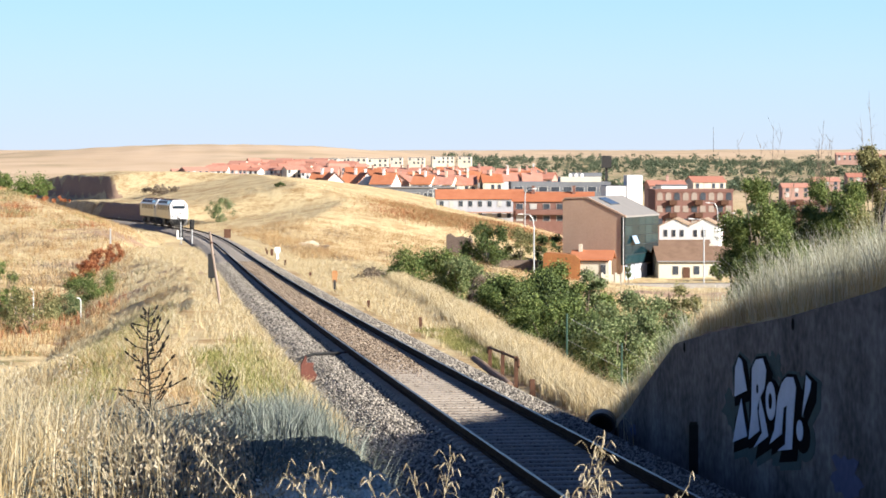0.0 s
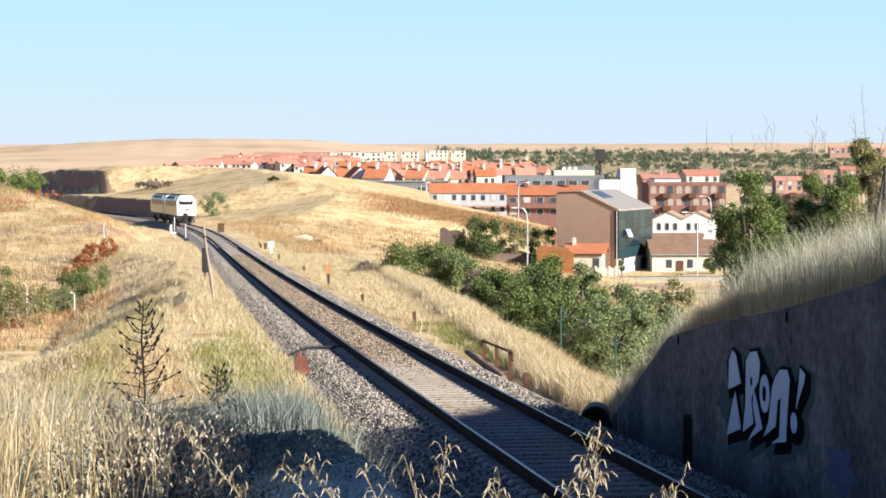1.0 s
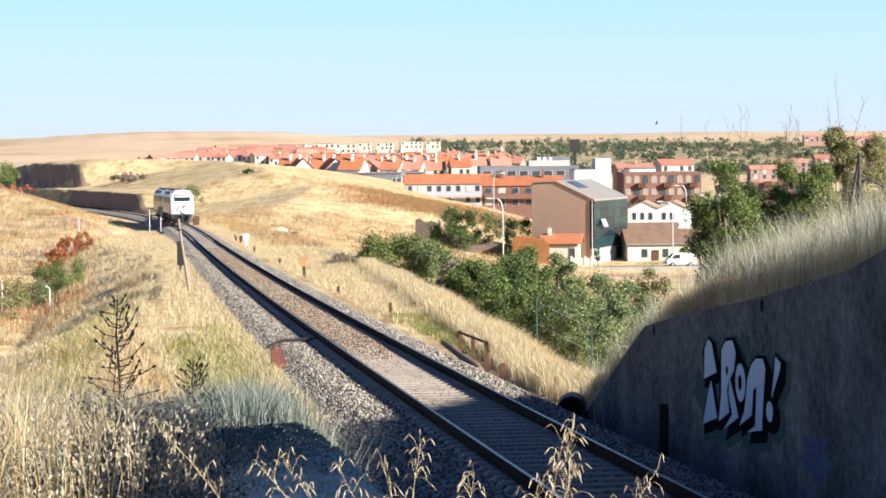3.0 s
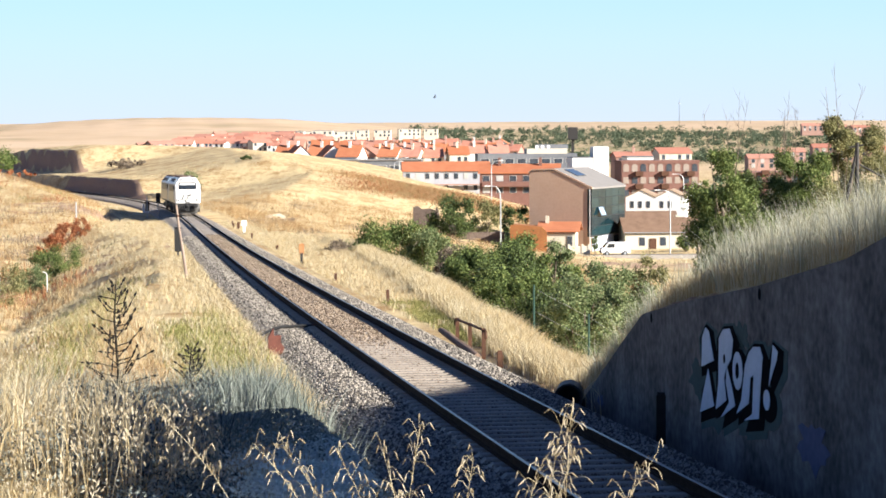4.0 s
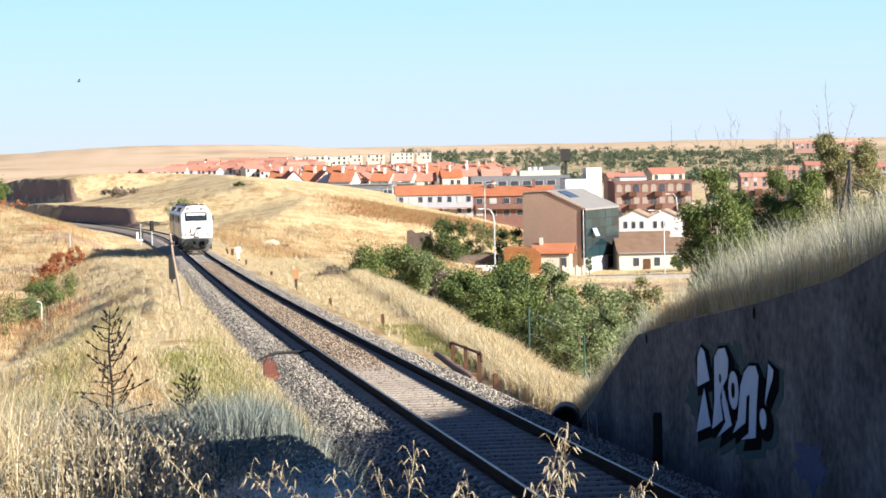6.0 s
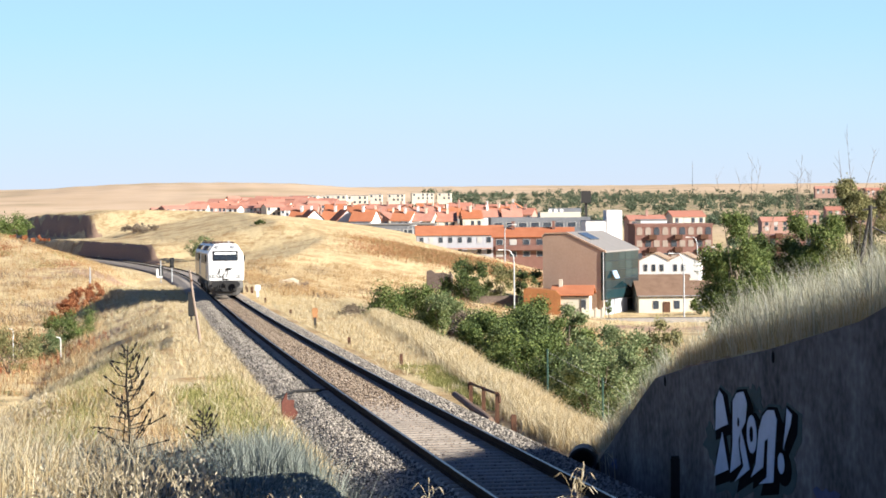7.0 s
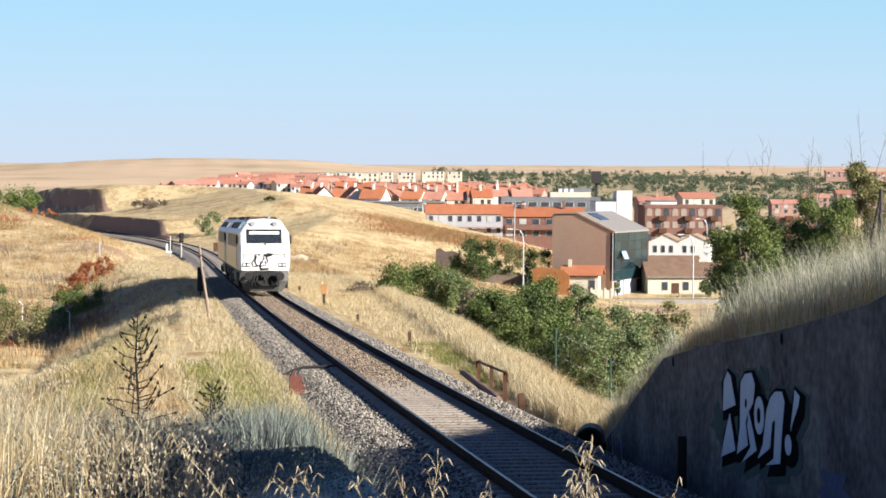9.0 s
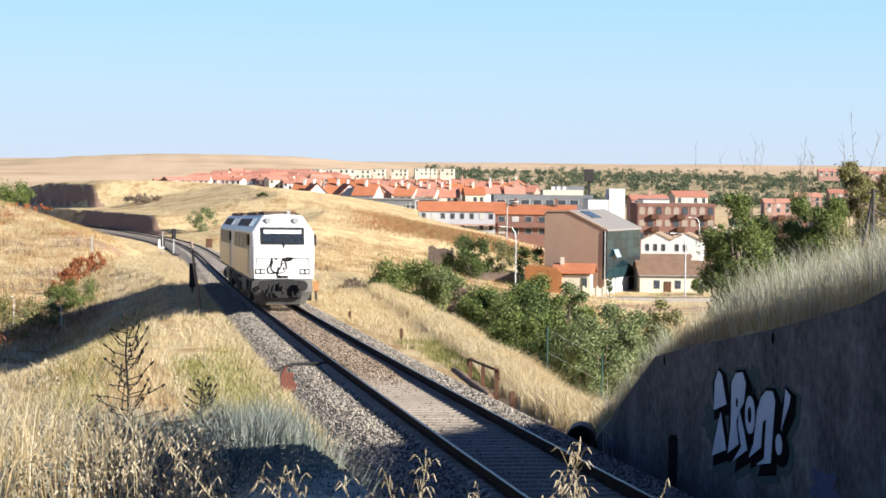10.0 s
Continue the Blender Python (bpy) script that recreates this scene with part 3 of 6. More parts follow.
    part("foot", Mesh().box((0.05, 0, 0.08), (0.22, 0.18, 0.24), bevel=0.02), DARKMETAL, t)
    # rusty plate sign
    t = thing("rusty_sign", stand(119.5, 3.5), "rusted plate sign on a short dark post", "sign")
    part("shaft", Mesh().box((0, 0, 0.32), (0.13, 0.1, 0.72), bevel=0.01), DARKMETAL, t)
    oct_ = [(0.17 * a, 0.9 + 0.33 * b) for a, b in ((-0.6, -1), (0.6, -1), (0.8, -0.5), (1, 0.3), (0.9, 0.85), (0.4, 1), (-0.5, 1), (-0.95, 0.8), (-1, 0.1), (-0.8, -0.5))]
    part("plate", Mesh().prism(oct_, -0.03, 0.03), mat("rust_orange", [(0.238, 0.105, 0.042), (0.385, 0.21, 0.091)], 6, 0.9, 0.3), t)
    # low stubs
    for s, n, h, w in ((144, 3.6, 0.4, 0.16), (97.5, 3.5, 0.38, 0.14), (77.5, 3.75, 0.5, 0.12), (44.6, 2.75, 0.5, 0.13), (176, 3.5, 0.45, 0.16), (205, 3.7, 0.75, 0.26), (213, 3.6, 0.5, 0.15), (222, 3.9, 0.5, 0.15)):
        post_thing("marker_stub", stand(s, n), "short rust-brown steel stub beside the track", "post", h, w, RUST, random.uniform(-3, 3), "stubs along the track")
    # buckled rusty sheet at the foot of the ballast
    t = thing("rusty_sheet", stand(46.8, -2.72) @ pose(0, 0, -0.12, 8, 14, 20), "buckled red-rusted steel sheet stuck in the ballast edge", "scrap metal")
    sheet = [(0.05, -0.15), (0.42, -0.14), (0.44, 0.1), (0.27, 0.24), (0.3, 0.46), (0.16, 0.56), (0.12, 0.74), (-0.06, 0.7), (-0.14, 0.88), (-0.2, 0.62), (-0.1, 0.3)]
    part("plate", Mesh().prism(sheet, -0.02, 0.02), mat("red_rust", [(0.06, 0.022, 0.016), (0.14, 0.05, 0.034)], 7, 0.9, 0.4), t)
    part("rib", Mesh().box((0.02, 0.04, 0.35), (0.05, 0.06, 0.6), bevel=0.01), RUST, t)
    # cable laid over the ballast
    t = thing("lineside_cable", Matrix(), "dark cable laid across the ballast to the rail", "cable")
    run = [on_track(54.5 + 0.25 * math.sin(2.1 * q), -2.45 + 1.5 * q, bed_z(2.45 - 1.5 * q) + 0.05) for q in np.linspace(0, 1, 9)]
    part("sheath", Mesh().tube(run, 0.045, 7), BLACK, t)
    part("clamp", Mesh().box(tuple(run[-1]), (0.14, 0.12, 0.1), heading(54.5), bevel=0.02), RUST, t)
    # low pipe railing with a timber lying at its foot
    t = thing("pipe_railing", Matrix(), "low rusty pipe railing on three posts", "railing")
    tops = []
    for k, s in enumerate((51.6, 49.3, 47.0)):
        p = on_track(s, 2.72)
        g = ground_at(p.x, p.y) - 0.05
        g = max(g, on_track(s, 0).z - 0.75)
        part("post", Mesh().box((p.x, p.y, g + 0.44), (0.1, 0.1, 0.98), bevel=0.012), RUST, t)
        tops.append(Vector((p.x, p.y, g + 0.88)))
    part("rail", Mesh().tube([tops[0] + Vector((-0.05, 0.25, -0.16)), tops[0] + Vector((-0.04, 0.1, 0.0)), tops[0], tops[1], tops[2], tops[2] + Vector((0.05, -0.15, -0.02)), tops[2] + Vector((0.05, -0.26, -0.2))], 0.035, 8), RUST, t)
    a, b = on_track(52.5, 2.4), on_track(46.3, 2.45)
    for p in (a, b):
        p.z = on_track(49, 0).z - 0.36 + (0.07 if p is a else -0.07)
    logm = Mesh().tube([a + (b - a) * q + Vector((0, 0, 0.012 * math.sin(9 * q))) for q in (0, 0.25, 0.5, 0.75, 1)], [0.085, 0.1, 0.09, 0.1, 0.08], 9)
    tagged(part("timber", logm, WOODGREY), "dark timber balk lying in the ballast", "timber")
    # green fence posts going down the bank
    t = thing("wire_fence", Matrix(), "green steel fence posts with thin wires on the bank", "fence")
    tops = []
    for x in (4.05, 5.85, 7.75, 9.8):
        g = ground_at(x, 74)
        part("post", Mesh().tube([(x, 74, g - 0.1), (x, 74, g + 2.05)], 0.035, 7), GREENPOST, t)
        tops.append((x, 74, g))
    for h in (0.5, 1.2, 1.95):
        part("wire", Mesh().tube([(x, y, z + h) for x, y, z in tops], 0.004, 4), GALV, t)
    # culvert mouth at the end of the wall, dark stump before the wall
    p = on_track(35.4, 2.6)
    t = thing("culvert_pipe", pose(p.x, p.y - 0.3, p.z - 0.5, 0, 0, -6), "dark round concrete culvert mouth at the wall's foot", "culvert")
    ring = Mesh()
    for k, (r, y) in enumerate(((0.29, 0), (0.29, 0.8), (0.24, 0.8), (0.24, 0))):
        ring.v += [(r * math.cos(2 * math.pi * i / 16), y, r * math.sin(2 * math.pi * i / 16)) for i in range(16)]
    ring.f = [(16 * k + i, 16 * k + (i + 1) % 16, (16 * k + 16 + (i + 1) % 16) % 64, (16 * k + 16 + i) % 64) for k in range(4) for i in range(16)]
    ring.m = [0] * len(ring.f)
    part("pipe", ring, DARKMETAL, t)
    # black disc stands in for the unlit depth of the pipe
    part("dark_bore", Mesh().tube([(0, 0.5, 0), (0, 0.6, 0)], 0.25, 16), BLACK, t)
    p = on_track(27.6, WALL_N - 0.25)
    t = post_thing("stump_post", pose(p.x, p.y, p.z - 0.75, 0, 0, 7), "black steel stump post before the wall", "post", 1.0, 0.16, BLACK)
    # poles on the left
    p = ((195 - 784) / 4007 * 205, 205)
    t = thing("grey_pole", pose(p[0], p[1], ground_at(*p) - 0.1), "thin grey pole on the dry slope", "pole")
    part("shaft", Mesh().tube([(0, 0, 0), (0, 0, 3.4)], [0.08, 0.06], 8), GALV, t)
    part("cap", Mesh().tube([(0, 0, 3.4), (0, 0, 3.46)], 0.075, 8), GALV, t)
    for px, h in ((58, 2.0), (27, 1.5), (142, 1.3)):
        x, y = (px - 784) / 4007 * 148, 148
        t = thing("bent_pipe_post", pose(x, y, ground_at(x, y) - 0.1, 0, 0, 20), "white bent-top pipe post on the slope", "post", "bent pipe posts")
        part("shaft", Mesh().tube([(0, 0, 0), (0, 0, h), (-0.08, 0, h + 0.12), (-0.28, 0, h + 0.16)], 0.034, 8), WHITEPAINT, t)
        part("foot", Mesh().box((0, 0, 0.08), (0.22, 0.22, 0.16), bevel=0.03), CONCRETE, t)


build_trackside()


# ---- the two locomotives
LOCO_WHITE = mat("loco_white", [(0.594, 0.576, 0.54), (0.72, 0.711, 0.693)], 0.9, 0.4, 0.03, spec=0.5, stretch=(1, 1, 0.4))
LOCO_GREY = mat("loco_grey_skirt", [(0.035, 0.033, 0.031), (0.075, 0.07, 0.066)], 1.6, 0.6, 0.1)
# dusty sides and louvres, with the straw ground's golden reflection put into the colour
SIDE_STRAWLIT = mat("dusty_strawlit_side", [(0.44, 0.32, 0.15), (0.58, 0.45, 0.25)], 0.7, 0.3, 0.04, spec=0.6, stretch=(1, 1, 0.35))
LOUVRE = mat("dusty_strawlit_louvre", [(0.28, 0.2, 0.1), (0.4, 0.3, 0.17)], 0.9, 0.5, 0.1, stretch=(1, 1, 0.35))
SKIRT = mat("grey_pilot_paint", [(0.055, 0.052, 0.048), (0.12, 0.112, 0.104)], 1.8, 0.6, 0.1)
ROOFDIRT = mat("sooty_roof", [(0.042, 0.028, 0.021), (0.14, 0.084, 0.056)], 1.4, 0.85, 0.3)
GLASSDARK = mat("dark_cab_glass", [(0.012, 0.016, 0.02), (0.03, 0.036, 0.042)], 1.0, 0.08, 0.0, spec=0.8)
LENS = mat("lamp_lens", [(0.5, 0.5, 0.48), (0.66, 0.66, 0.64)], 5, 0.15, 0.0, spec=0.8)
WHEELSTEEL = mat("wheel_steel", [(0.05, 0.04, 0.035), (0.14, 0.11, 0.09)], 5, 0.6, 0.2, metal=0.5)


def build_loco():
    t = thing("locomotive", Matrix(), "white six-axle diesel locomotive with dark underframe, running on the track", "locomotive")
    # body: cross-sections drawn from front to back, the cab leaning back above the windscreen
    half = [(1.40, 1.32), (1.43, 1.9), (1.43, 2.72), (1.41, 3.4), (1.30, 3.58), (0.98, 4.06), (0.86, 4.16), (0.0, 4.24)]
    ring = [(-x, z) for x, z in half] + [(x, z) for x, z in half[-2::-1]]
    L = 22.6

    def lean(z):
        return 0.0 if z < 2.6 else 0.42 * (z - 2.6)

    m = Mesh()
    spots = [(0.0, 0.90), (0.08, 0.965), (0.3, 1.0), (2.3, 1.0), (L - 2.3, 1.0), (L - 0.3, 1.0), (L - 0.08, 0.965), (L, 0.90)]
    k = len(ring)
    for i, (y, w) in enumerate(spots):
        for x, z in ring:
            d = lean(z) * (1 if y < 3 else -1 if y > L - 3 else 0)
            zz = z if w == 1.0 or z < 3 else z - (1 - w) * 0.5
            m.v.append((x * w, y + d, zz))
    for i in range(len(spots) - 1):
        for j in range(k - 1):
            m.f.append((i * k + j, i * k + j + 1, (i + 1) * k + j + 1, (i + 1) * k + j))
            side = j in (0, 1, 2) or j in (k - 4, k - 3, k - 2)
            m.m.append(1 if side and 2 <= i <= 4 else 0)
        m.f.append((i * k, (i + 1) * k, (i + 1) * k + k - 1, i * k + k - 1))
        m.m.append(0)
    for e in (0, len(spots) - 1):
        for j in range(len(half) - 1):
            q = [e * k + j, e * k + j + 1, e * k + k - 2 - j, e * k + k - 1 - j]
            m.f.append(tuple(dict.fromkeys(q)))
            m.m.append(0)
    body = part("body", m, [LOCO_WHITE, SIDE_STRAWLIT], t)

    def face(name, x0, x1, z0, z1, out, mats, parent, y0=None, label="", thick=0.03):
        """A panel lying on the leaning front."""
        b = Mesh()
        for d in (-out, thick):
            for x, z in ((x0, z0), (x1, z0), (x1, z1), (x0, z1)):
                b.v.append((x, lean(z) + d, z))
        b.f = [(0, 1, 2, 3), (7, 6, 5, 4)] + [(i, (i + 1) % 4, 4 + (i + 1) % 4, 4 + i) for i in range(4)]
        b.m = [0] * 6
        return part(name, b, mats, parent, label)

    ws = face("windscreen", -0.98, 0.98, 2.84, 3.62, 0.02, BLACK, t, label="wide dark windscreen in a black surround")
    face("glass", -0.9, 0.9, 2.9, 3.54, 0.035, GLASSDARK, ws)
    # white bar painted on to stand for a reflection in the glass
    face("screen_reflection", -0.84, 0.84, 3.34, 3.5, 0.04, WHITEPAINT, ws, label="pale bar painted for the reflection across the screen")
    face("wiper", 0.05, 0.09, 2.72, 3.2, 0.055, BLACK, ws)
    for sx in (-1, 1):
        part("marker_lamp", Mesh().tube([(sx * 0.62, 0.46, 3.93), (sx * 0.62, 0.62, 3.93)], 0.14, 14), GALV, t, "round grey upper lamp")
        hl = face("headlight", min(sx * 0.78, sx * 1.22), max(sx * 0.78, sx * 1.22), 1.52, 1.76, 0.02, BLACK, t)
        for q in (0.88, 1.1):
            part("lens", Mesh().tube([(sx * q, -0.045, 1.64), (sx * q, -0.02, 1.64)], 0.085, 12), LENS, hl)
        part("mirror", Mesh().box((sx * 1.5, 0.75, 3.05), (0.1, 0.12, 0.5), bevel=0.02), BLACK, t)
        # cab door, its window and the panels on the sloping shoulder
        dr = part("cab_door", Mesh().box((sx * 1.432, 1.75, 2.3), (0.03, 0.75, 1.85), bevel=0.01), LOCO_WHITE, t)
        part("door_window", Mesh().box((sx * 1.45, 1.75, 2.95), (0.02, 0.5, 0.55)), GLASSDARK, dr)
        part("handrail", Mesh().tube([(sx * 1.49, 1.25, 1.5), (sx * 1.49, 1.25, 3.0)], 0.02, 6), GALV, dr)
        sl = math.atan2(0.48, 0.32)
        for y, w in ((2.6, 1.5), (4.9, 2.4), (8.2, 3.2), (12.2, 3.4), (16.2, 3.2), (19.4, 2.0)):
            g = Mesh()
            for d in (0.012, -0.03):
                for yy, q in ((y - w / 2, 0.12), (y + w / 2, 0.12), (y + w / 2, 0.88), (y - w / 2, 0.88)):
                    g.v.append((sx * (1.30 - 0.32 * q + d * math.sin(sl)), yy, 3.58 + 0.48 * q + d * math.cos(sl)))
            g.f = [(0, 1, 2, 3), (7, 6, 5, 4)] + [(i, (i + 1) % 4, 4 + (i + 1) % 4, 4 + i) for i in range(4)]
            g.m = [0] * 6
            part("shoulder_grille", g, GLASSDARK if y < 6 else ROOFDIRT, t, "dark panel on the sloping roof edge")
        for y, w in ((5.2, 2.6), (9.4, 3.6), (14.0, 3.6), (18.0, 2.4)):
            gr = Mesh().box((sx * 1.435, y, 2.95), (0.03, w, 0.75), bevel=0.01)
            for q in range(6):
                gr.box((sx * 1.455, y, 2.66 + 0.115 * q), (0.03, w - 0.08, 0.05))
            part("side_grille", gr, LOUVRE, t)
        part("buffer", Mesh().tube([(sx * 0.875, 0.1, 1.02), (sx * 0.875, -0.42, 1.02), (sx * 0.875, -0.43, 1.02), (sx * 0.875, -0.5, 1.02)], [0.11, 0.11, 0.24, 0.22], 14), BLACK, t)
        part("step", Mesh().box((sx * 1.3, 1.6, 0.75), (0.2, 0.7, 0.9), bevel=0.02), BLACK, t)
    # skirt and plough below the white front
    sk = Mesh()
    for z, w, y in ((1.32, 1.33, 0.02), (0.75, 1.36, -0.04), (0.32, 1.1, 0.12), (0.16, 1.0, 0.2)):
        for x, d in ((-w, 0.9), (-w, 0.12), (-w * 0.72, 0.0), (w * 0.72, 0.0), (w, 0.12), (w, 0.9)):
            sk.v.append((x, y + d, z))
    sk.f = [(6 * i + j, 6 * i + j + 1, 6 * i + 7 + j, 6 * i + 6 + j) for i in range(3) for j in range(5)]
    sk.f += [(18, 19, 20, 21, 22, 23), (5, 4, 3, 2, 1, 0), (0, 6, 12, 18, 23, 17, 11, 5)]
    sk.m = [0] * len(sk.f)
    part("skirt", sk, SKIRT, t, "grey painted pilot skirt")
    # no hollow here: the recess's darkness is a black block
    part("pilot_dark_block", Mesh().box((0, -0.06, 0.84), (1.66, 0.14, 0.84), bevel=0.05), BLACK, t, "black block in place of the dark recess round the coupling")
    part("coupling", Mesh().box((0, -0.12, 1.0), (0.34, 0.4, 0.3), bevel=0.05).tube([(0, -0.2, 1.0), (0, -0.42, 0.98), (0, -0.46, 0.8), (0, -0.34, 0.62)], 0.05, 8), BLACK, t)
    part("draw_plate", Mesh().box((0, -0.05, 0.98), (1.05, 0.1, 0.62), bevel=0.04), BLACK, t)
    for sx in (-1, 1):
        for q in (0.38, 0.56):
            part("brake_hose", Mesh().tube([(sx * q, -0.05, 1.05), (sx * q, -0.2, 0.98), (sx * (q + 0.04), -0.26, 0.7), (sx * (q + 0.12), -0.2, 0.5), (sx * (q + 0.2), -0.1, 0.62)], 0.035, 7), BLACK, t)
    # scribbled tag across the nose
    tag = Mesh()
    for pts in ([(-0.45, 2.24), (-0.52, 2.0), (-0.68, 1.75), (-0.62, 1.57), (-0.42, 1.56), (-0.25, 1.6)], [(-0.42, 2.12), (-0.52, 1.8), (-0.4, 1.62), (-0.15, 1.56), (0.08, 1.62), (0.2, 1.82), (0.15, 2.05), (-0.02, 2.0), (-0.12, 1.75), (-0.2, 1.6)],
                [(-0.25, 2.15), (-0.28, 2.25)], [(-0.05, 2.02), (0.02, 2.2), (0.2, 2.27), (0.52, 2.24)], [(0.05, 2.16), (0.25, 2.2), (0.45, 2.18)], [(0.1, 2.12), (0.36, 2.14)], [(-0.18, 1.85), (-0.24, 1.5), (-0.1, 1.42)], [(0.05, 1.85), (0.08, 1.72)]):
        tag.tube([(x, -0.02, z) for x, z in pts], 0.026, 5)
    part("scribble", tag, INK, t, "black scribbled spray tag")
    for pts in ([(-1.15, 2.24), (1.15, 2.24)], [(-1.15, 2.24), (-1.15, 1.8)], [(1.15, 2.24), (1.15, 1.8)]):
        part("panel_seam", Mesh().tube([(x, -0.002, z) for x, z in pts], 0.012, 4), LOCO_GREY, t)
    part("nose_sign", Mesh().box((0, -0.0, 1.4), (0.5, 0.04, 0.12), bevel=0.01), BLACK, t)
    # roof
    part("roof_unit", Mesh().box((0, 4.8, 4.26), (1.5, 5.4, 0.16), bevel=0.05).box((0, 11.5, 4.26), (1.6, 6.5, 0.18), bevel=0.05).box((0, 18, 4.26), (1.5, 4.6, 0.16), bevel=0.05), ROOFDIRT, t, "sooty brown roof hatches")
    part("roof_rim", Mesh().box((0, 1.6, 4.21), (1.55, 0.9, 0.08), bevel=0.03), ROOFDIRT, t)
    part("horn", Mesh().tube([(0.3, 1.1, 4.3), (0.3, 0.8, 4.3)], [0.04, 0.09], 8), GALV, t)
    # underframe
    part("fuel_tank", Mesh().box((0, 11.3, 0.85), (2.5, 5.0, 0.9), bevel=0.12), DARKMETAL, t)
    part("sill", Mesh().box((0, 11.3, 1.24), (2.72, 21.6, 0.18), bevel=0.03), DARKMETAL, t)
    for yb in (4.6, 18.0):
        bg = part("bogie", Mesh().box((-1.08, yb, 0.72), (0.16, 5.0, 0.34), bevel=0.05).box((1.08, yb, 0.72), (0.16, 5.0, 0.34), bevel=0.05).box((0, yb, 0.8), (2.1, 0.5, 0.3), bevel=0.05), DARKMETAL, t)
        for dy in (-1.85, 0, 1.85):
            for sx in (-1, 1):
                part("wheel", Mesh().tube([(sx * 0.80, yb + dy, 0.53), (sx * 0.845, yb + dy, 0.53), (sx * 0.85, yb + dy, 0.53), (sx * 0.94, yb + dy, 0.53)], [0.55, 0.55, 0.525, 0.52], 24), WHEELSTEEL, bg)
                part("axle_box", Mesh().box((sx * 1.17, yb + dy, 0.56), (0.2, 0.42, 0.42), bevel=0.05), DARKMETAL, bg)
    return t


_loco = build_loco()
_loco_b = copy_thing(_loco, Matrix())
_loco_b["label"] = "white diesel locomotive coupled second behind the leading one"
LOCOS = [_loco, _loco_b]


# ---- the town in the valley
PEACH = mat("peach_render", [(0.42, 0.28, 0.195), (0.49, 0.34, 0.245)], 0.25, 0.9, 0.1, fine=12)
CREAM = mat("cream_render", [(0.46, 0.41, 0.32), (0.53, 0.48, 0.39)], 0.4, 0.9, 0.1)
WHITEWASH = mat("white_render", [(0.544, 0.536, 0.52), (0.64, 0.64, 0.632)], 0.4, 0.85, 0.08)
BRICK = mat("red_brown_brick", [(0.136, 0.0682, 0.0527), (0.198, 0.105, 0.0837)], 0.8, 0.9, 0.2, fine=10)
PINKBRICK = mat("pale_pink_brick", [(0.285, 0.167, 0.13), (0.36, 0.229, 0.186)], 0.6, 0.9, 0.15, fine=10)
TERRACOTTA = mat("terracotta_tiles", [(0.317, 0.106, 0.0462), (0.422, 0.165, 0.0792)], 0.6, 0.85, 0.3, fine=8, island=0.3)
# far roofs: the missing aerial haze is put into this paler red
REDTILE = mat("hazed_red_roof_tiles", [(0.34, 0.143, 0.0952), (0.435, 0.218, 0.156)], 0.4, 0.85, 0.3, fine=8, island=0.4)
BROWNTILE = mat("brown_roof_tiles", [(0.124, 0.0744, 0.0465), (0.205, 0.13, 0.0868)], 0.8, 0.9, 0.4, fine=8)
PALEGREY = mat("pale_grey_render", [(0.3, 0.3, 0.325), (0.38, 0.38, 0.4)], 0.4, 0.9, 0.1)
# a lighter beige variant of the brown tiles
BEIGETILE = mat("beige_roof_tiles", [(0.21, 0.145, 0.095), (0.3, 0.22, 0.15)], 0.8, 0.9, 0.4, fine=8)
ZINC = mat("grey_roof_sheet", [(0.154, 0.14, 0.13), (0.224, 0.21, 0.196)], 0.5, 0.7, 0.1, stretch=(4, 0.3, 1))
GREYWALL = mat("grey_cladding", [(0.104, 0.107, 0.117), (0.163, 0.169, 0.182)], 0.4, 0.8, 0.1)
WINDOW = mat("window_glass", [(0.025, 0.03, 0.04), (0.06, 0.07, 0.085)], 0.8, 0.12, 0.0, spec=0.6)
SHUTTER = mat("pale_shutter", [(0.325, 0.312, 0.293), (0.429, 0.416, 0.39)], 1, 0.7, 0.1)
BLIND = mat("dull_blind", [(0.221, 0.176, 0.143), (0.299, 0.247, 0.208)], 1, 0.7, 0.1)
CURTAIN_GLASS = mat("green_curtain_glass", [(0.006, 0.017, 0.022), (0.014, 0.034, 0.04)], 0.35, 0.14, 0.02, spec=0.22, island=0.5)
ASPHALT = mat("asphalt", [(0.036, 0.0344, 0.0336), (0.064, 0.0608, 0.0576)], 0.6, 0.9, 0.2)
PAVING = mat("pale_paving", [(0.236, 0.211, 0.186), (0.31, 0.285, 0.254)], 0.7, 0.9, 0.2)
ORANGEWALL = mat("orange_render", [(0.2, 0.08, 0.028), (0.31, 0.13, 0.045)], 0.6, 0.9, 0.15)


def gable(m, w, d, h, rise, over=0.3, thick=0.18, along="x"):
    """Two roof slabs over a w by d plan whose ridge runs along x or y."""
    if along == "x":
        prof = [(-over, h - over * rise / (d / 2)), (d / 2, h + rise), (d + over, h - over * rise / (d / 2)), (d + over, h + thick - over * rise / (d / 2)), (d / 2, h + rise + thick), (-over, h + thick - over * rise / (d / 2))]
        m.prism([(a, b) for a, b in prof], -over, w + over, "x")
    else:
        prof = [(-over, h - over * rise / (w / 2)), (w / 2, h + rise), (w + over, h - over * rise / (w / 2)), (w + over, h + thick - over * rise / (w / 2)), (w / 2, h + rise + thick), (-over, h + thick - over * rise / (w / 2))]
        m.prism(prof, -over, d + over, "y")
    return m


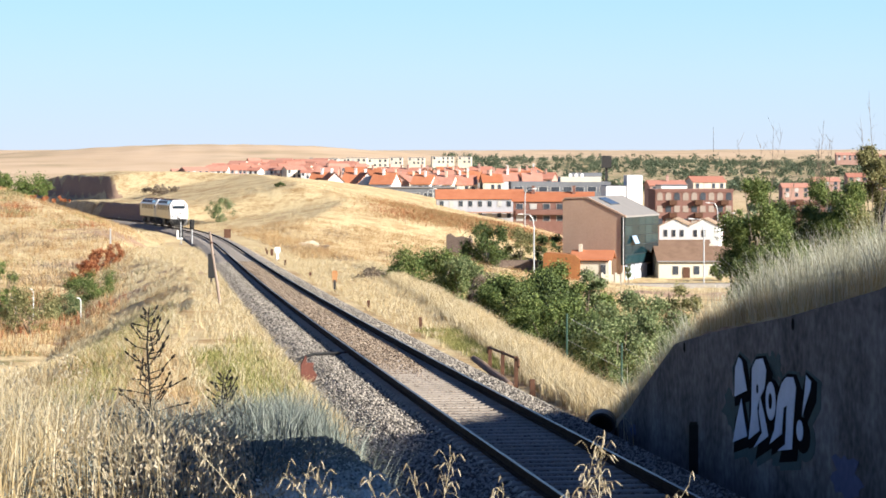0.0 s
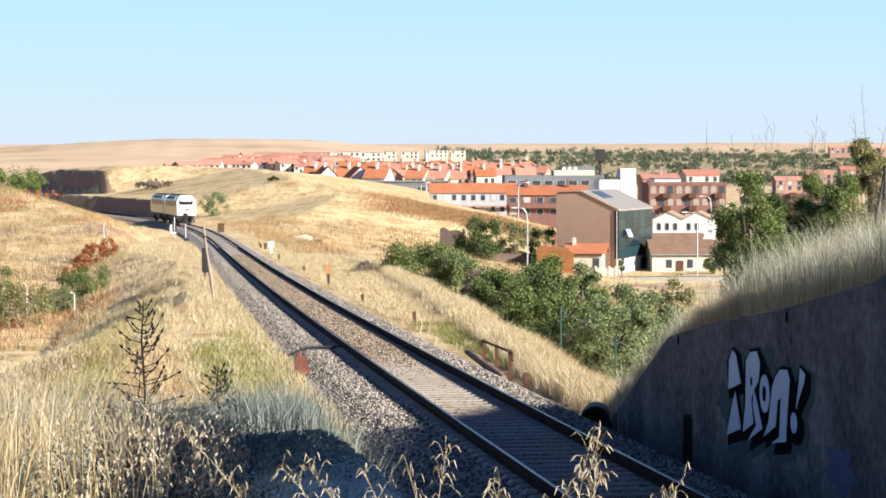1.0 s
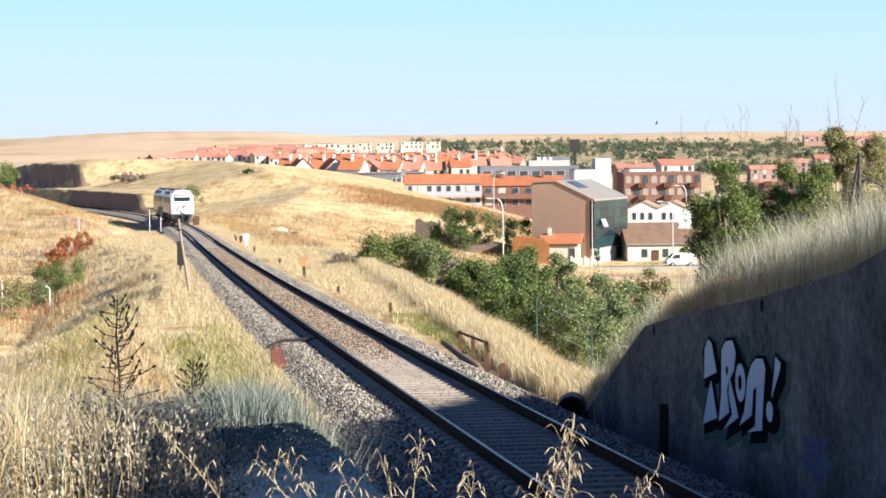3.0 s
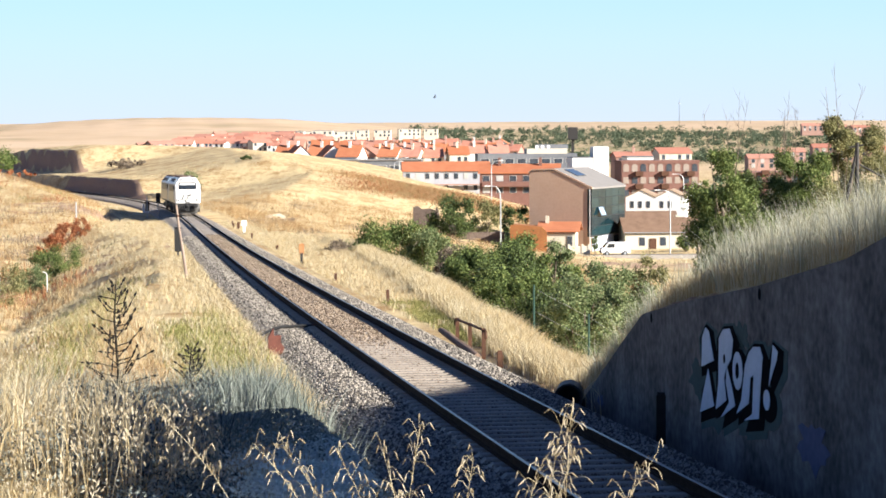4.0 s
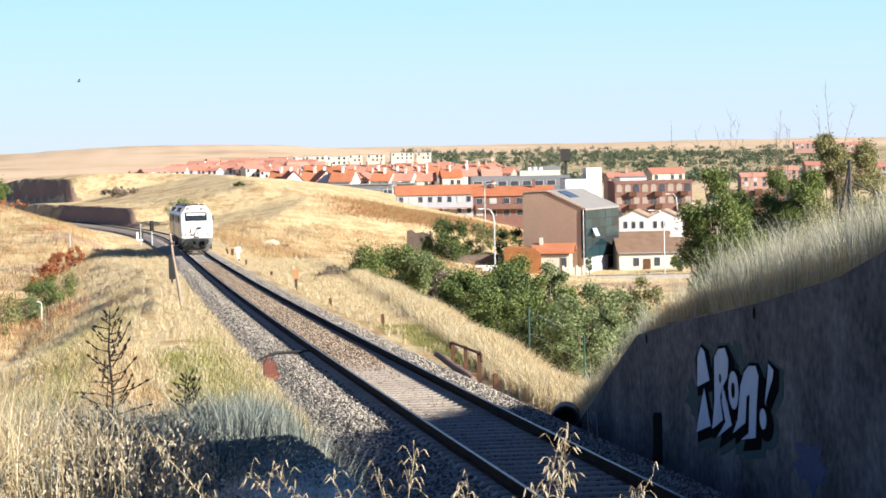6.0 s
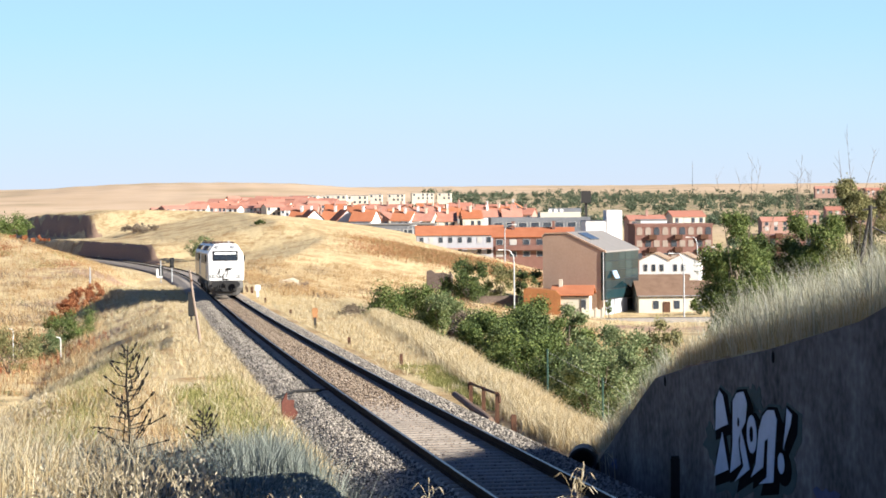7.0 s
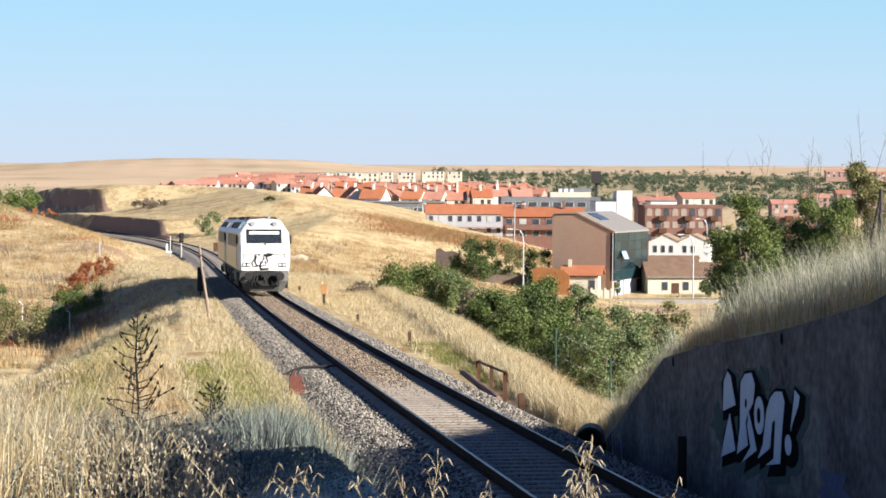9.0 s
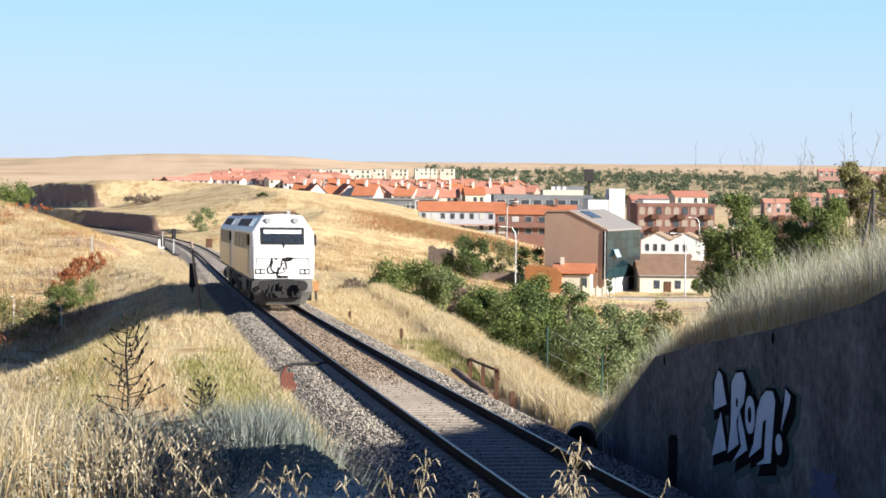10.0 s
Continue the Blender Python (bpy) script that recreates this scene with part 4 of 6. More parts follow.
def walls(m, w, d, h, rise=0.0, along="x", thick=0.3):
    """Body of a house with gable ends, as one closed shell."""
    if rise <= 0:
        return m.box((w / 2, d / 2, h / 2), (w, d, h))
    if along == "x":
        return m.prism([(0, 0), (d, 0), (d, h), (d / 2, h + rise), (0, h)], 0, w, "x")
    return m.prism([(0, 0), (w, 0), (w, h), (w / 2, h + rise), (0, h)], 0, d, "y")


def window_at(parent, x, z, w, h, y=0.0, side="front", glass=None, sill=True, arch=False, frame_mat=None):
    """A window with its frame standing a little proud of the wall and a pane set in it."""
    if arch:
        pts = [(-w / 2, -h / 2), (w / 2, -h / 2)] + [(w / 2 * math.cos(a), h / 2 - w / 2 + w / 2 * math.sin(a) + 0.0) for a in (0, 0.6, 1.2, 1.94, 2.54, 3.14)]
    else:
        pts = [(-w / 2, -h / 2), (w / 2, -h / 2), (w / 2, h / 2), (-w / 2, h / 2)]
    fr = Mesh()
    gl = Mesh()
    if side == "front":
        fr.prism([(x + a * 1.16, z + b * 1.1) for a, b in pts], y - 0.05, y + 0.1)
        gl.prism([(x + a, z + b) for a, b in pts], y - 0.08, y + 0.05)
    else:
        fr.prism([(x + a * 1.16, z + b * 1.1) for a, b in pts], y - 0.05, y + 0.1, "x")
        gl.prism([(x + a, z + b) for a, b in pts], y - 0.08, y + 0.05, "x")
    f = part("window", fr, frame_mat or SHUTTER, parent)
    part("pane", gl, glass or WINDOW, f)
    return f


def house(x, y, z, w, d, h, rise, rz, wall_mat, roof_mat, label, cols=3, rows=2, along="x", chimney=1, group="", category="house", win=(0.9, 1.2), side_cols=0):
    t = thing("house", pose(x, y, z, 0, 0, rz), label, category, group)
    part("wall", walls(Mesh(), w, d, h + 3, rise, along), wall_mat, t, m=pose(0, 0, -3))
    if rise > 0:
        roof = part("roof", gable(Mesh(), w, d, h, rise, along=along), roof_mat, t)
    else:
        roof = part("roof", Mesh().box((w / 2, d / 2, h + 0.12), (w + 0.3, d + 0.3, 0.3), bevel=0.05), roof_mat, t)
    for i in range(chimney):
        cx = w * (i + 0.5) / chimney + random.uniform(-0.5, 0.5)
        part("chimney", Mesh().box((cx, d * 0.4, h + rise * 0.8 + 0.7), (0.6, 0.6, 1.7), bevel=0.04).box((cx, d * 0.4, h + rise * 0.8 + 1.6), (0.8, 0.8, 0.15)), wall_mat, roof)
    for r in range(rows):
        for c in range(cols):
            window_at(t, w * (c + 0.5) / cols, h * (r + 0.55) / rows, *win, glass=None if (c * 7 + r * 3) % 5 else SHUTTER)
        for c in range(side_cols):
            window_at(t, d * (c + 0.5) / side_cols, h * (r + 0.55) / rows, *win, side="left")
    return t


def tan_house():
    """Three-storey house with a blank peach flank and a glass front."""
    t = thing("glass_front_house", pose(25.95, 325, -15.51, 0, 0, 68), "peach three-storey house with a dark glass front and grey roof", "house")
    LF, LS = 16.7, 9.25
    prof = [(0, -4), (LS, -4), (LS, 11.5), (8.9, 11.9), (5.6, 12.0), (0, 9.45)]
    part("wall", Mesh().prism(prof, 0, LF, "x"), PEACH, t)
    cap = [(-0.35, 9.35), (5.55, 12.1), (8.9, 12.0), (LS + 0.1, 11.6), (LS + 0.1, 11.85), (8.9, 12.2), (5.5, 12.32), (-0.35, 9.62)]
    roof = part("roof", Mesh().prism(cap, 0.12, LF + 0.15, "x"), ZINC, t)
    part("coping", Mesh().prism([(a, b + 0.02) for a, b in cap], -0.1, 0.12, "x"), PEACH, t)
    sk = Mesh()
    for d in (0.02, 0.14):
        for x, yv in ((3.2, 2.9), (7.2, 2.9), (7.2, 4.9), (3.2, 4.9)):
            sk.v.append((x, yv, 9.62 + (yv + 0.35) * 0.461 + d))
    sk.f = [(0, 1, 2, 3), (7, 6, 5, 4)] + [(i, (i + 1) % 4, 4 + (i + 1) % 4, 4 + i) for i in range(4)]
    sk.m = [0] * 6
    part("roof_window", sk, WINDOW, roof)
    # glass curtain wall in its panes
    cw = part("curtain_wall", Mesh().box((LF / 2, -0.1, 5.95), (LF, 0.16, 6.9)), DARKMETAL, t)
    for r in range(5):
        for c in range(5):
            part("pane", Mesh().box((LF * (c + 0.5) / 5, -0.2, 2.62 + 1.37 * (r + 0.5)), (LF / 5 - 0.1, 0.06, 1.29)), CURTAIN_GLASS, cw)
    part("side_strip", Mesh().box((-0.03, 0.2, 5.95), (0.1, 0.4, 6.9)), CURTAIN_GLASS, t)
    # the sky's reflection in this pane is put into its pale blue base colour
    part("vent_window", Mesh().box((0, 0, 0), (2.2, 0.06, 1.25)), mat("sky_lit_glass", [(0.24, 0.336, 0.44), (0.32, 0.416, 0.512)], 1, 0.08, 0, spec=0.8), t, "open tilted light-blue window pane", m=pose(3.9, -0.62, 6.1, -24))
    part("garage_door", Mesh().box((7.9, -0.12, 1.25), (6.2, 0.1, 2.5), bevel=0.02), PALEGREY, t)
    part("house_door", Mesh().box((13.6, -0.12, 1.15), (4.2, 0.1, 2.3), bevel=0.02), DARKMETAL, t)
    part("pier", Mesh().box((2.4, -0.12, 1.2), (4.0, 0.12, 2.5), bevel=0.02), mat("pale_blue_panel", [(0.28, 0.315, 0.364), (0.35, 0.385, 0.42)], 1, 0.7, 0.05), t)
    part("drainpipe", Mesh().tube([(-0.08, 0.05, -1), (-0.08, 0.05, 9.4)], 0.07, 6), GALV, t)


def cream_house():
    z = -15.75
    t = thing("cottage", pose(31.56, 331, z, 0, 0, 3), "single-storey cream cottage with a brown tiled roof", "house")
    w, d, h = 12.9, 7.5, 3.1
    part("wall", walls(Mesh(), w, d, h + 3, 1.9), CREAM, t, m=pose(0, 0, -3))
    roof = part("roof", gable(Mesh(), w, d, h, 1.9), BROWNTILE, t)
    part("chimney", Mesh().box((8.5, 4.5, 4.9), (0.6, 0.6, 1.2), bevel=0.04), CREAM, roof)
    part("plinth", Mesh().box((w / 2, -0.03, 0.2), (w, 0.1, 0.5)), PAVING, t)
    for x in (2.5, 5.6, 9.2):
        window_at(t, x, 1.75, 0.8, 1.2)
    part("door", Mesh().box((4.1, -0.05, 1.1), (1.0, 0.14, 2.2), bevel=0.02), RUST, t)
    part("gutter", Mesh().tube([(-0.2, -0.42, h - 0.05), (w + 0.2, -0.42, h - 0.05)], 0.07, 6), GALV, t)
    t = thing("cottage", pose(32.89, 345, -14.59, 0, 0, 3), "low house with a dull brown tiled roof behind", "house")
    part("wall", walls(Mesh(), 8.2, 8, 2.4 + 4, 1.9), CREAM, t, m=pose(0, 0, -4))
    part("roof", gable(Mesh(), 8.2, 8, 2.4, 1.9), BROWNTILE, t)


def annex():
    z = -14.43
    t = thing("annex", pose(14.13, 319, z, 0, 0, -8), "small outbuilding with orange walls and a terracotta roof", "house")
    part("wall", Mesh().prism([(0, -3), (5.2, -3), (5.2, 2.5), (4.5, 3.15), (0.4, 3.5), (0, 3.3)], 0, 4.5), ORANGEWALL, t)
    part("roof", gable(Mesh(), 5.5, 7.0, 2.2, 1.1, along="x"), TERRACOTTA, t, m=pose(4.0, 0.5, 0.3))
    part("wing", walls(Mesh(), 4.4, 5.6, 5.2, 1.0), CREAM, t, m=pose(4.8, 0.7, -3))
    part("chimney", Mesh().box((5.0, 3.5, 3.9), (0.5, 0.5, 1.4), bevel=0.04), CREAM, t)
    window_at(t, 8.4, 1.0, 0.7, 1.6, 0.66)
    t = thing("garden_wall", pose(22.10, 314, -15.17, 0, 0, 0), "low cream garden wall with piers before the house", "wall")
    part("panel", Mesh().box((1.4, 0, 0.0), (2.8, 0.22, 2.8), bevel=0.02), CREAM, t)
    for x in (0.0, 1.9, 2.8):
        part("pier", Mesh().box((x, -0.02, 0.1), (0.32, 0.34, 3.1), bevel=0.03), CREAM, t)


def white_gables():
    z = -13.28
    t = thing("gabled_shed", pose(40.14, 420, z, 0, 0, -11), "long white workshop with two low beige-tiled gables", "workshop")
    w = 5.5
    for k in range(2):
        part("wall", walls(Mesh(), w, 10, 3.3 + 4, 1.3, "y"), WHITEWASH, t, m=pose(k * w, 0, -4))
        part("roof", gable(Mesh(), w, 10, 3.3, 1.3, 0.12, along="y"), BEIGETILE, t, m=pose(k * w, 0, 0.02))
        for c in range(3 - k):
            window_at(t, k * w + 1.2 + 1.5 * c, 2.0, 0.6, 1.2)


def brick_block(px0x, y, z, w, rows, cols, label):
    t = thing("apartment_block", pose(px0x, y, z, 0, 0, 2), label, "apartment building", "brick apartment blocks")
    h = 2.7 * rows
    part("wall", Mesh().box((w / 2, 6, h / 2 - 3), (w, 12, h + 6)), BRICK, t)
    part("roof", Mesh().box((w / 2, 6, h + 0.2), (w + 0.4, 12.4, 0.4), bevel=0.05), BRICK, t)
    part("cornice", Mesh().box((w / 2, -0.05, h - 0.15), (w + 0.1, 0.2, 0.3)), BRICK, t)
    for r in range(rows):
        for c in range(cols):
            window_at(t, w * (c + 0.5) / cols, 2.7 * r + 1.6, 1.2, 1.7 if r == rows - 1 else 1.35, glass=BLIND if (c + r * 2) % 3 else WINDOW, arch=r == rows - 1, frame_mat=BRICK)
    for c in range(1, cols, 3):
        part("balcony", Mesh().box((w * (c + 1) / cols, -0.5, 2.7 * 2 + 0.3), (1.6, 1.0, 1.0), bevel=0.03), RUST, t)
        part("balcony", Mesh().box((w * (c + 1) / cols, -0.5, 2.7 + 0.3), (1.6, 1.0, 1.0), bevel=0.03), RUST, t)


def street_lamp(x, y, z, h, turn, label="grey street lamp with a curved arm"):
    t = thing("street_lamp", pose(x, y, z, 0, 0, turn), label, "street lamp", "street lamps")
    part("column", Mesh().tube([(0, 0, -1), (0, 0, h * 0.8), (-0.12, 0, h * 0.92), (-0.6, 0, h), (-1.5, 0, h + 0.08)], [0.11, 0.09, 0.08, 0.07, 0.06], 8), GALV, t)
    part("lantern", Mesh().box((-1.8, 0, h + 0.06), (0.8, 0.3, 0.16), bevel=0.05), WHITEPAINT, t)


tan_house()
cream_house()
annex()
white_gables()
brick_block(45.04, 480, -12.30, 16.5, 3, 9, "red-brown brick apartment block with arched top windows")
brick_block(71.90, 490, -12.34, 13.0, 2, 5, "red-brown brick apartment block behind the trees")
for x0, d, zz, hh, tt in ((12.38, 308, -13.93, 8.6, 0), (36.66, 318, -15.22, 9.0, 0), (49.71, 400, -15.57, 8.4, 180), (52.15, 430, -14.50, 8.6, 0),
                            (15.20, 420, -9.72, 6.6, 180), (-2.34, 520, -9.04, 5.6, 180), (-3.64, 540, -9.45, 5.0, 180)):
    street_lamp(x0, d, zz, hh, tt)


def long_blocks():
    # two orange-roofed terraces
    house(-1.26, 460, -10.11, 17.6, 9, 4.6, 1.7, 1, PALEGREY, TERRACOTTA, "white and brick terrace with a long orange tiled roof", 9, 2, chimney=0, group="orange-roofed terraces", category="terrace", win=(0.8, 1.1))
    t = house(13.62, 440, -10.26, 15.6, 9, 4.6, 1.6, -3, BRICK, TERRACOTTA, "brown brick terrace with an orange tiled roof and chimneys", 6, 2, chimney=2, group="orange-roofed terraces", category="terrace", win=(1.2, 1.0))
    part("balcony", Mesh().box((8, -0.5, 2.4), (15, 1.0, 0.9), bevel=0.03), BRICK, t)
    w = thing("balcony_band", pose(-0.92, 458.6, -8.48, 0, 0, 1), "white balcony band along the terrace", "balcony")
    part("parapet", Mesh().box((8.4, 0.5, 0.2), (16.6, 0.9, 0.25), bevel=0.03), PINKBRICK, w)
    for c in (4.5, 9.5):
        part("awning", Mesh().prism([(0, 0), (1.6, 0), (1.6, 0.15), (0, 0.9)], c, c + 2.4, "x"), RUST, w, m=pose(0, -1.4, -1.6))
    # grey flat-roofed building with white boxes on it, and the white block
    t = thing("office_block", pose(15.10, 500, -9.63, 0, 0, 1), "long grey flat-roofed office block with a band of windows", "office building")
    part("wall", Mesh().box((11, 7, 2.0), (22, 14, 10.4)), GREYWALL, t)
    for c in range(8):
        window_at(t, 1.6 + 2.7 * c, 5.6, 1.8, 1.0)
    part("roof_box", Mesh().box((15.5, 6, 7.7), (9, 8, 1.2), bevel=0.05), CREAM, t)
    part("roof_plant", Mesh().box((17, 9, 8.6), (7, 5, 1.2), bevel=0.05), GREYWALL, t)
    for k in range(3):
        part("dish", Mesh().tube([(13.2 + 1.3 * k, 2.2, 8.7), (13.2 + 1.3 * k, 2.45, 8.7)], [0.4, 0.15], 12), WHITEPAINT, t)
    t = thing("white_block", pose(32.60, 452, -11.37, 0, 0, 2), "tall plain white rendered block", "apartment building")
    part("wall", Mesh().box((3.6, 5, 3.0), (7.3, 10, 11.0)), WHITEWASH, t)
    part("stair_tower", Mesh().box((5.7, 3.0, 5.4), (3.1, 6.2, 10.6)), WHITEWASH, t)
    part("roof", Mesh().box((2.2, 5, 8.55), (4.3, 10.1, 0.14)), GREYWALL, t)
    # dark tower
    t = thing("dark_tower", pose(43.63, 620, -4.59), "tall dark square tower above the roofs", "tower")
    part("shaft", Mesh().box((1.2, 1.2, 2), (0.7, 0.7, 10)), DARKMETAL, t)
    part("tank", Mesh().box((1.2, 1.2, 6.7), (2.6, 2.6, 3.4), bevel=0.1), DARKMETAL, t)
    # low dark warehouse behind the hill
    t = thing("warehouse", pose(-20.12, 560, -9.30, 0, 0, -2), "long dark grey warehouse with glazed bays", "warehouse")
    part("wall", Mesh().box((11.5, 7, 1.2), (23, 14, 7.4)), GREYWALL, t)
    part("roof", Mesh().box((11.5, 7, 5.0), (23.6, 14.6, 0.3), bevel=0.05), ZINC, t)
    for c in range(6):
        window_at(t, 3 + 3.4 * c, 2.7, 2.3, 1.9)
    t = house(66.33, 600, -7.68, 8.8, 9, 4.4, 1.4, 8, CREAM, REDTILE, "peach house with a red tiled roof", 4, 2, chimney=0, group="town houses")
    house(53.89, 590, -8.27, 9.5, 9, 4.2, 1.2, 4, PINKBRICK, REDTILE, "pink brick house with a red tiled roof", 4, 2, chimney=1, group="town houses")
    house(53.95, 560, -7.90, 6.5, 9, 4.0, 0, 3, WHITEWASH, GREYWALL, "white flat-roofed house in the town", 3, 1, chimney=0, group="town houses")


long_blocks()


def town():
    rnd = random.Random(5)
    labels = {"r": "terraced house with a red tiled roof", "g": "house with a steep orange roof and white gable"}
    # steep gables at the foot of the hill
    for k, (b, d) in enumerate(((-0.0596, 600), (-0.0522, 590), (-0.0452, 595), (-0.0379, 575), (-0.0322, 570))):
        house(b * d, d, -6.50, 5.6, 9, 3.0, 2.7, 14 if k % 2 else -14, WHITEWASH, TERRACOTTA, labels["g"], 2, 1, along="y" if k % 2 else "x", chimney=1, group="gabled houses")
    # rows of red roofs, street behind street
    for row, (d, b0, b1, low, w, step) in enumerate(((630, -0.0235, 0.0265, 333, 5.4, 5.9), (665, -0.0172, 0.0414, 328, 5.6, 6.0), (705, -0.0260, 0.0414, 322, 6, 6.6), (750, -0.0210, 0.0402, 317, 6.4, 7.4), (800, -0.0359, 0.0364, 313, 7, 8.6), (850, -0.0559, 0.0190, 310, 8, 10.5))):
        x = b0 * d
        while x < b1 * d:
            dd = d + rnd.uniform(-6, 6)
            z = 1.6 - (low - 282) / 4007 * dd
            house(x, dd, z, w, 9, 2.3 + rnd.uniform(-0.3, 0.6), rnd.uniform(1.7, 2.5), rnd.choice((2, 5, -6, -14)), rnd.choice((WHITEWASH, CREAM, PINKBRICK, PINKBRICK)), rnd.choice((REDTILE, REDTILE, TERRACOTTA)), labels["r"],
                  3, 1, along=rnd.choice(("x", "x", "y")), chimney=1, group="red-roofed terraces")
            x += step + rnd.uniform(0, 1.5)
    # higher quarter on the slope beneath the hill
    for d, b0, b1, low, n in ((1050, -0.1028, -0.0559, 306, 15), (1110, -0.1038, -0.0459, 302, 19), (1180, -0.1021, -0.0359, 298, 20), (1280, -0.0958, -0.0359, 294, 17), (1400, -0.0858, -0.0509, 288, 10), (1000, -0.1195, -0.1021, 309, 6)):
        for k in range(n):
            dd = d + rnd.uniform(-20, 20)
            x = (b0 + (b1 - b0) * (k + rnd.uniform(-0.2, 0.2)) / n) * dd
            house(x, dd, 1.6 - (low - 280) / 4007 * dd, rnd.uniform(6, 11), 9, rnd.uniform(2.4, 4.4), rnd.uniform(1.2, 2.4), rnd.uniform(-25, 25), rnd.choice((PINKBRICK, PINKBRICK, CREAM, WHITEWASH)), REDTILE, "brick town house with a red roof on the far slope",
                  4, 2, chimney=0, group="houses on the slope", win=(1.1, 1.4))
    # pale apartment blocks
    for bear, d, low, w, h in ((-0.0589, 1450, 296, 18, 5.4), (-0.0484, 1480, 297, 9, 5.6), (-0.0429, 1420, 297, 13, 6), (-0.0334, 1430, 297, 13, 5.6), (-0.0235, 1600, 292, 9, 5), (-0.0155, 1620, 292, 12, 5), (-0.0047, 1640, 290, 16, 5), (0.0065, 1650, 290, 10, 5),
                             (0.1500, 900, 350, 11, 4.0), (0.1637, 950, 338, 11, 4.0), (0.1787, 980, 330, 12, 4), (0.1899, 930, 338, 12, 4.4), (0.2036, 900, 338, 14, 4.4), (0.1737, 1500, 284, 14, 3.4), (0.1862, 1540, 286, 12, 3.4), (0.1962, 1520, 288, 16, 3.6)):
        pale = d > 1300 and bear < 0.1
        house(bear * d, d, 1.6 - (low - 290) / 4007 * d, w, 11, h, 0 if pale else 1.6, rnd.uniform(-4, 6), CREAM if pale else PINKBRICK, GREYWALL if pale else REDTILE, "pale apartment block on the far side of town" if pale else "pink brick block with a red roof",
              max(3, int(w / 3)), max(2, int(h / 3)), chimney=0, group="apartment blocks", category="apartment building", win=(1.3, 1.5))


town()


def streets():
    # street before the houses, kerb, and the lot
    g = lambda x, y: ground_at(x, y)
    ob = Mesh()
    xs = np.linspace(-20, 80, 26)
    for x in xs:
        for y in (309.5, 313.5):
            ob.v.append((x, y + 0.06 * x - 1, -14.98 + 0.02))
        for y in (313.5, 309.5):
            ob.v.append((x, y + 0.06 * x - 1, -14.98 - 3))
    ob.f = [(4 * i + j, 4 * i + (j + 1) % 4, 4 * i + 4 + (j + 1) % 4, 4 * i + 4 + j) for i in range(25) for j in range(4)]
    ob.m = [0] * len(ob.f)
    tagged(part("road", ob, ASPHALT), "grey asphalt street along the houses", "road", kind="structure")
    kb = Mesh()
    for x in xs:
        for y, z in ((309.1, 0), (309.1, 0.14), (309.5, 0.14), (309.5, -1.5), (309.1, -1.5)):
            kb.v.append((x, y + 0.06 * x - 1, -14.98 + z))
    kb.f = [(5 * i + j, 5 * i + (j + 1) % 5, 5 * i + 5 + (j + 1) % 5, 5 * i + 5 + j) for i in range(25) for j in range(5)]
    kb.m = [0] * len(kb.f)
    tagged(part("pavement", kb, PAVING), "pale concrete kerb of the street", "kerb", kind="structure")
    # ruined brown wall and dark yard behind the bushes
    t = thing("ruined_wall", pose(0.49, 330, -10.26, 0, 0, -6), "broken brown earth wall on the slope", "wall")
    part("wall", Mesh().prism([(0, -2), (3.6, -2), (3.6, 0.9), (2.4, 1.3), (1.3, 1.2), (0.6, 1.7), (0, 1.5)], 0, 0.5), CLAY, t)
    part("return", Mesh().prism([(0, -2), (3, -2), (3, 0.6), (0, 1.4)], 3.3, 3.6, "x"), CLAY, t)
    t = thing("yard_wall", pose(6.27, 322, -13.35, 0, 0, 2), "low dark yard wall behind the bushes", "wall")
    part("wall", Mesh().box((3.6, 0, 0.0), (7.2, 0.4, 2.2), bevel=0.05), CLAY, t)
    part("coping", Mesh().box((3.6, 0, 1.16), (7.4, 0.5, 0.14), bevel=0.03), CLAY, t)
    # concrete hut and white slab on the dry slope
    t = thing("concrete_hut", pose(-13.99, 262, ground_at(-13.99, 262) - 0.2), "small dark concrete hut in the dry grass", "hut")
    part("body", Mesh().box((0.3, 0, 0.55), (0.75, 0.7, 1.1), bevel=0.05), CLAY, t)
    part("lid", Mesh().box((0.35, 0, 1.13), (0.9, 0.85, 0.1), bevel=0.03), CLAY, t)
    t = thing("white_slab", pose(-11.07, 258, ground_at(-11.07, 258)), "low pale rubble wall in the dry grass", "wall")
    part("slab", Mesh().prism([(-1.8, -0.4), (2.0, -0.4), (2.0, 0.5), (1.2, 0.8), (0.2, 0.6), (-0.9, 0.9), (-1.8, 0.5)], -0.2, 0.25), PAVING, t)
    t = thing("white_slab", pose(-15.30, 262, ground_at(-15.30, 262)), "low pale rubble wall in the dry grass", "wall")
    part("slab", Mesh().prism([(-1.4, -0.4), (0.9, -0.4), (0.9, 0.55), (0.2, 0.9), (-0.6, 0.7), (-1.4, 0.6)], -0.2, 0.25), CREAM, t)
    # power pole with its stay
    x, y, top = 20.6, 104.0, 1.2
    g = ground_at(x, y)
    t = thing("power_pole", pose(x, y, top), "dark timber power pole with a stay and cross-arm", "power pole")
    part("pole", Mesh().tube([(0, 0, g - top - 0.2), (0, 0, 0)], [0.12, 0.09], 8), DARKMETAL, t)
    part("stay", Mesh().tube([(0, 0, -0.25), (-0.5, 0, -2.8), (-2.4, 0, g - top - 0.2)], 0.075, 8), DARKMETAL, t)
    part("arm", Mesh().tube([(-0.35, 0, -0.22), (0.3, 0, -0.1)], 0.05, 6), DARKMETAL, t)
    part("brace", Mesh().tube([(0.0, 0, -0.95), (1.5, 0, -1.75)], 0.045, 6), DARKMETAL, t)
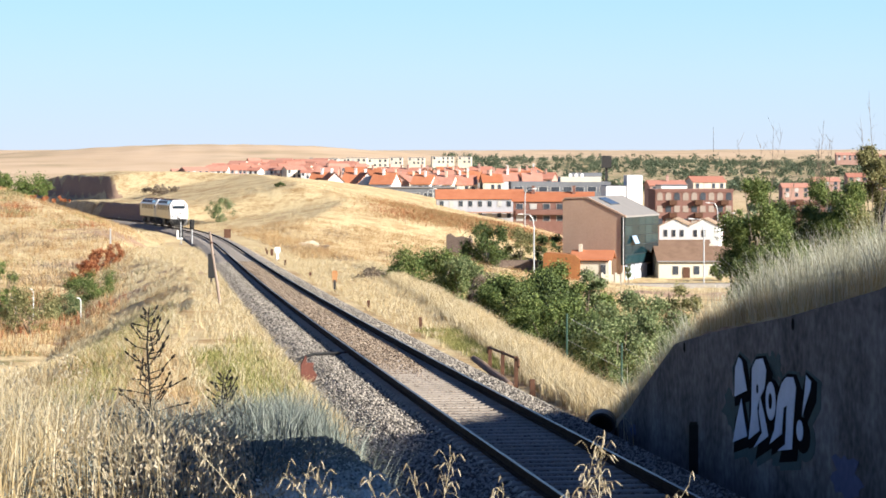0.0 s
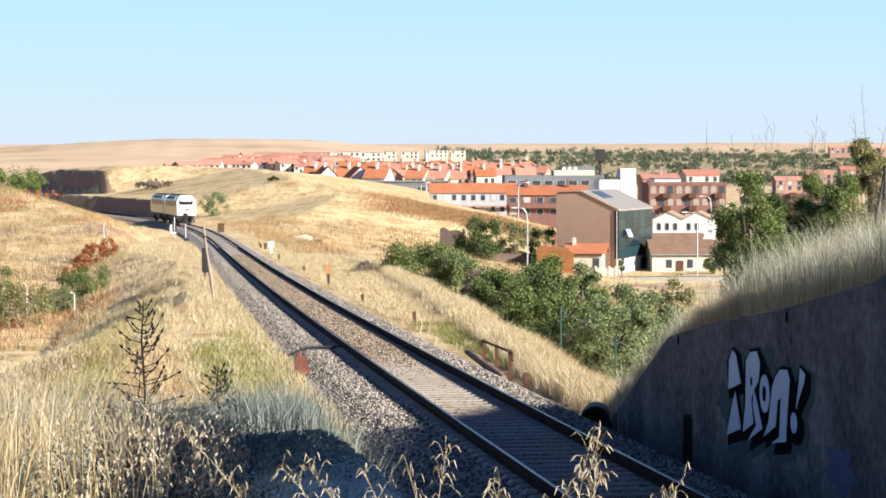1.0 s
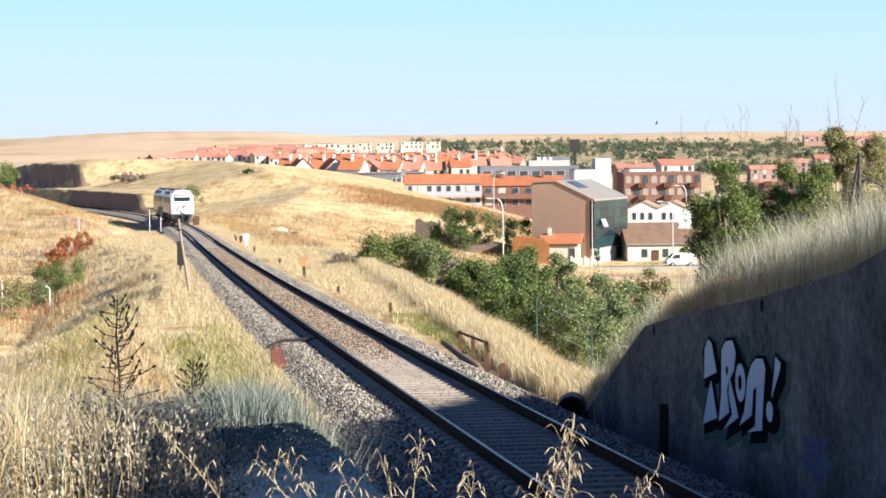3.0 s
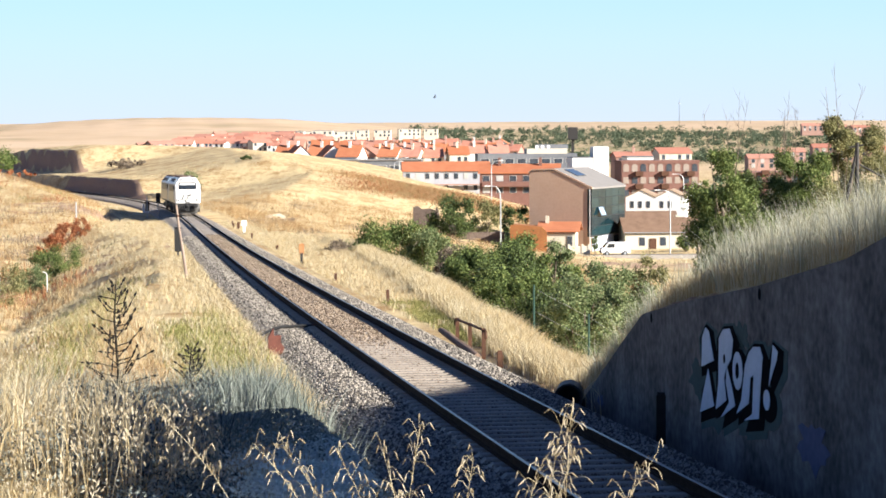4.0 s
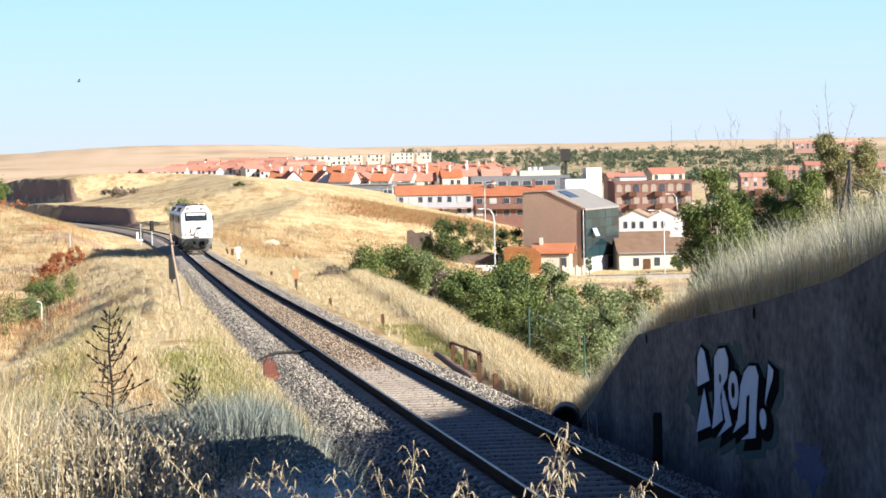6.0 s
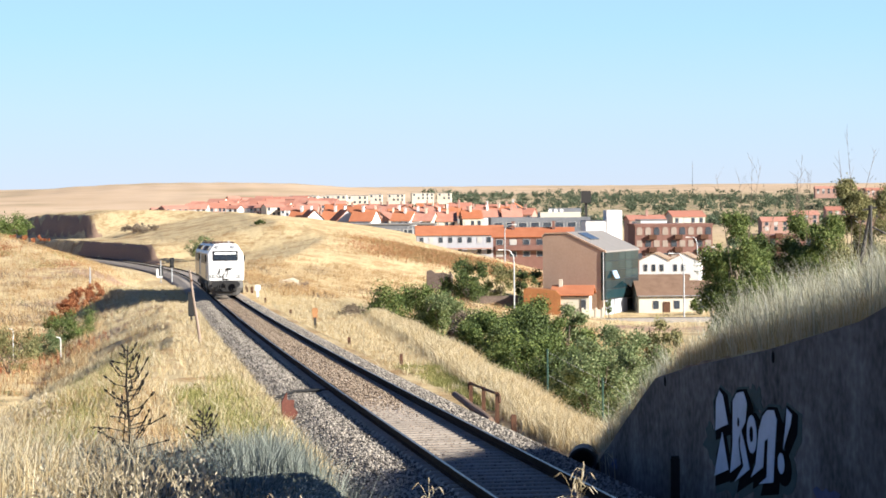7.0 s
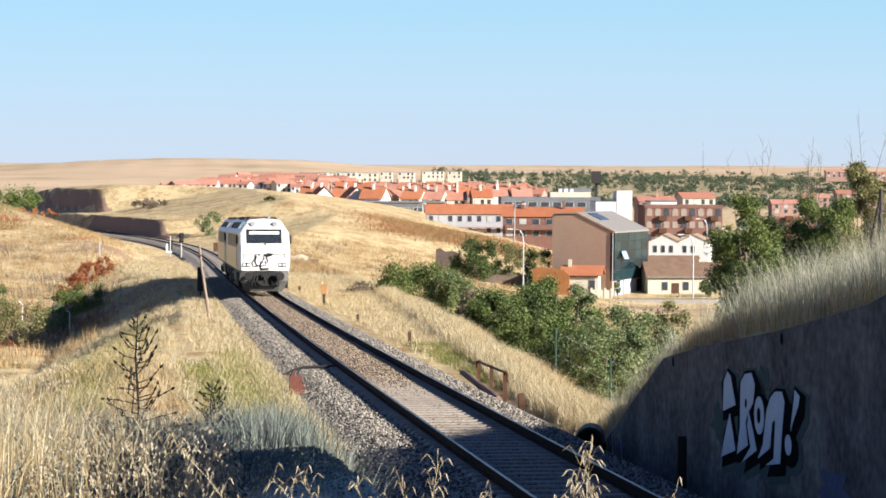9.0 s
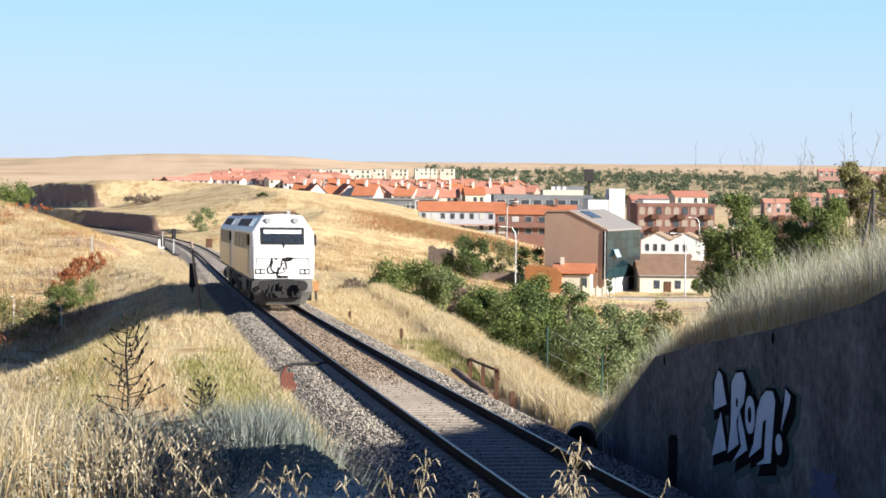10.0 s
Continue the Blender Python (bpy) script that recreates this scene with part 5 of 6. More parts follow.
    part("cross_bar", Mesh().tube([(-0.6, 0, -2.75), (0.1, 0, -2.6)], 0.05, 6), DARKMETAL, t)
    for x0, d, h in ((465.24, 3900, 44), (527.58, 3500, 8)):
        t = thing("radio_mast", pose(x0, d, ground_at(x0, d) - 1), "thin grey radio mast on the horizon", "mast")
        part("shaft", Mesh().tube([(0, 0, 0), (0, 0, h)], [0.4, 0.2], 6), DARKMETAL, t)
        part("platform", Mesh().tube([(0, 0, h * 0.8), (0, 0, h * 0.83)], 1.2, 8), GALV, t)


streets()


def build_van(label, colour, m):
    t = thing("van", m, label, "van")
    body = [(-2.02, 0.35), (1.98, 0.35), (2.05, 0.95), (1.65, 1.1), (1.1, 1.76), (0.85, 1.84), (-1.85, 1.84), (-2.02, 1.7)]
    part("body", Mesh().prism(body, -0.88, 0.88), colour, t)
    part("windscreen", Mesh().prism([(1.62, 1.12), (1.14, 1.7), (1.18, 1.73), (1.68, 1.14)], -0.75, 0.75), GLASSDARK, t)
    for y in (-0.89, 0.89):
        part("side_window", Mesh().prism([(0.2, 1.1), (1.35, 1.1), (0.98, 1.65), (0.2, 1.65)], y - 0.01, y + 0.01), GLASSDARK, t)
        for x in (-1.25, 1.25):
            w = part("wheel", Mesh().tube([(x, y - 0.1, 0.32), (x, y + 0.1, 0.32)], 0.32, 16), BLACK, t)
            part("rim", Mesh().tube([(x, y - 0.11, 0.32), (x, y + 0.11, 0.32)], 0.18, 12), GALV, w)
    part("bumper", Mesh().box((2.0, 0, 0.5), (0.16, 1.7, 0.3), bevel=0.04), DARKMETAL, t)
    return t


STREET_Z = -14.98 + 0.02
VAN = build_van("small white van driving along the street", WHITEPAINT, pose(30, 311, STREET_Z, 0, 0, 180))
build_van("white van parked beside the road behind the trees", WHITEPAINT, pose(52.31, 400, ground_at(52.31, 400), 0, 0, 150))
build_van("dark grey car parked by the road", GREYWALL, pose(48.56, 380, ground_at(48.56, 380), 0, 0, 170))


def build_bird():
    t = thing("bird", pose(0, 60, 5), "small dark bird flying over the line", "bird")
    part("body", Mesh().tube([(-0.045, 0, 0), (-0.02, 0, 0.004), (0.02, 0, 0), (0.05, 0, 0)], [0.004, 0.012, 0.01, 0.002], 8), DARKMETAL, t)
    for sy in (-1, 1):
        part("wing", Mesh().prism([(-0.02, 0), (0.016, 0), (0.0, 0.065), (-0.03, 0.072)], 0, 0.005, "z"), DARKMETAL, t, m=pose(0, 0, 0.01, sy * 62 + (180 if sy < 0 else 0)))
    return t


BIRD = build_bird()


# ---- plants
LEAF_GREEN = mat("shrub_leaves", [(0.0429, 0.0686, 0.0155), (0.1158, 0.1544, 0.0386), (0.1973, 0.2317, 0.0686)], 0.5, 0.7, 0, leaf=0.25, island=0.5)
LEAF_LIGHT = mat("pale_green_leaves", [(0.0655, 0.0936, 0.0328), (0.1498, 0.1872, 0.0749), (0.234, 0.2621, 0.1217)], 0.5, 0.7, 0, leaf=0.25, island=0.5)
LEAF_DARK = mat("dark_green_leaves", [(0.025, 0.0392, 0.0107), (0.0642, 0.0927, 0.025), (0.1141, 0.1497, 0.0428)], 0.5, 0.65, 0, leaf=0.2, island=0.5)
LEAF_OLIVE = mat("yellowing_leaves", [(0.0902, 0.0902, 0.0316), (0.1804, 0.1714, 0.0677), (0.2886, 0.2616, 0.1173)], 0.5, 0.75, 0, leaf=0.25, island=0.5)
LEAF_RED = mat("rust_red_leaves", [(0.18, 0.05, 0.018), (0.31, 0.1, 0.038), (0.4, 0.18, 0.08)], 0.5, 0.8, 0, leaf=0.2, island=0.8)
LEAF_DEAD = mat("dead_twigs", [(0.12, 0.09, 0.0638), (0.203, 0.158, 0.112), (0.27, 0.217, 0.158)], 0.5, 0.9, 0, leaf=0.1, island=0.8)
LEAF_FAR = mat("far_foliage", [(0.05, 0.07, 0.04), (0.1, 0.12, 0.07)], 0.05, 0.8, 0, leaf=0.15, island=0.8)
BARK = mat("grey_brown_bark", [(0.1, 0.075, 0.055), (0.2, 0.16, 0.12)], 3, 0.95, 0.5, stretch=(1, 1, 0.2))
STRAW = mat("straw_blades", [(0.4, 0.3, 0.15), (0.54, 0.44, 0.255), (0.61, 0.53, 0.36)], 0.4, 0.7, 0, leaf=0.42, island=0.8)
STRAW_GREY = mat("grey_straw_blades", [(0.32, 0.3, 0.2), (0.48, 0.46, 0.34), (0.59, 0.57, 0.45)], 0.4, 0.75, 0, leaf=0.55, island=0.8)
OCHRE = mat("ochre_weeds", [(0.22, 0.125, 0.052), (0.33, 0.212, 0.097), (0.43, 0.305, 0.15)], 0.4, 0.8, 0, leaf=0.2, island=0.8)
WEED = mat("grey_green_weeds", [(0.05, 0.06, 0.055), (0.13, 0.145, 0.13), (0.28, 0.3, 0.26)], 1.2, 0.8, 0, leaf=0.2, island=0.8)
# paled to make up for the shade on the knoll's brow
SOFT = mat("shade_lifted_grey_blades", [(0.52, 0.54, 0.47), (0.64, 0.66, 0.58), (0.72, 0.74, 0.67)], 1.2, 0.8, 0, leaf=0.4, island=0.8)
# same soft weeds, dulled so the sunlit part keeps a like tone
DULL = mat("sun_dulled_grey_green_blades", [(0.115, 0.135, 0.115), (0.185, 0.205, 0.175), (0.265, 0.285, 0.245)], 1.2, 0.8, 0, leaf=0.3, island=0.8)
GREENBLADE = mat("green_blades", [(0.12, 0.13, 0.03), (0.24, 0.23, 0.07), (0.38, 0.34, 0.13)], 0.5, 0.75, 0, leaf=0.3, island=0.8)
OAT = mat("oat_husks", [(0.358, 0.284, 0.158), (0.502, 0.418, 0.257), (0.588, 0.513, 0.352)], 3, 0.6, 0, leaf=0.3, island=0.6)
HUSK = mat("bleached_husks", [(0.28, 0.225, 0.14), (0.4, 0.335, 0.225), (0.5, 0.435, 0.32)], 3, 0.6, 0, leaf=0.3, island=0.6)
THISTLE = mat("dead_thistle", [(0.012, 0.011, 0.01), (0.035, 0.03, 0.026)], 6, 0.95, 0.2, spec=0.05)
RNG = np.random.default_rng(11)


def leaf_quads(centres, size, rng, flat=0.0):
    """A bent little quad at each centre, turned at random."""
    n = len(centres)
    a = rng.normal(size=(n, 3))
    a[:, 2] *= 1 - flat
    a /= np.linalg.norm(a, axis=1, keepdims=True)
    b = np.cross(a, rng.normal(size=(n, 3)))
    b /= np.linalg.norm(b, axis=1, keepdims=True)
    s = (size * rng.uniform(0.6, 1.4, n))[:, None]
    v = np.stack([centres - a * s * 0.5, centres + b * s * 0.32, centres + a * s * 0.55, centres - b * s * 0.32], 1)
    return v.reshape(-1, 3), np.arange(4 * n).reshape(-1, 4)


def crown_points(rng, n, rx, ry, rz, clumps, spread=0.3, lift=0.0, whole=False):
    """Leaves gathered in uneven clumps over and in an egg-shaped crown."""
    c = rng.normal(size=(clumps, 3))
    c /= np.linalg.norm(c, axis=1, keepdims=True)
    c *= rng.uniform(0.45, 1.0, clumps)[:, None] ** 0.6
    c[:, 2] = c[:, 2] * 0.55 + 0.45 if whole else np.abs(c[:, 2]) * 1.0 - 0.25 * rng.uniform(0, 1, clumps)
    size = rng.uniform(0.5, 1.3, clumps)
    k = rng.choice(clumps, n, p=size / size.sum())
    p = c[k] * np.array([rx, ry, rz]) + rng.normal(size=(n, 3)) * (spread * size[k] * 0.5 * min(rx, rz))[:, None]
    return p + np.array([0, 0, lift])


def plant(kind, label, x, y, w, top, leaf, n, size, trunk=0.3, category="shrub", group="", bare=0, clumps=30, depth=None, spread=0.25):
    """A shrub or tree: stems or a tapered trunk with limbs, and a crown of leaf clumps."""
    g = ground_at(x, y) - 0.1
    h = max(0.9, top - g)
    n, size = int(n * 6.5), size * 0.58
    rng = np.random.default_rng(int(abs(x) * 97 + y * 13 + h * 7))
    t = thing(kind, pose(x, y, g), label, category, group)
    th = h * trunk
    pts = crown_points(rng, n, w / 2, (depth or w) / 2, (h - th) * 0.86, clumps, spread, th + 0.05 * h, h > 1.6)
    v, f = leaf_quads(pts, size, rng)
    cr = raw("crown", v, f, leaf)
    cr.parent = t
    if trunk > 0.15:
        m = Mesh().tube([(0, 0, 0), (0.05 * w, 0, th * 0.6), (0.02 * w, 0.03 * w, th), (-0.03 * w, 0, h * 0.72)], [0.035 * h, 0.028 * h, 0.022 * h, 0.006 * h], 8)
        part("trunk", m, BARK, t)
    for k in range(6 if trunk > 0.15 else 5):
        a = k * 2.4 + rng.uniform(0, 1)
        z0 = th * rng.uniform(0.5, 1.1)
        r = w * rng.uniform(0.2, 0.42)
        m = Mesh().tube([(0, 0, z0 * (1 if trunk > 0.15 else 0)), (r * 0.5 * math.cos(a), r * 0.5 * math.sin(a), z0 + (h - th) * 0.3), (r * math.cos(a), r * math.sin(a), z0 + (h - th) * rng.uniform(0.5, 0.8))], [0.014 * h, 0.009 * h, 0.003 * h], 6)
        part("limb" if trunk > 0.15 else "stem", m, BARK, t)
    for k in range(bare):
        a, r = k * 2.1 + rng.uniform(0, 1), w * rng.uniform(0.05, 0.38)
        top = h + (rng.uniform(0.4, 1.3) if trunk < 0.3 else rng.uniform(0.9, 2.7))
        m = Mesh()
        stem = [Vector((r * 0.4 * math.cos(a), 0, h * 0.7)), Vector((r * math.cos(a), 0, h * 0.95)), Vector((r * 1.5 * math.cos(a) + rng.uniform(-0.3, 0.3), 0, top))]
        m.tube(stem, [0.03, 0.016, 0.004], 5)
        for q in range(7):
            p = stem[1].lerp(stem[2], q / 7)
            m.tube([p, p + Vector((rng.uniform(-0.5, 0.5), rng.uniform(-0.3, 0.3), rng.uniform(0.3, 0.8)))], [0.01, 0.003], 4)
        part("bare_branch", m, BARK, t)
    return t


def blades(x, y, z, height, width, rng, lean=0.35):
    """One bent blade (two triangles) at each root."""
    n = len(x)
    root = np.column_stack([x, y, z])
    a = rng.uniform(0, 2 * np.pi, n)
    side = np.column_stack([np.cos(a), np.sin(a), np.zeros(n)]) * (width / 2)[:, None]
    d = rng.normal(size=(n, 2)) * lean
    mid = root + np.column_stack([d[:, 0] * 0.3, d[:, 1] * 0.3, np.full(n, 0.6)]) * height[:, None]
    tip = root + np.column_stack([d[:, 0], d[:, 1], np.full(n, 1.0)]) * height[:, None]
    v = np.stack([root - side, root + side, mid + side * 0.7, tip, mid - side * 0.7], 1).reshape(-1, 3)
    i = np.arange(n) * 5
    f = np.concatenate([np.column_stack([i, i + 1, i + 2]), np.column_stack([i, i + 2, i + 4]), np.column_stack([i + 4, i + 2, i + 3])])
    return v, f


def grass(name, label, x, y, height, width, material, lean=0.35, sink=0.03, z=None):
    g = ground(x, y) - sink if z is None else z
    v, f = blades(x, y, g, height, width, RNG, lean)
    return tagged(raw(name, v, f, material), label, "grass", kind="stuff")


def along(s, n):
    """Ground plan places from arrays of along-track and offset."""
    h = np.interp(s, SS, HEAD)
    return np.interp(s, SS, TX) + n * np.cos(h), np.interp(s, SS, TY) + n * np.sin(h)


def tufted(k, s0, s1, n0, n1, per=14, r=0.12, power=1.0):
    """Roots in k tufts over a strip beside the track, denser near."""
    u = RNG.uniform(0, 1, k) ** power
    s, n = s0 + (s1 - s0) * u, RNG.uniform(n0, n1, k)
    x, y = along(s, n)
    x, y = np.repeat(x, per), np.repeat(y, per)
    return x + RNG.normal(size=x.size) * r, y + RNG.normal(size=x.size) * r


def meadow():
    x, y = tufted(6600, 34, 240, -12, -2.7, 12, 0.16, 1.5)
    s, n, _ = track_frame(x, y)
    k = (waves(x, y, 0.33) > -0.42) & ((np.abs(n + 4.9 + 0.3 * np.sin(s * 0.09)) > 0.3) | (waves(x, y, 0.9) > 0.25)) & ~((n < -8.5) & (waves(x, y, 0.21) > 0.25) & (s < 120))
    x, y = x[k], y[k]
    grass("dry_grass", "pale straw-coloured dry grass on the left bench", x, y, RNG.uniform(0.12, 0.4, x.size), RNG.uniform(0.012, 0.03, x.size), STRAW, 0.5)
    x, y = tufted(5200, 45, 240, 3.3, 8.5, 12, 0.14, 1.5)
    s, n, _ = track_frame(x, y)
    k = ~((s > 52) & (s < 76) & (n > 3.3) & (n < 5.3) & (waves(x, y, 0.8) > -0.5)) & ~((s < 56) & (n < 3.9))
    x, y = x[k], y[k]
    grass("dry_grass", "pale straw-coloured dry grass beside the ballast", x, y, RNG.uniform(0.1, 0.35, x.size), RNG.uniform(0.012, 0.03, x.size), STRAW, 0.5)
    s = np.repeat(42 + 128 * RNG.uniform(0, 1, 5600) ** 1.2, 14) + RNG.normal(size=5600 * 14) * 0.16
    n = shoulder(s) + np.repeat(RNG.uniform(-0.9, 1.4, 5600), 14) + RNG.normal(size=s.size) * 0.16
    x, y = along(s, n)
    grass("tall_grass", "tall bright dry grass along the edge of the bank", x, y, RNG.uniform(0.3, 0.7, x.size), RNG.uniform(0.012, 0.028, x.size), STRAW, 0.35)
    x, y = tufted(3600, 190, 340, 6, 50, 16, 0.45, 1.2)
    grass("weeds", "ochre weeds on the dry hillside", x, y, RNG.uniform(0.3, 0.9, x.size), RNG.uniform(0.015, 0.045, x.size), OCHRE, 0.5)
    x, y = tufted(3400, 110, 380, -45, -9, 16, 0.45, 1.2)
    grass("weeds", "ochre weeds on the left slope", x, y, RNG.uniform(0.25, 0.8, x.size), RNG.uniform(0.015, 0.045, x.size), OCHRE, 0.5)
    x, y = tufted(8000, 110, 430, -45, 90, 14, 0.5, 1.0)
    s, n, _ = track_frame(x, y)
    k = np.abs(n) > 6
    x, y = x[k], y[k]
    grass("dry_grass", "straw tussocks scattered over the hill", x, y, RNG.uniform(0.2, 0.6, x.size), RNG.uniform(0.015, 0.045, x.size), STRAW, 0.5)
    for k, (mt, lab) in enumerate(((LEAF_RED, "rust-red dry weeds in patches on the slope"), (LEAF_OLIVE, "olive-green weeds in patches on the slope"), (LEAF_DEAD, "grey-brown dead weeds in patches on the slope"))):
        c = np.column_stack([RNG.uniform(120, 360, 22), RNG.uniform(-40, -10, 22)])
        if k == 2:
            c = np.vstack([c, np.column_stack([RNG.uniform(150, 330, 26), RNG.uniform(7, 42, 26)])])
        q = np.repeat(c, 240, axis=0) + RNG.normal(size=(len(c) * 240, 2)) * np.array([3.2, 1.5])
        x, y = along(q[:, 0], q[:, 1])
        grass("weeds", lab, x, y, RNG.uniform(0.2, 0.75, x.size), RNG.uniform(0.03, 0.07, x.size), mt, 0.6)
    # rusty and ochre weeds where the hill drops to the town
    for mt, lab, k in ((OCHRE, "ochre weeds on the brow above the town", 44), (LEAF_RED, "rust-brown weeds on the brow above the town", 24), (LEAF_OLIVE, "dull green weeds on the brow above the town", 10)):
        b = RNG.uniform(-0.0235, 0.0502, k)
        run = np.arange(210, 420, 6.0)
        crest = np.array([run[np.argmax((ground(q * run, run) - 1.6) / run)] for q in b])
        b, dd = np.repeat(b, 560), np.repeat(crest - RNG.uniform(2, 34, k), 560)
        x, y = b * dd + RNG.normal(size=b.size) * 3.6, dd + RNG.normal(size=b.size) * 5
        grass("weeds", lab, x, y, RNG.uniform(0.2, 0.8, x.size), RNG.uniform(0.03, 0.08, x.size), mt, 0.6)
    # green patches beside the ballast
    x, y = tufted(900, 45, 78, 3.5, 5.0, 14, 0.12)
    grass("green_grass", "short green grass beside the ballast", x, y, RNG.uniform(0.08, 0.22, x.size), RNG.uniform(0.012, 0.025, x.size), GREENBLADE, 0.6)
    for mt, lab, c, k in ((GREENBLADE, "yellow-green grass in patches on the bench", ((40, -3.8, 5, 0.5), (52, -3.5, 7, 0.45), (62, -8.0, 9, 0.7), (84, -7.8, 12, 0.8), (50, -8.0, 5, 0.6), (95, -7.0, 12, 0.7)), 1900),
                          (OCHRE, "short ochre grass in patches on the bench", ((48, -6.6, 8, 0.7), (75, -7.2, 16, 0.6), (120, -6.5, 20, 0.7), (58, -8.6, 8, 0.6), (38, -5.8, 3, 0.7)), 1200)):
        q = np.vstack([np.array([s, n]) + RNG.normal(size=(k, 2)) * np.array([ds, dn]) for s, n, ds, dn in c])
        q[:, 1] = np.minimum(q[:, 1], -2.8)
        x, y = along(q[:, 0], q[:, 1])
        grass("green_grass" if mt is GREENBLADE else "ochre_grass", lab, x, y, RNG.uniform(0.15, 0.42, x.size), RNG.uniform(0.012, 0.026, x.size), mt, 0.5)
    x, y = tufted(700, 36, 62, -5.2, -3.6, 14, 0.12)
    grass("green_grass", "short yellow-green grass on the bench edge", x, y, RNG.uniform(0.08, 0.22, x.size), RNG.uniform(0.012, 0.025, x.size), GREENBLADE, 0.6)
    # on the embankment above the wing wall
    x, y = tufted(1700, 15, 36.5, 3.35, 7.5, 16, 0.1)
    grass("tall_grass", "tall grey-gold grass above the wing wall", x, y, RNG.uniform(0.5, 1.15, x.size), RNG.uniform(0.006, 0.016, x.size), STRAW_GREY, 0.25)
    x, y = tufted(620, 14, 27, 3.3, 6.5, 16, 0.09)
    grass("tall_grass", "tall grey-gold grass at the head of the wall", x, y, RNG.uniform(0.8, 1.45, x.size), RNG.uniform(0.006, 0.014, x.size), STRAW_GREY, 0.22)
    x, y = tufted(800, 15, 33, 3.25, 3.9, 14, 0.07)
    grass("tall_grass", "brown dry grass along the wall's top", x, y, RNG.uniform(0.25, 0.6, x.size), RNG.uniform(0.006, 0.014, x.size), STRAW, 0.25)
    x, y = tufted(650, 25, 38, 3.25, 4.3, 16, 0.1)
    grass("tall_grass", "dense dry grass leaning over the wall's coping", x, y, RNG.uniform(0.25, 0.6, x.size), RNG.uniform(0.008, 0.016, x.size), STRAW, 0.3)
    x, y = tufted(1500, 33, 45, 3.1, 7.5, 16, 0.13)
    grass("tall_grass", "bright dry grass at the wall's far end", x, y, RNG.uniform(0.3, 0.75, x.size), RNG.uniform(0.008, 0.02, x.size), STRAW, 0.35)


meadow()

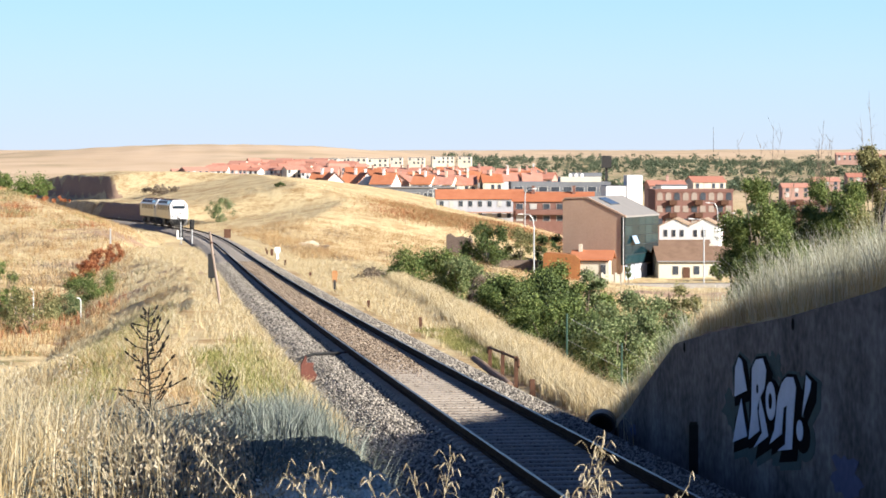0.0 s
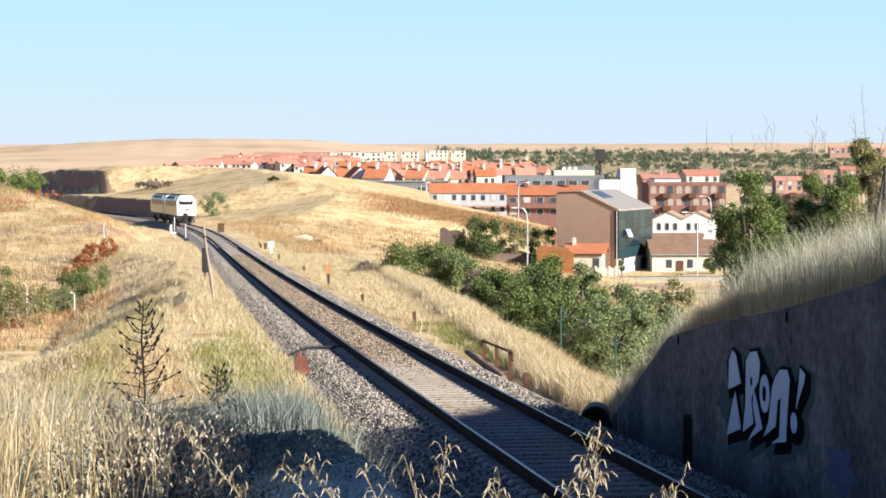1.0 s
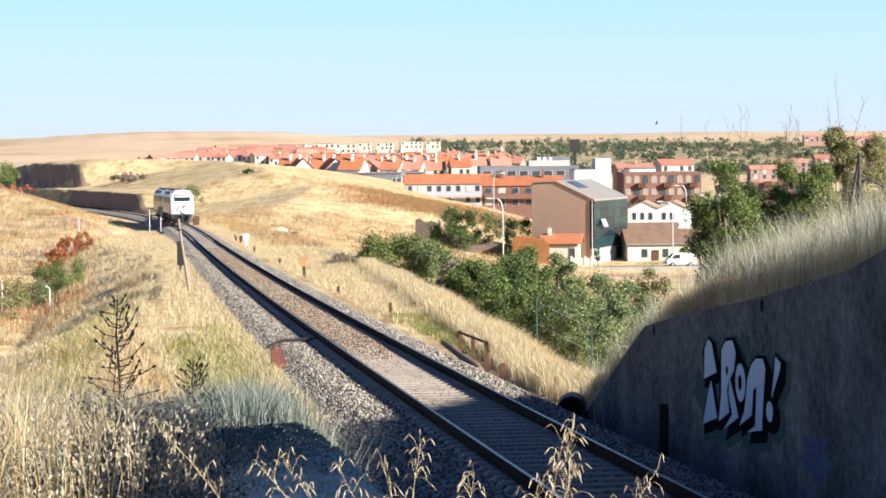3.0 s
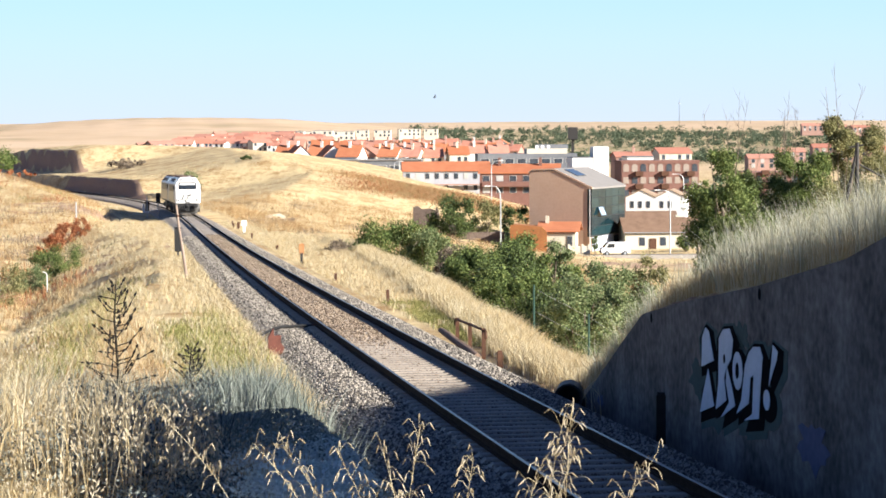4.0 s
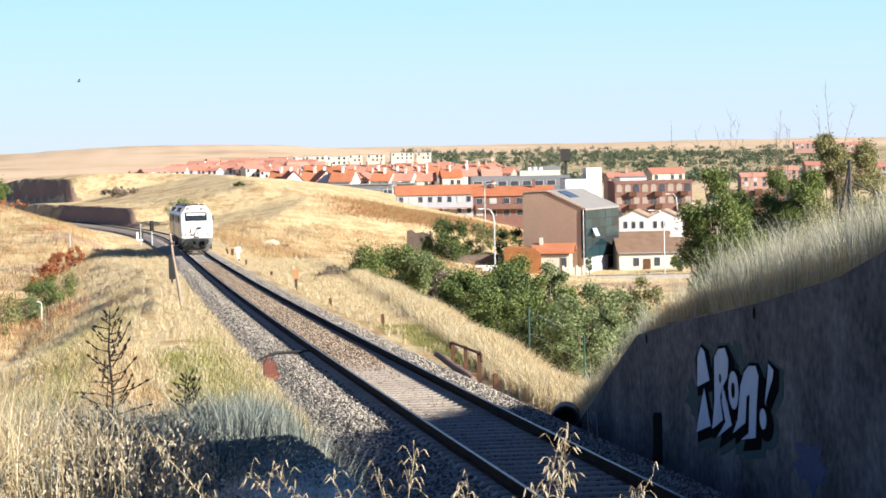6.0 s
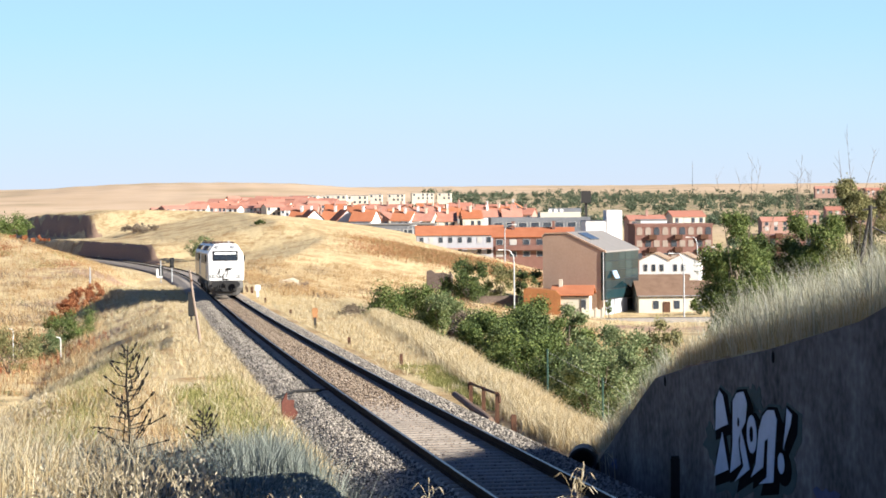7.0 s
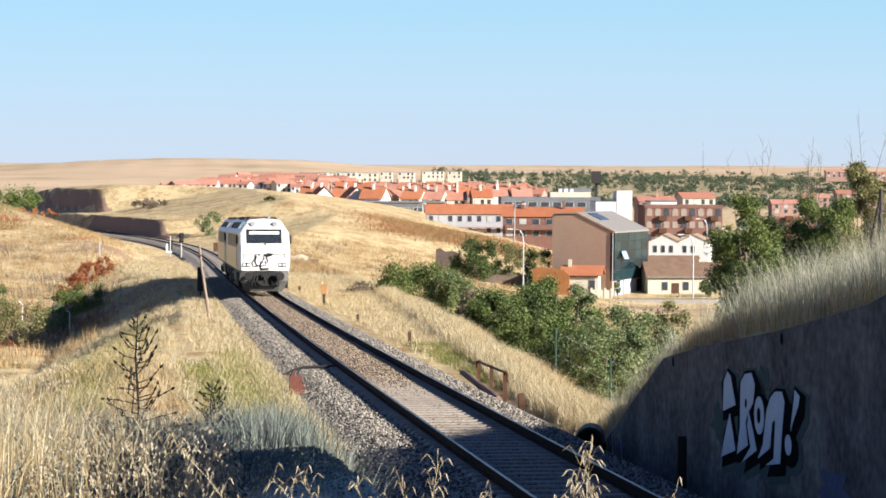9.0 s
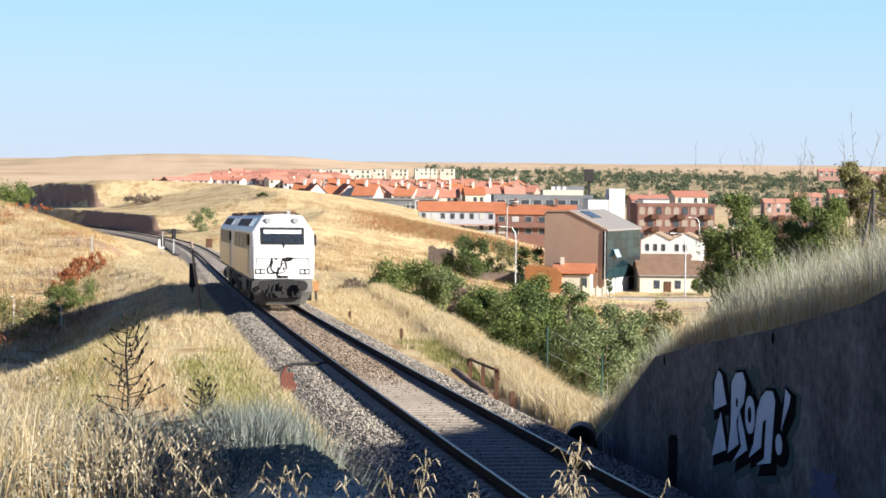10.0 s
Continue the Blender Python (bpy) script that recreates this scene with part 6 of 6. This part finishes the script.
for args in (
    # thicket on the right bank
    ("shrub", "dense green shrub on the bank below the line", -0.72, 152, 6.7, -4.09, LEAF_GREEN, 3600, 0.24, 0.05),
    ("shrub", "dense green shrub on the bank below the line", -3.31, 158, 3.1, -5.50, LEAF_GREEN, 1200, 0.22, 0.05),
    ("shrub", "dense green shrub on the bank below the line", 1.35, 150, 3.6, -4.46, LEAF_LIGHT, 1400, 0.22, 0.05),
    ("shrub", "large dark green shrub beside the fence", 4.15, 118, 4.8, -3.47, LEAF_GREEN, 4200, 0.2, 0.05),
    ("shrub", "large dark green shrub beside the fence", 4.78, 112, 4.3, -3.71, LEAF_DARK, 3600, 0.2, 0.05),
    ("shrub", "large dark green shrub beside the fence", 7.12, 116, 3.6, -3.38, LEAF_GREEN, 3200, 0.2, 0.05),
    ("shrub", "large dark green shrub beside the fence", 5.02, 100, 4.8, -4.14, LEAF_GREEN, 3400, 0.18, 0.05),
    ("shrub", "large dark green shrub beside the fence", 5.88, 92, 3.8, -4.60, LEAF_DARK, 2400, 0.17, 0.05),
    ("shrub", "light green shrub on the bank", 8.17, 96, 4.6, -2.81, LEAF_LIGHT, 4200, 0.17, 0.05),
    ("shrub", "light green shrub on the bank", 7.55, 104, 2.4, -4.24, LEAF_LIGHT, 1500, 0.17, 0.05),
    ("shrub", "light green shrub on the bank", 8.82, 92, 3.0, -4.25, LEAF_LIGHT, 2600, 0.17, 0.05),
    ("shrub", "light green shrub on the bank", 6.72, 88, 3.2, -3.63, LEAF_LIGHT, 2600, 0.17, 0.05),
    ("shrub", "pale green leafy shrub standing above the thicket", 7.72, 118, 2.3, -3.52, LEAF_LIGHT, 2400, 0.2, 0.05),
    ("shrub", "dense green shrub in the thicket", 5.95, 120, 3.3, -3.5, LEAF_GREEN, 3400, 0.2, 0.05),
    ("shrub", "dense green shrub in the thicket", 3.01, 116, 2.6, -4.19, LEAF_GREEN, 2400, 0.2, 0.05),
    ("shrub", "leafless grey-brown thorn shrub", 2.60, 124, 2.4, -3.91, LEAF_DEAD, 1500, 0.16, 0.05),
    ("shrub", "leafless grey-brown thorn shrub", -4.64, 150, 1.9, -5.14, LEAF_DEAD, 500, 0.16, 0.05),
    ("sapling", "thin yellow-green sapling beyond the fence", 10.58, 100, 2.0, -2.69, LEAF_OLIVE, 1800, 0.16, 0.2),
    # yard beside the peach house
    ("shrub", "dark green bush in the yard", 6.27, 322, 6.6, -6.76, LEAF_DARK, 1400, 0.42, 0.05),
    ("shrub", "dark green bush in the yard", 10.90, 326, 5.4, -7.19, LEAF_OLIVE, 900, 0.42, 0.05),
    ("shrub", "dark green bush in the yard", 15.15, 330, 5.0, -8.12, LEAF_DARK, 900, 0.42, 0.05),
    ("shrub", "small bush at the cottage wall", 39.46, 322, 2.6, -12.46, LEAF_GREEN, 500, 0.35, 0.1),
    ("shrub", "small bush at the corner of the glass house", 25.95, 317, 0.9, -12.24, LEAF_LIGHT, 260, 0.3, 0.2),
    # the left slope
    ("shrub", "sunlit green bush at the foot of the bank", -24.3, 158, 3.8, -5.7, LEAF_GREEN, 2200, 0.14, 0.05),
    ("shrub", "grey-green bush with pale seed heads on the slope", -25.2, 151, 3.0, -6.9, LEAF_LIGHT, 1300, 0.14, 0.05),
    ("shrub", "green bush at the edge of the slope", -29.20, 150, 2.6, -4.46, LEAF_GREEN, 900, 0.18, 0.05),
    ("shrub", "dull green low bush on the slope", -24.73, 135, 4.3, -5.58, LEAF_OLIVE, 900, 0.18, 0.05),
    ("shrub", "rust-red dry shrub in the gully", -29.6, 204, 1.7, -5.3, LEAF_RED, 500, 0.2, 0.05),
    ("shrub", "rust-red dry shrub in the gully", -30.0, 198, 2.0, -5.6, LEAF_RED, 600, 0.2, 0.05),
    ("shrub", "rust-red dry shrub in the gully", -29.9, 190, 1.8, -6.2, LEAF_RED, 480, 0.2, 0.05),
    ("shrub", "rust-red dry shrub in the gully", -29.6, 182, 1.5, -6.9, LEAF_RED, 300, 0.2, 0.05),
    ("shrub", "rust-red dry weeds on the hillside", -59.63, 330, 10.8, -3.51, LEAF_RED, 1100, 0.4, 0.03),
    ("shrub", "low green hedge on the hillside", -65.21, 342, 10.8, -2.84, LEAF_GREEN, 1300, 0.4, 0.03),
    ("shrub", "low green hedge on the hilltop", -75.70, 405, 10.8, 0.08, LEAF_GREEN, 1300, 0.45, 0.03),
    ("shrub", "low green hedge on the hilltop", -81.26, 400, 10.8, 0.40, LEAF_GREEN, 1300, 0.45, 0.03),
    ("shrub", "dull green bush alone on the dry hill", -38.7, 394, 4.6, -4.2, LEAF_LIGHT, 500, 0.34, 0.05),
    # scrub added to stand in for a dark patch on the hillside
    ("shrub", "grey-brown scrub on the cutting's edge", -59.5, 480, 8.0, -2.7, LEAF_DEAD, 700, 0.4, 0.03),
    ("shrub", "small dark bush on the crest", -30.55, 425, 2.4, -1.79, LEAF_DARK, 260, 0.35, 0.03),
):
    plant(*args[:9], trunk=args[9], category="tree" if args[0] == "sapling" else "shrub", group="" if args[0] == "sapling" else "shrubs")
# tall trees beyond the wing wall
for kind, lab, x, d, w, top, leaf, n, trunk, bare in (
    ("tree", "broad green tree beyond the embankment", 16.99, 122, 3.5, 1.3, LEAF_GREEN, 7000, 0.42, 4),
    ("tree", "broad green tree with bare top branches", 21.10, 126, 3.2, 1.35, LEAF_GREEN, 6600, 0.42, 6),
    ("tree", "slender yellow-green poplar tree", 24.3, 128, 2.6, 2.9, LEAF_OLIVE, 7600, 0.46, 3),
    ("tree", "slender yellow-green poplar tree", 26.95, 134, 3.4, 2.6, LEAF_OLIVE, 7000, 0.46, 0),
    ("tree", "green tree between the poplars", 22.2, 124, 3.0, 0.9, LEAF_GREEN, 5200, 0.45, 0),
    ("tree", "small green tree beyond the embankment", 18.53, 119, 2.0, -1.43, LEAF_GREEN, 1800, 0.4, 0),
    ("tree", "leafy green tree leaning from the thicket", 16.34, 124, 1.9, -0.32, LEAF_GREEN, 1700, 0.5, 0),
    ("tree", "leafy green tree leaning from the thicket", 18.53, 125, 2.0, 0.10, LEAF_DARK, 1900, 0.5, 1),
    ("shrub", "yellow-green bush behind the embankment", 22.79, 120, 4.4, -0.05, LEAF_OLIVE, 4200, 0.1, 0),
    ("shrub", "green bush among the tree stems", 18.88, 118, 3.0, -1.58, LEAF_GREEN, 2600, 0.1, 0),
    ("shrub", "green bush among the tree stems", 16.10, 114, 2.3, -1.87, LEAF_GREEN, 2200, 0.1, 0),
    ("shrub", "yellow-green bush behind the embankment", 19.73, 112, 4.0, -1.25, LEAF_OLIVE, 3000, 0.1, 0),
    ("shrub", "dark bush at the foot of the trees", 14.93, 112, 2.0, -2.03, LEAF_DARK, 1500, 0.1, 0),
):
    plant(kind, lab, x, d, w, top, leaf, n, 0.19, trunk=trunk, category=kind, bare=bare, clumps=40, spread=0.3)


def far_woods():
    """Tree belts and orchards between the town and the horizon."""
    rng = np.random.default_rng(3)
    vs, k = [], 0
    places = []
    for d0, d1, b0, b1, n in ((1050, 1250, 0.012, 0.2, 170), (1500, 2100, 0.006, 0.21, 520), (2000, 2600, 0.0, 0.2, 110), (1000, 1100, -0.11, 0.0, 40), (640, 800, 0.03, 0.2, 20), (1700, 1800, -0.06, 0.03, 40), (560, 620, 0.10, 0.2, 14)):
        for _ in range(n):
            d = rng.uniform(d0, d1)
            places.append((rng.uniform(b0, b1) * d, d))
    p = np.array(places)
    g = ground(p[:, 0], p[:, 1])
    pts = []
    for (x, y), z in zip(places, g):
        h, w = rng.uniform(3, 7), rng.uniform(4, 9)
        c = crown_points(rng, 90, w / 2, w / 2, h * 0.7, 8, 0.5, h * 0.2)
        pts.append(c + np.array([x, y, z]))
    v, f = leaf_quads(np.vstack(pts), 1.15, rng)
    tagged(raw("far_woods", v, f, LEAF_FAR), "belts of dark green trees in the distance", "trees", kind="stuff")


far_woods()


# ---- foreground weeds
def near_z(x, y):
    return ground(np.asarray(x), np.asarray(y))


def ballast_edge():
    x, y = tufted(1500, 33, 150, -3.3, -2.5, 12, 0.1, 1.3)
    grass("edge_grass", "dry grass creeping over the ballast edge", x, y, RNG.uniform(0.1, 0.3, x.size), RNG.uniform(0.012, 0.026, x.size), STRAW, 0.6)


ballast_edge()


def canopy(name, label, x, y, height, knoll, size, material, thick=0.25):
    """The upper leaves of a mass of low weeds with an uneven, lumpy top."""
    n = len(x)
    top = height * (0.55 + 0.3 * waves(x, y, knoll) + 0.15 * waves(x + 3.1, y - 1.7, knoll * 2.7))
    z = near_z(x, y) + np.clip(top, 0.04, 2) - np.abs(RNG.normal(size=n)) * thick * height
    z = np.maximum(z, near_z(x, y) + 0.01)
    v, f = leaf_quads(np.column_stack([x, y, z]), size, RNG, 0.3)
    return tagged(raw(name, v, f, material), label, "weeds", kind="stuff")


def husk_clusters(label, count, x0, x1, y0, y1, h0, h1, per=26):
    """Drooping panicles: pale pointed husks hung along short arcs above the weeds."""
    y = RNG.uniform(y0, y1, count)
    x = RNG.uniform(x0, x1, count) * y
    z = near_z(x, y) + RNG.uniform(h0, h1, count)
    way, drop = RNG.uniform(0, 2 * np.pi, count), RNG.uniform(0.1, 0.3, count)
    i = np.repeat(np.arange(count), per)
    q = RNG.uniform(0, 1, i.size)
    c = np.column_stack([x[i] + np.cos(way[i]) * q * drop[i], y[i] + np.sin(way[i]) * q * drop[i], z[i] - drop[i] * q ** 2])
    c = c + RNG.normal(size=c.shape) * 0.022
    a = np.column_stack([np.cos(way[i]) * 0.4, np.sin(way[i]) * 0.4, -np.ones(i.size)]) + RNG.normal(size=c.shape) * 0.45
    a /= np.linalg.norm(a, axis=1, keepdims=True)
    b = np.cross(a, RNG.normal(size=c.shape))
    b /= np.linalg.norm(b, axis=1, keepdims=True)
    s = RNG.uniform(0.016, 0.027, i.size)[:, None]
    v = np.stack([c - a * s * 0.5, c + b * s * 0.2 - a * s * 0.1, c + a * s * 0.7, c - b * s * 0.2 - a * s * 0.1], 1).reshape(-1, 3)
    tagged(raw("oat_husks", v, np.arange(4 * i.size).reshape(-1, 4), HUSK), label, "grass", kind="stuff")


def foreground():
    rng = RNG
    # grass of the knoll, golden where the sun reaches it
    for n, x0, x1, y0, y1, h0, h1, mt, lab in ((1500, -2.9, -1.9, 9.6, 13.0, 0.35, 0.85, STRAW, "tall golden dry grass on the knoll"),
                                              (320, -2.0, -1.1, 9.8, 11.6, 0.45, 0.75, STRAW, "thin golden stems before the shaded weeds"),
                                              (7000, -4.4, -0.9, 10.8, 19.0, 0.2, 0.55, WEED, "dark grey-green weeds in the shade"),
                                              (2800, -5.2, -2.0, 15.0, 24.0, 0.3, 0.7, STRAW_GREY, "grey dry grass on the far side of the knoll"),
                                              (5000, -2.6, -1.55, 9.6, 11.4, 0.05, 0.24, STRAW, "short golden grass on the knoll's brow"),
                                              (2600, -3.2, 1.2, 8.0, 11.4, 0.05, 0.2, OCHRE, "short ochre grass on bare soil")):
        k = n // 8
        x, y = np.repeat(rng.uniform(x0, x1, k), 8), np.repeat(rng.uniform(y0, y1, k), 8)
        x, y = x + rng.normal(size=x.size) * 0.05, y + rng.normal(size=x.size) * 0.05
        grass("foreground_grass", lab, x, y, rng.uniform(h0, h1, x.size), rng.uniform(0.003, 0.008, x.size), mt, 0.32)
    x, y = tufted(3400, 6, 36, -5.6, -3.3, 16, 0.12)
    grass("soft_grass", "soft grey-green grass beside the ballast, dulled against the sun", x, y, rng.uniform(0.25, 0.65, x.size), rng.uniform(0.004, 0.01, x.size), DULL, 0.3)
    # leafy mass of the weeds, dark to the left and pale towards the line
    def fan(n, b0, b1, y0, y1):
        d = rng.uniform(y0, y1, n) + rng.normal(size=n) * 0.4
        return (rng.uniform(b0, b1, n) + rng.normal(size=n) * 0.007 + 0.006 * np.sin(d * 5)) * d, d
    x, y = fan(52000, -0.2, -0.105, 10.6, 18.5)
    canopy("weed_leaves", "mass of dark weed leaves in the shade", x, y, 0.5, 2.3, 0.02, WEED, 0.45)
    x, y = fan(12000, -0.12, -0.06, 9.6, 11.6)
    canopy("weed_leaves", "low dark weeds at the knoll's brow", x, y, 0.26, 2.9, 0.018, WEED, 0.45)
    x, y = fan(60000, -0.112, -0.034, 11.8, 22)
    canopy("soft_weeds", "soft mass of blue-grey weeds, tone offset for sun and shade", x, y, 0.34, 0.9, 0.018, DULL, 0.12)
    x, y = fan(26000, -0.068, -0.03, 9.6, 13)
    canopy("soft_weeds", "soft mass of blue-grey weeds, tone offset for sun and shade", x, y, 0.3, 0.9, 0.018, SOFT, 0.14)
    husk_clusters("pale oat husks hanging over the shaded weeds", 300, -0.178, -0.09, 9.6, 13.5, 0.16, 0.5, 22)
    husk_clusters("pale oat husks hanging over the shaded weeds", 90, -0.1, -0.05, 9.8, 12.0, 0.12, 0.36, 18)
    husk_clusters("pale oat husks at the sunlit edge of the knoll", 55, -0.21, -0.165, 13.0, 17.0, 0.3, 0.75)


foreground()


def oat_stalk(x, y, top, lean, label, n=34, head=0.42, mt=None, big=0.75):
    """A wild oat: bent stem, thin branchlets and hanging husks."""
    rng = np.random.default_rng(int(abs(x * 1000) + y * 77))
    g = ground_at(x, y) - 0.03
    h = max(0.25, top - g)
    t = thing("wild_oat", pose(x, y, g), label, "grass stalk", "wild oats")
    curve = [Vector((lean * (q ** 2.2) * h, 0.06 * lean * q * h, h * (q - 0.14 * abs(lean) * q ** 3))) for q in np.linspace(0, 1, 9)]
    part("stem", Mesh().tube(curve, [0.0022 - 0.0016 * q / 8 for q in range(9)], 5), OAT if mt is None else mt, t)
    tw, hu = Mesh(), []
    for k in range(n):
        q = 1 - head * rng.uniform(0, 1) ** 1.1
        i = min(7, int(q * 8))
        p = curve[i].lerp(curve[i + 1], q * 8 - i)
        a = rng.uniform(0, 6.28)
        r = rng.uniform(0.02, 0.06) * (0.55 + (1 - q) * 1.6)
        e = p + Vector((r * math.cos(a), r * math.sin(a), rng.uniform(-0.02, 0.06)))
        tw.tube([p, p.lerp(e, 0.6) + Vector((0, 0, 0.008)), e], 0.0006, 3, cap=False)
        hu.append((e, a))
    tagged(part("branchlet", tw, OAT, t), kind="stuff")
    husk = Mesh()
    for e, a in hu:
        d = Vector((0.3 * math.cos(a), 0.3 * math.sin(a), rng.uniform(-1, -0.2))).normalized()
        husk.tube([e, e + d * 0.012 * big, e + d * 0.038 * big], [0.001 * big, 0.0036 * big, 0.0008 * big], 5, cap=False)
    tagged(part("husk", husk, HUSK, t), kind="stuff")
    return t


def thistle(x, y, top):
    rng = np.random.default_rng(4)
    h = top - ground_at(x, y)
    t = thing("dead_thistle", pose(x, y, ground_at(x, y) - 0.03), "dead dark thistle with bare branching stems", "thistle")
    part("stem", Mesh().tube([(0, 0, 0), (0.01, 0, h * 0.4), (-0.015, 0, h * 0.75), (0.0, 0, h)], [0.012, 0.01, 0.007, 0.003], 7), THISTLE, t)
    for k in range(44):
        z = h * (0.25 + 0.73 * (k + rng.uniform(-0.8, 0.8)) / 45)
        a = k * 2.4 + rng.uniform(-0.9, 0.9)
        r = ((h - z) * 0.26 + 0.05) * rng.uniform(0.4, 1.35)
        e = Vector((r * math.cos(a), r * math.sin(a), z + r * rng.uniform(0.15, 0.95)))
        elbow = Vector((r * 0.6 * math.cos(a + 0.2), r * 0.6 * math.sin(a + 0.2), z + r * 0.15))
        b = part("branch", Mesh().tube([(0, 0, z), elbow * 0.9 + Vector((0, 0, z * 0.1)), elbow, elbow.lerp(e, 0.3), elbow.lerp(e, 0.5), elbow.lerp(e, 0.7), e], [0.005, 0.003, 0.008, 0.003, 0.007, 0.0025, 0.003], 5), THISTLE, t)
        d = (e - elbow).normalized()
        hd = Mesh().tube([e - d * 0.006, e + d * 0.006, e + d * 0.016, e + d * 0.034], [0.004, 0.01, 0.008, 0.001], 6)
        part("seed_head", hd, THISTLE, b)


thistle(-1.95, 15.0, 0.68)
thistle(-1.65, 17.0, 0.05)
_rnd = random.Random(9)
for bear_k, d, top, lean in ((0.0651, 9.6, 0.45, 0.05), (0.0539, 9.8, 0.35, 0.12), (0.0502, 9.3, 0.32, 0.2), (-0.0155, 9.6, 0.34, -0.4), (-0.0080, 9.4, 0.38, 0.1), (-0.0022, 9.5, 0.31, -0.3), (0.0040, 9.2, 0.32, -0.15), (0.0165, 9.3, 0.26, 0.1), (-0.0235, 9.8, 0.32, -0.45), (-0.0596, 10.4, 0.40, -0.5), (0.0364, 9.2, 0.29, 0.2), (0.0694, 9.4, 0.31, 0.35)):
    near = 0.63
    oat_stalk(bear_k * d * near, d * near, 1.6 - (1.6 - top) * near, lean * 0.8, "dry wild oat stalk with pale hanging husks", 30, 0.32, big=0.66)
for k in range(16):
    b, d = _rnd.uniform(-0.2, -0.165), _rnd.uniform(11.4, 14.5)
    oat_stalk(b * d, d, ground_at(b * d, d) + _rnd.uniform(0.45, 0.8), _rnd.uniform(-0.35, 0.35), "dry wild oat stalk among the golden grass", 22)
for k in range(22):
    b, d = _rnd.uniform(-0.185, -0.1), _rnd.uniform(11.2, 14.0)
    oat_stalk(b * d, d, ground_at(b * d, d) + _rnd.uniform(0.3, 0.5), _rnd.uniform(-0.9, 0.9), "drooping wild oat heavy with husks among the weeds", 16, 0.4)


# ---- loose ballast and sleepers
def ballast_stones():
    rng = np.random.default_rng(21)
    n = 150000
    s = 18 + 150 * rng.uniform(0, 1, n) ** 2.0
    off = rng.uniform(-3.35, 3.0, n)
    off = np.where((np.abs(np.abs(off) - 0.8675) < 0.1), off + 0.22, off)
    x, y = along(s, off)
    bed = np.interp(off, [-3.35, -2.75, -1.95, -1.3, -0.4, 0.4, 1.3, 1.85, 2.5, 3.3], [-0.98, -0.5, -0.26, -0.24, -0.215, -0.215, -0.24, -0.235, -0.55, -0.95])
    # sleeper tops stay clear
    on = (np.abs(off) < 1.3) & (np.abs(((s - 14.0) / 0.6) % 1 - 0.5) < 0.2)
    near = on & ((np.abs(off) > 0.6) | (s < 46))
    s, off, bed, x, y = (q[~near] for q in (s, off, bed, x, y))
    n = len(s)
    bed = bed + np.where(np.abs(off) < 0.6, 0.052 * smooth(40, 56, s), 0)
    z = np.interp(s, SS, TZ) + bed
    r = rng.uniform(0.018, 0.042, n)
    base = np.array([(1, 0, 0), (0, 1, 0), (-1, 0, 0), (0, -1, 0), (0, 0, 0.8), (0, 0, -0.8)], float)
    v = base[None] * r[:, None, None] * rng.uniform(0.65, 1.3, (n, 6, 3))
    a = rng.uniform(0, 6.28, n)
    ca, sa = np.cos(a)[:, None], np.sin(a)[:, None]
    v = np.stack([v[..., 0] * ca - v[..., 1] * sa, v[..., 0] * sa + v[..., 1] * ca, v[..., 2]], -1) + np.stack([x, y, z + r * 0.25], -1)[:, None]
    tri = np.array([(0, 1, 4), (1, 2, 4), (2, 3, 4), (3, 0, 4), (1, 0, 5), (2, 1, 5), (3, 2, 5), (0, 3, 5)])
    mid = np.abs(off) < 0.8
    for k, mt, lab in ((~mid, STONE, "loose grey crushed ballast stones on the shoulders"), (mid, RUSTY, "brown-stained ballast stones between the rails")):
        f = (tri[None] + 6 * np.arange(k.sum())[:, None, None]).reshape(-1, 3)
        tagged(raw("ballast_stones", v[k].reshape(-1, 3), f, mt), lab, "ballast", kind="stuff")


ballast_stones()


def sleepers():
    one = Mesh().box((0, 0, -0.265), (2.6, 0.25, 0.19), taper=0.86, bevel=0.025).data("sleeper", CONCRETE)
    for k in range(300):
        s = 14.0 + 0.6 * (k + 0.5)
        ob = new("sleeper", one)
        p = on_track(s)
        ob.matrix_basis = pose(p.x, p.y, p.z, 0, 0, math.degrees(heading(s)))
        ob.parent = TRACK


sleepers()


# ---- what moves
def motions():
    rows = {0: [], 1: []}
    for t in np.arange(0, 10.01, 0.5):
        for k in rows:
            s = 344.0 - 25.2 * t + 23.3 * k
            a, b = on_track(s + 4.6), on_track(s + 18.4)
            d = b - a
            o = a - d.normalized() * 4.6
            rows[k].append((float(t), pose(o.x, o.y, o.z, math.degrees(math.atan2(d.z, math.hypot(d.x, d.y))), 0, math.degrees(math.atan2(-d.x, d.y)))))
    for k, ob in enumerate(LOCOS):
        walk(ob, rows[k])
    # the van comes from behind the trees and goes behind the bushes
    walk(VAN, [(float(t), pose(x, 309.9 + 0.06 * x, STREET_Z, 0, 0, 183.4)) for t in (0, 2.5, 5, 7.5, 10) for x in (30.06 - 8.75 * (t - 3.8),)])
    # the bird crosses the sky from right to left
    walk(BIRD, [(float(t), pose(x, 60, z, 0, 0, 180)) for t, x, z in ((0, 26.0, 2.2), (3, 6.5, 2.2), (4, 0.67, 2.6), (4.5, 0.22, 3.38), (5, -2.0, 3.59), (5.5, -5.2, 3.7), (7.5, -18.0, 4.2), (10, -33.0, 5.0))])


motions()
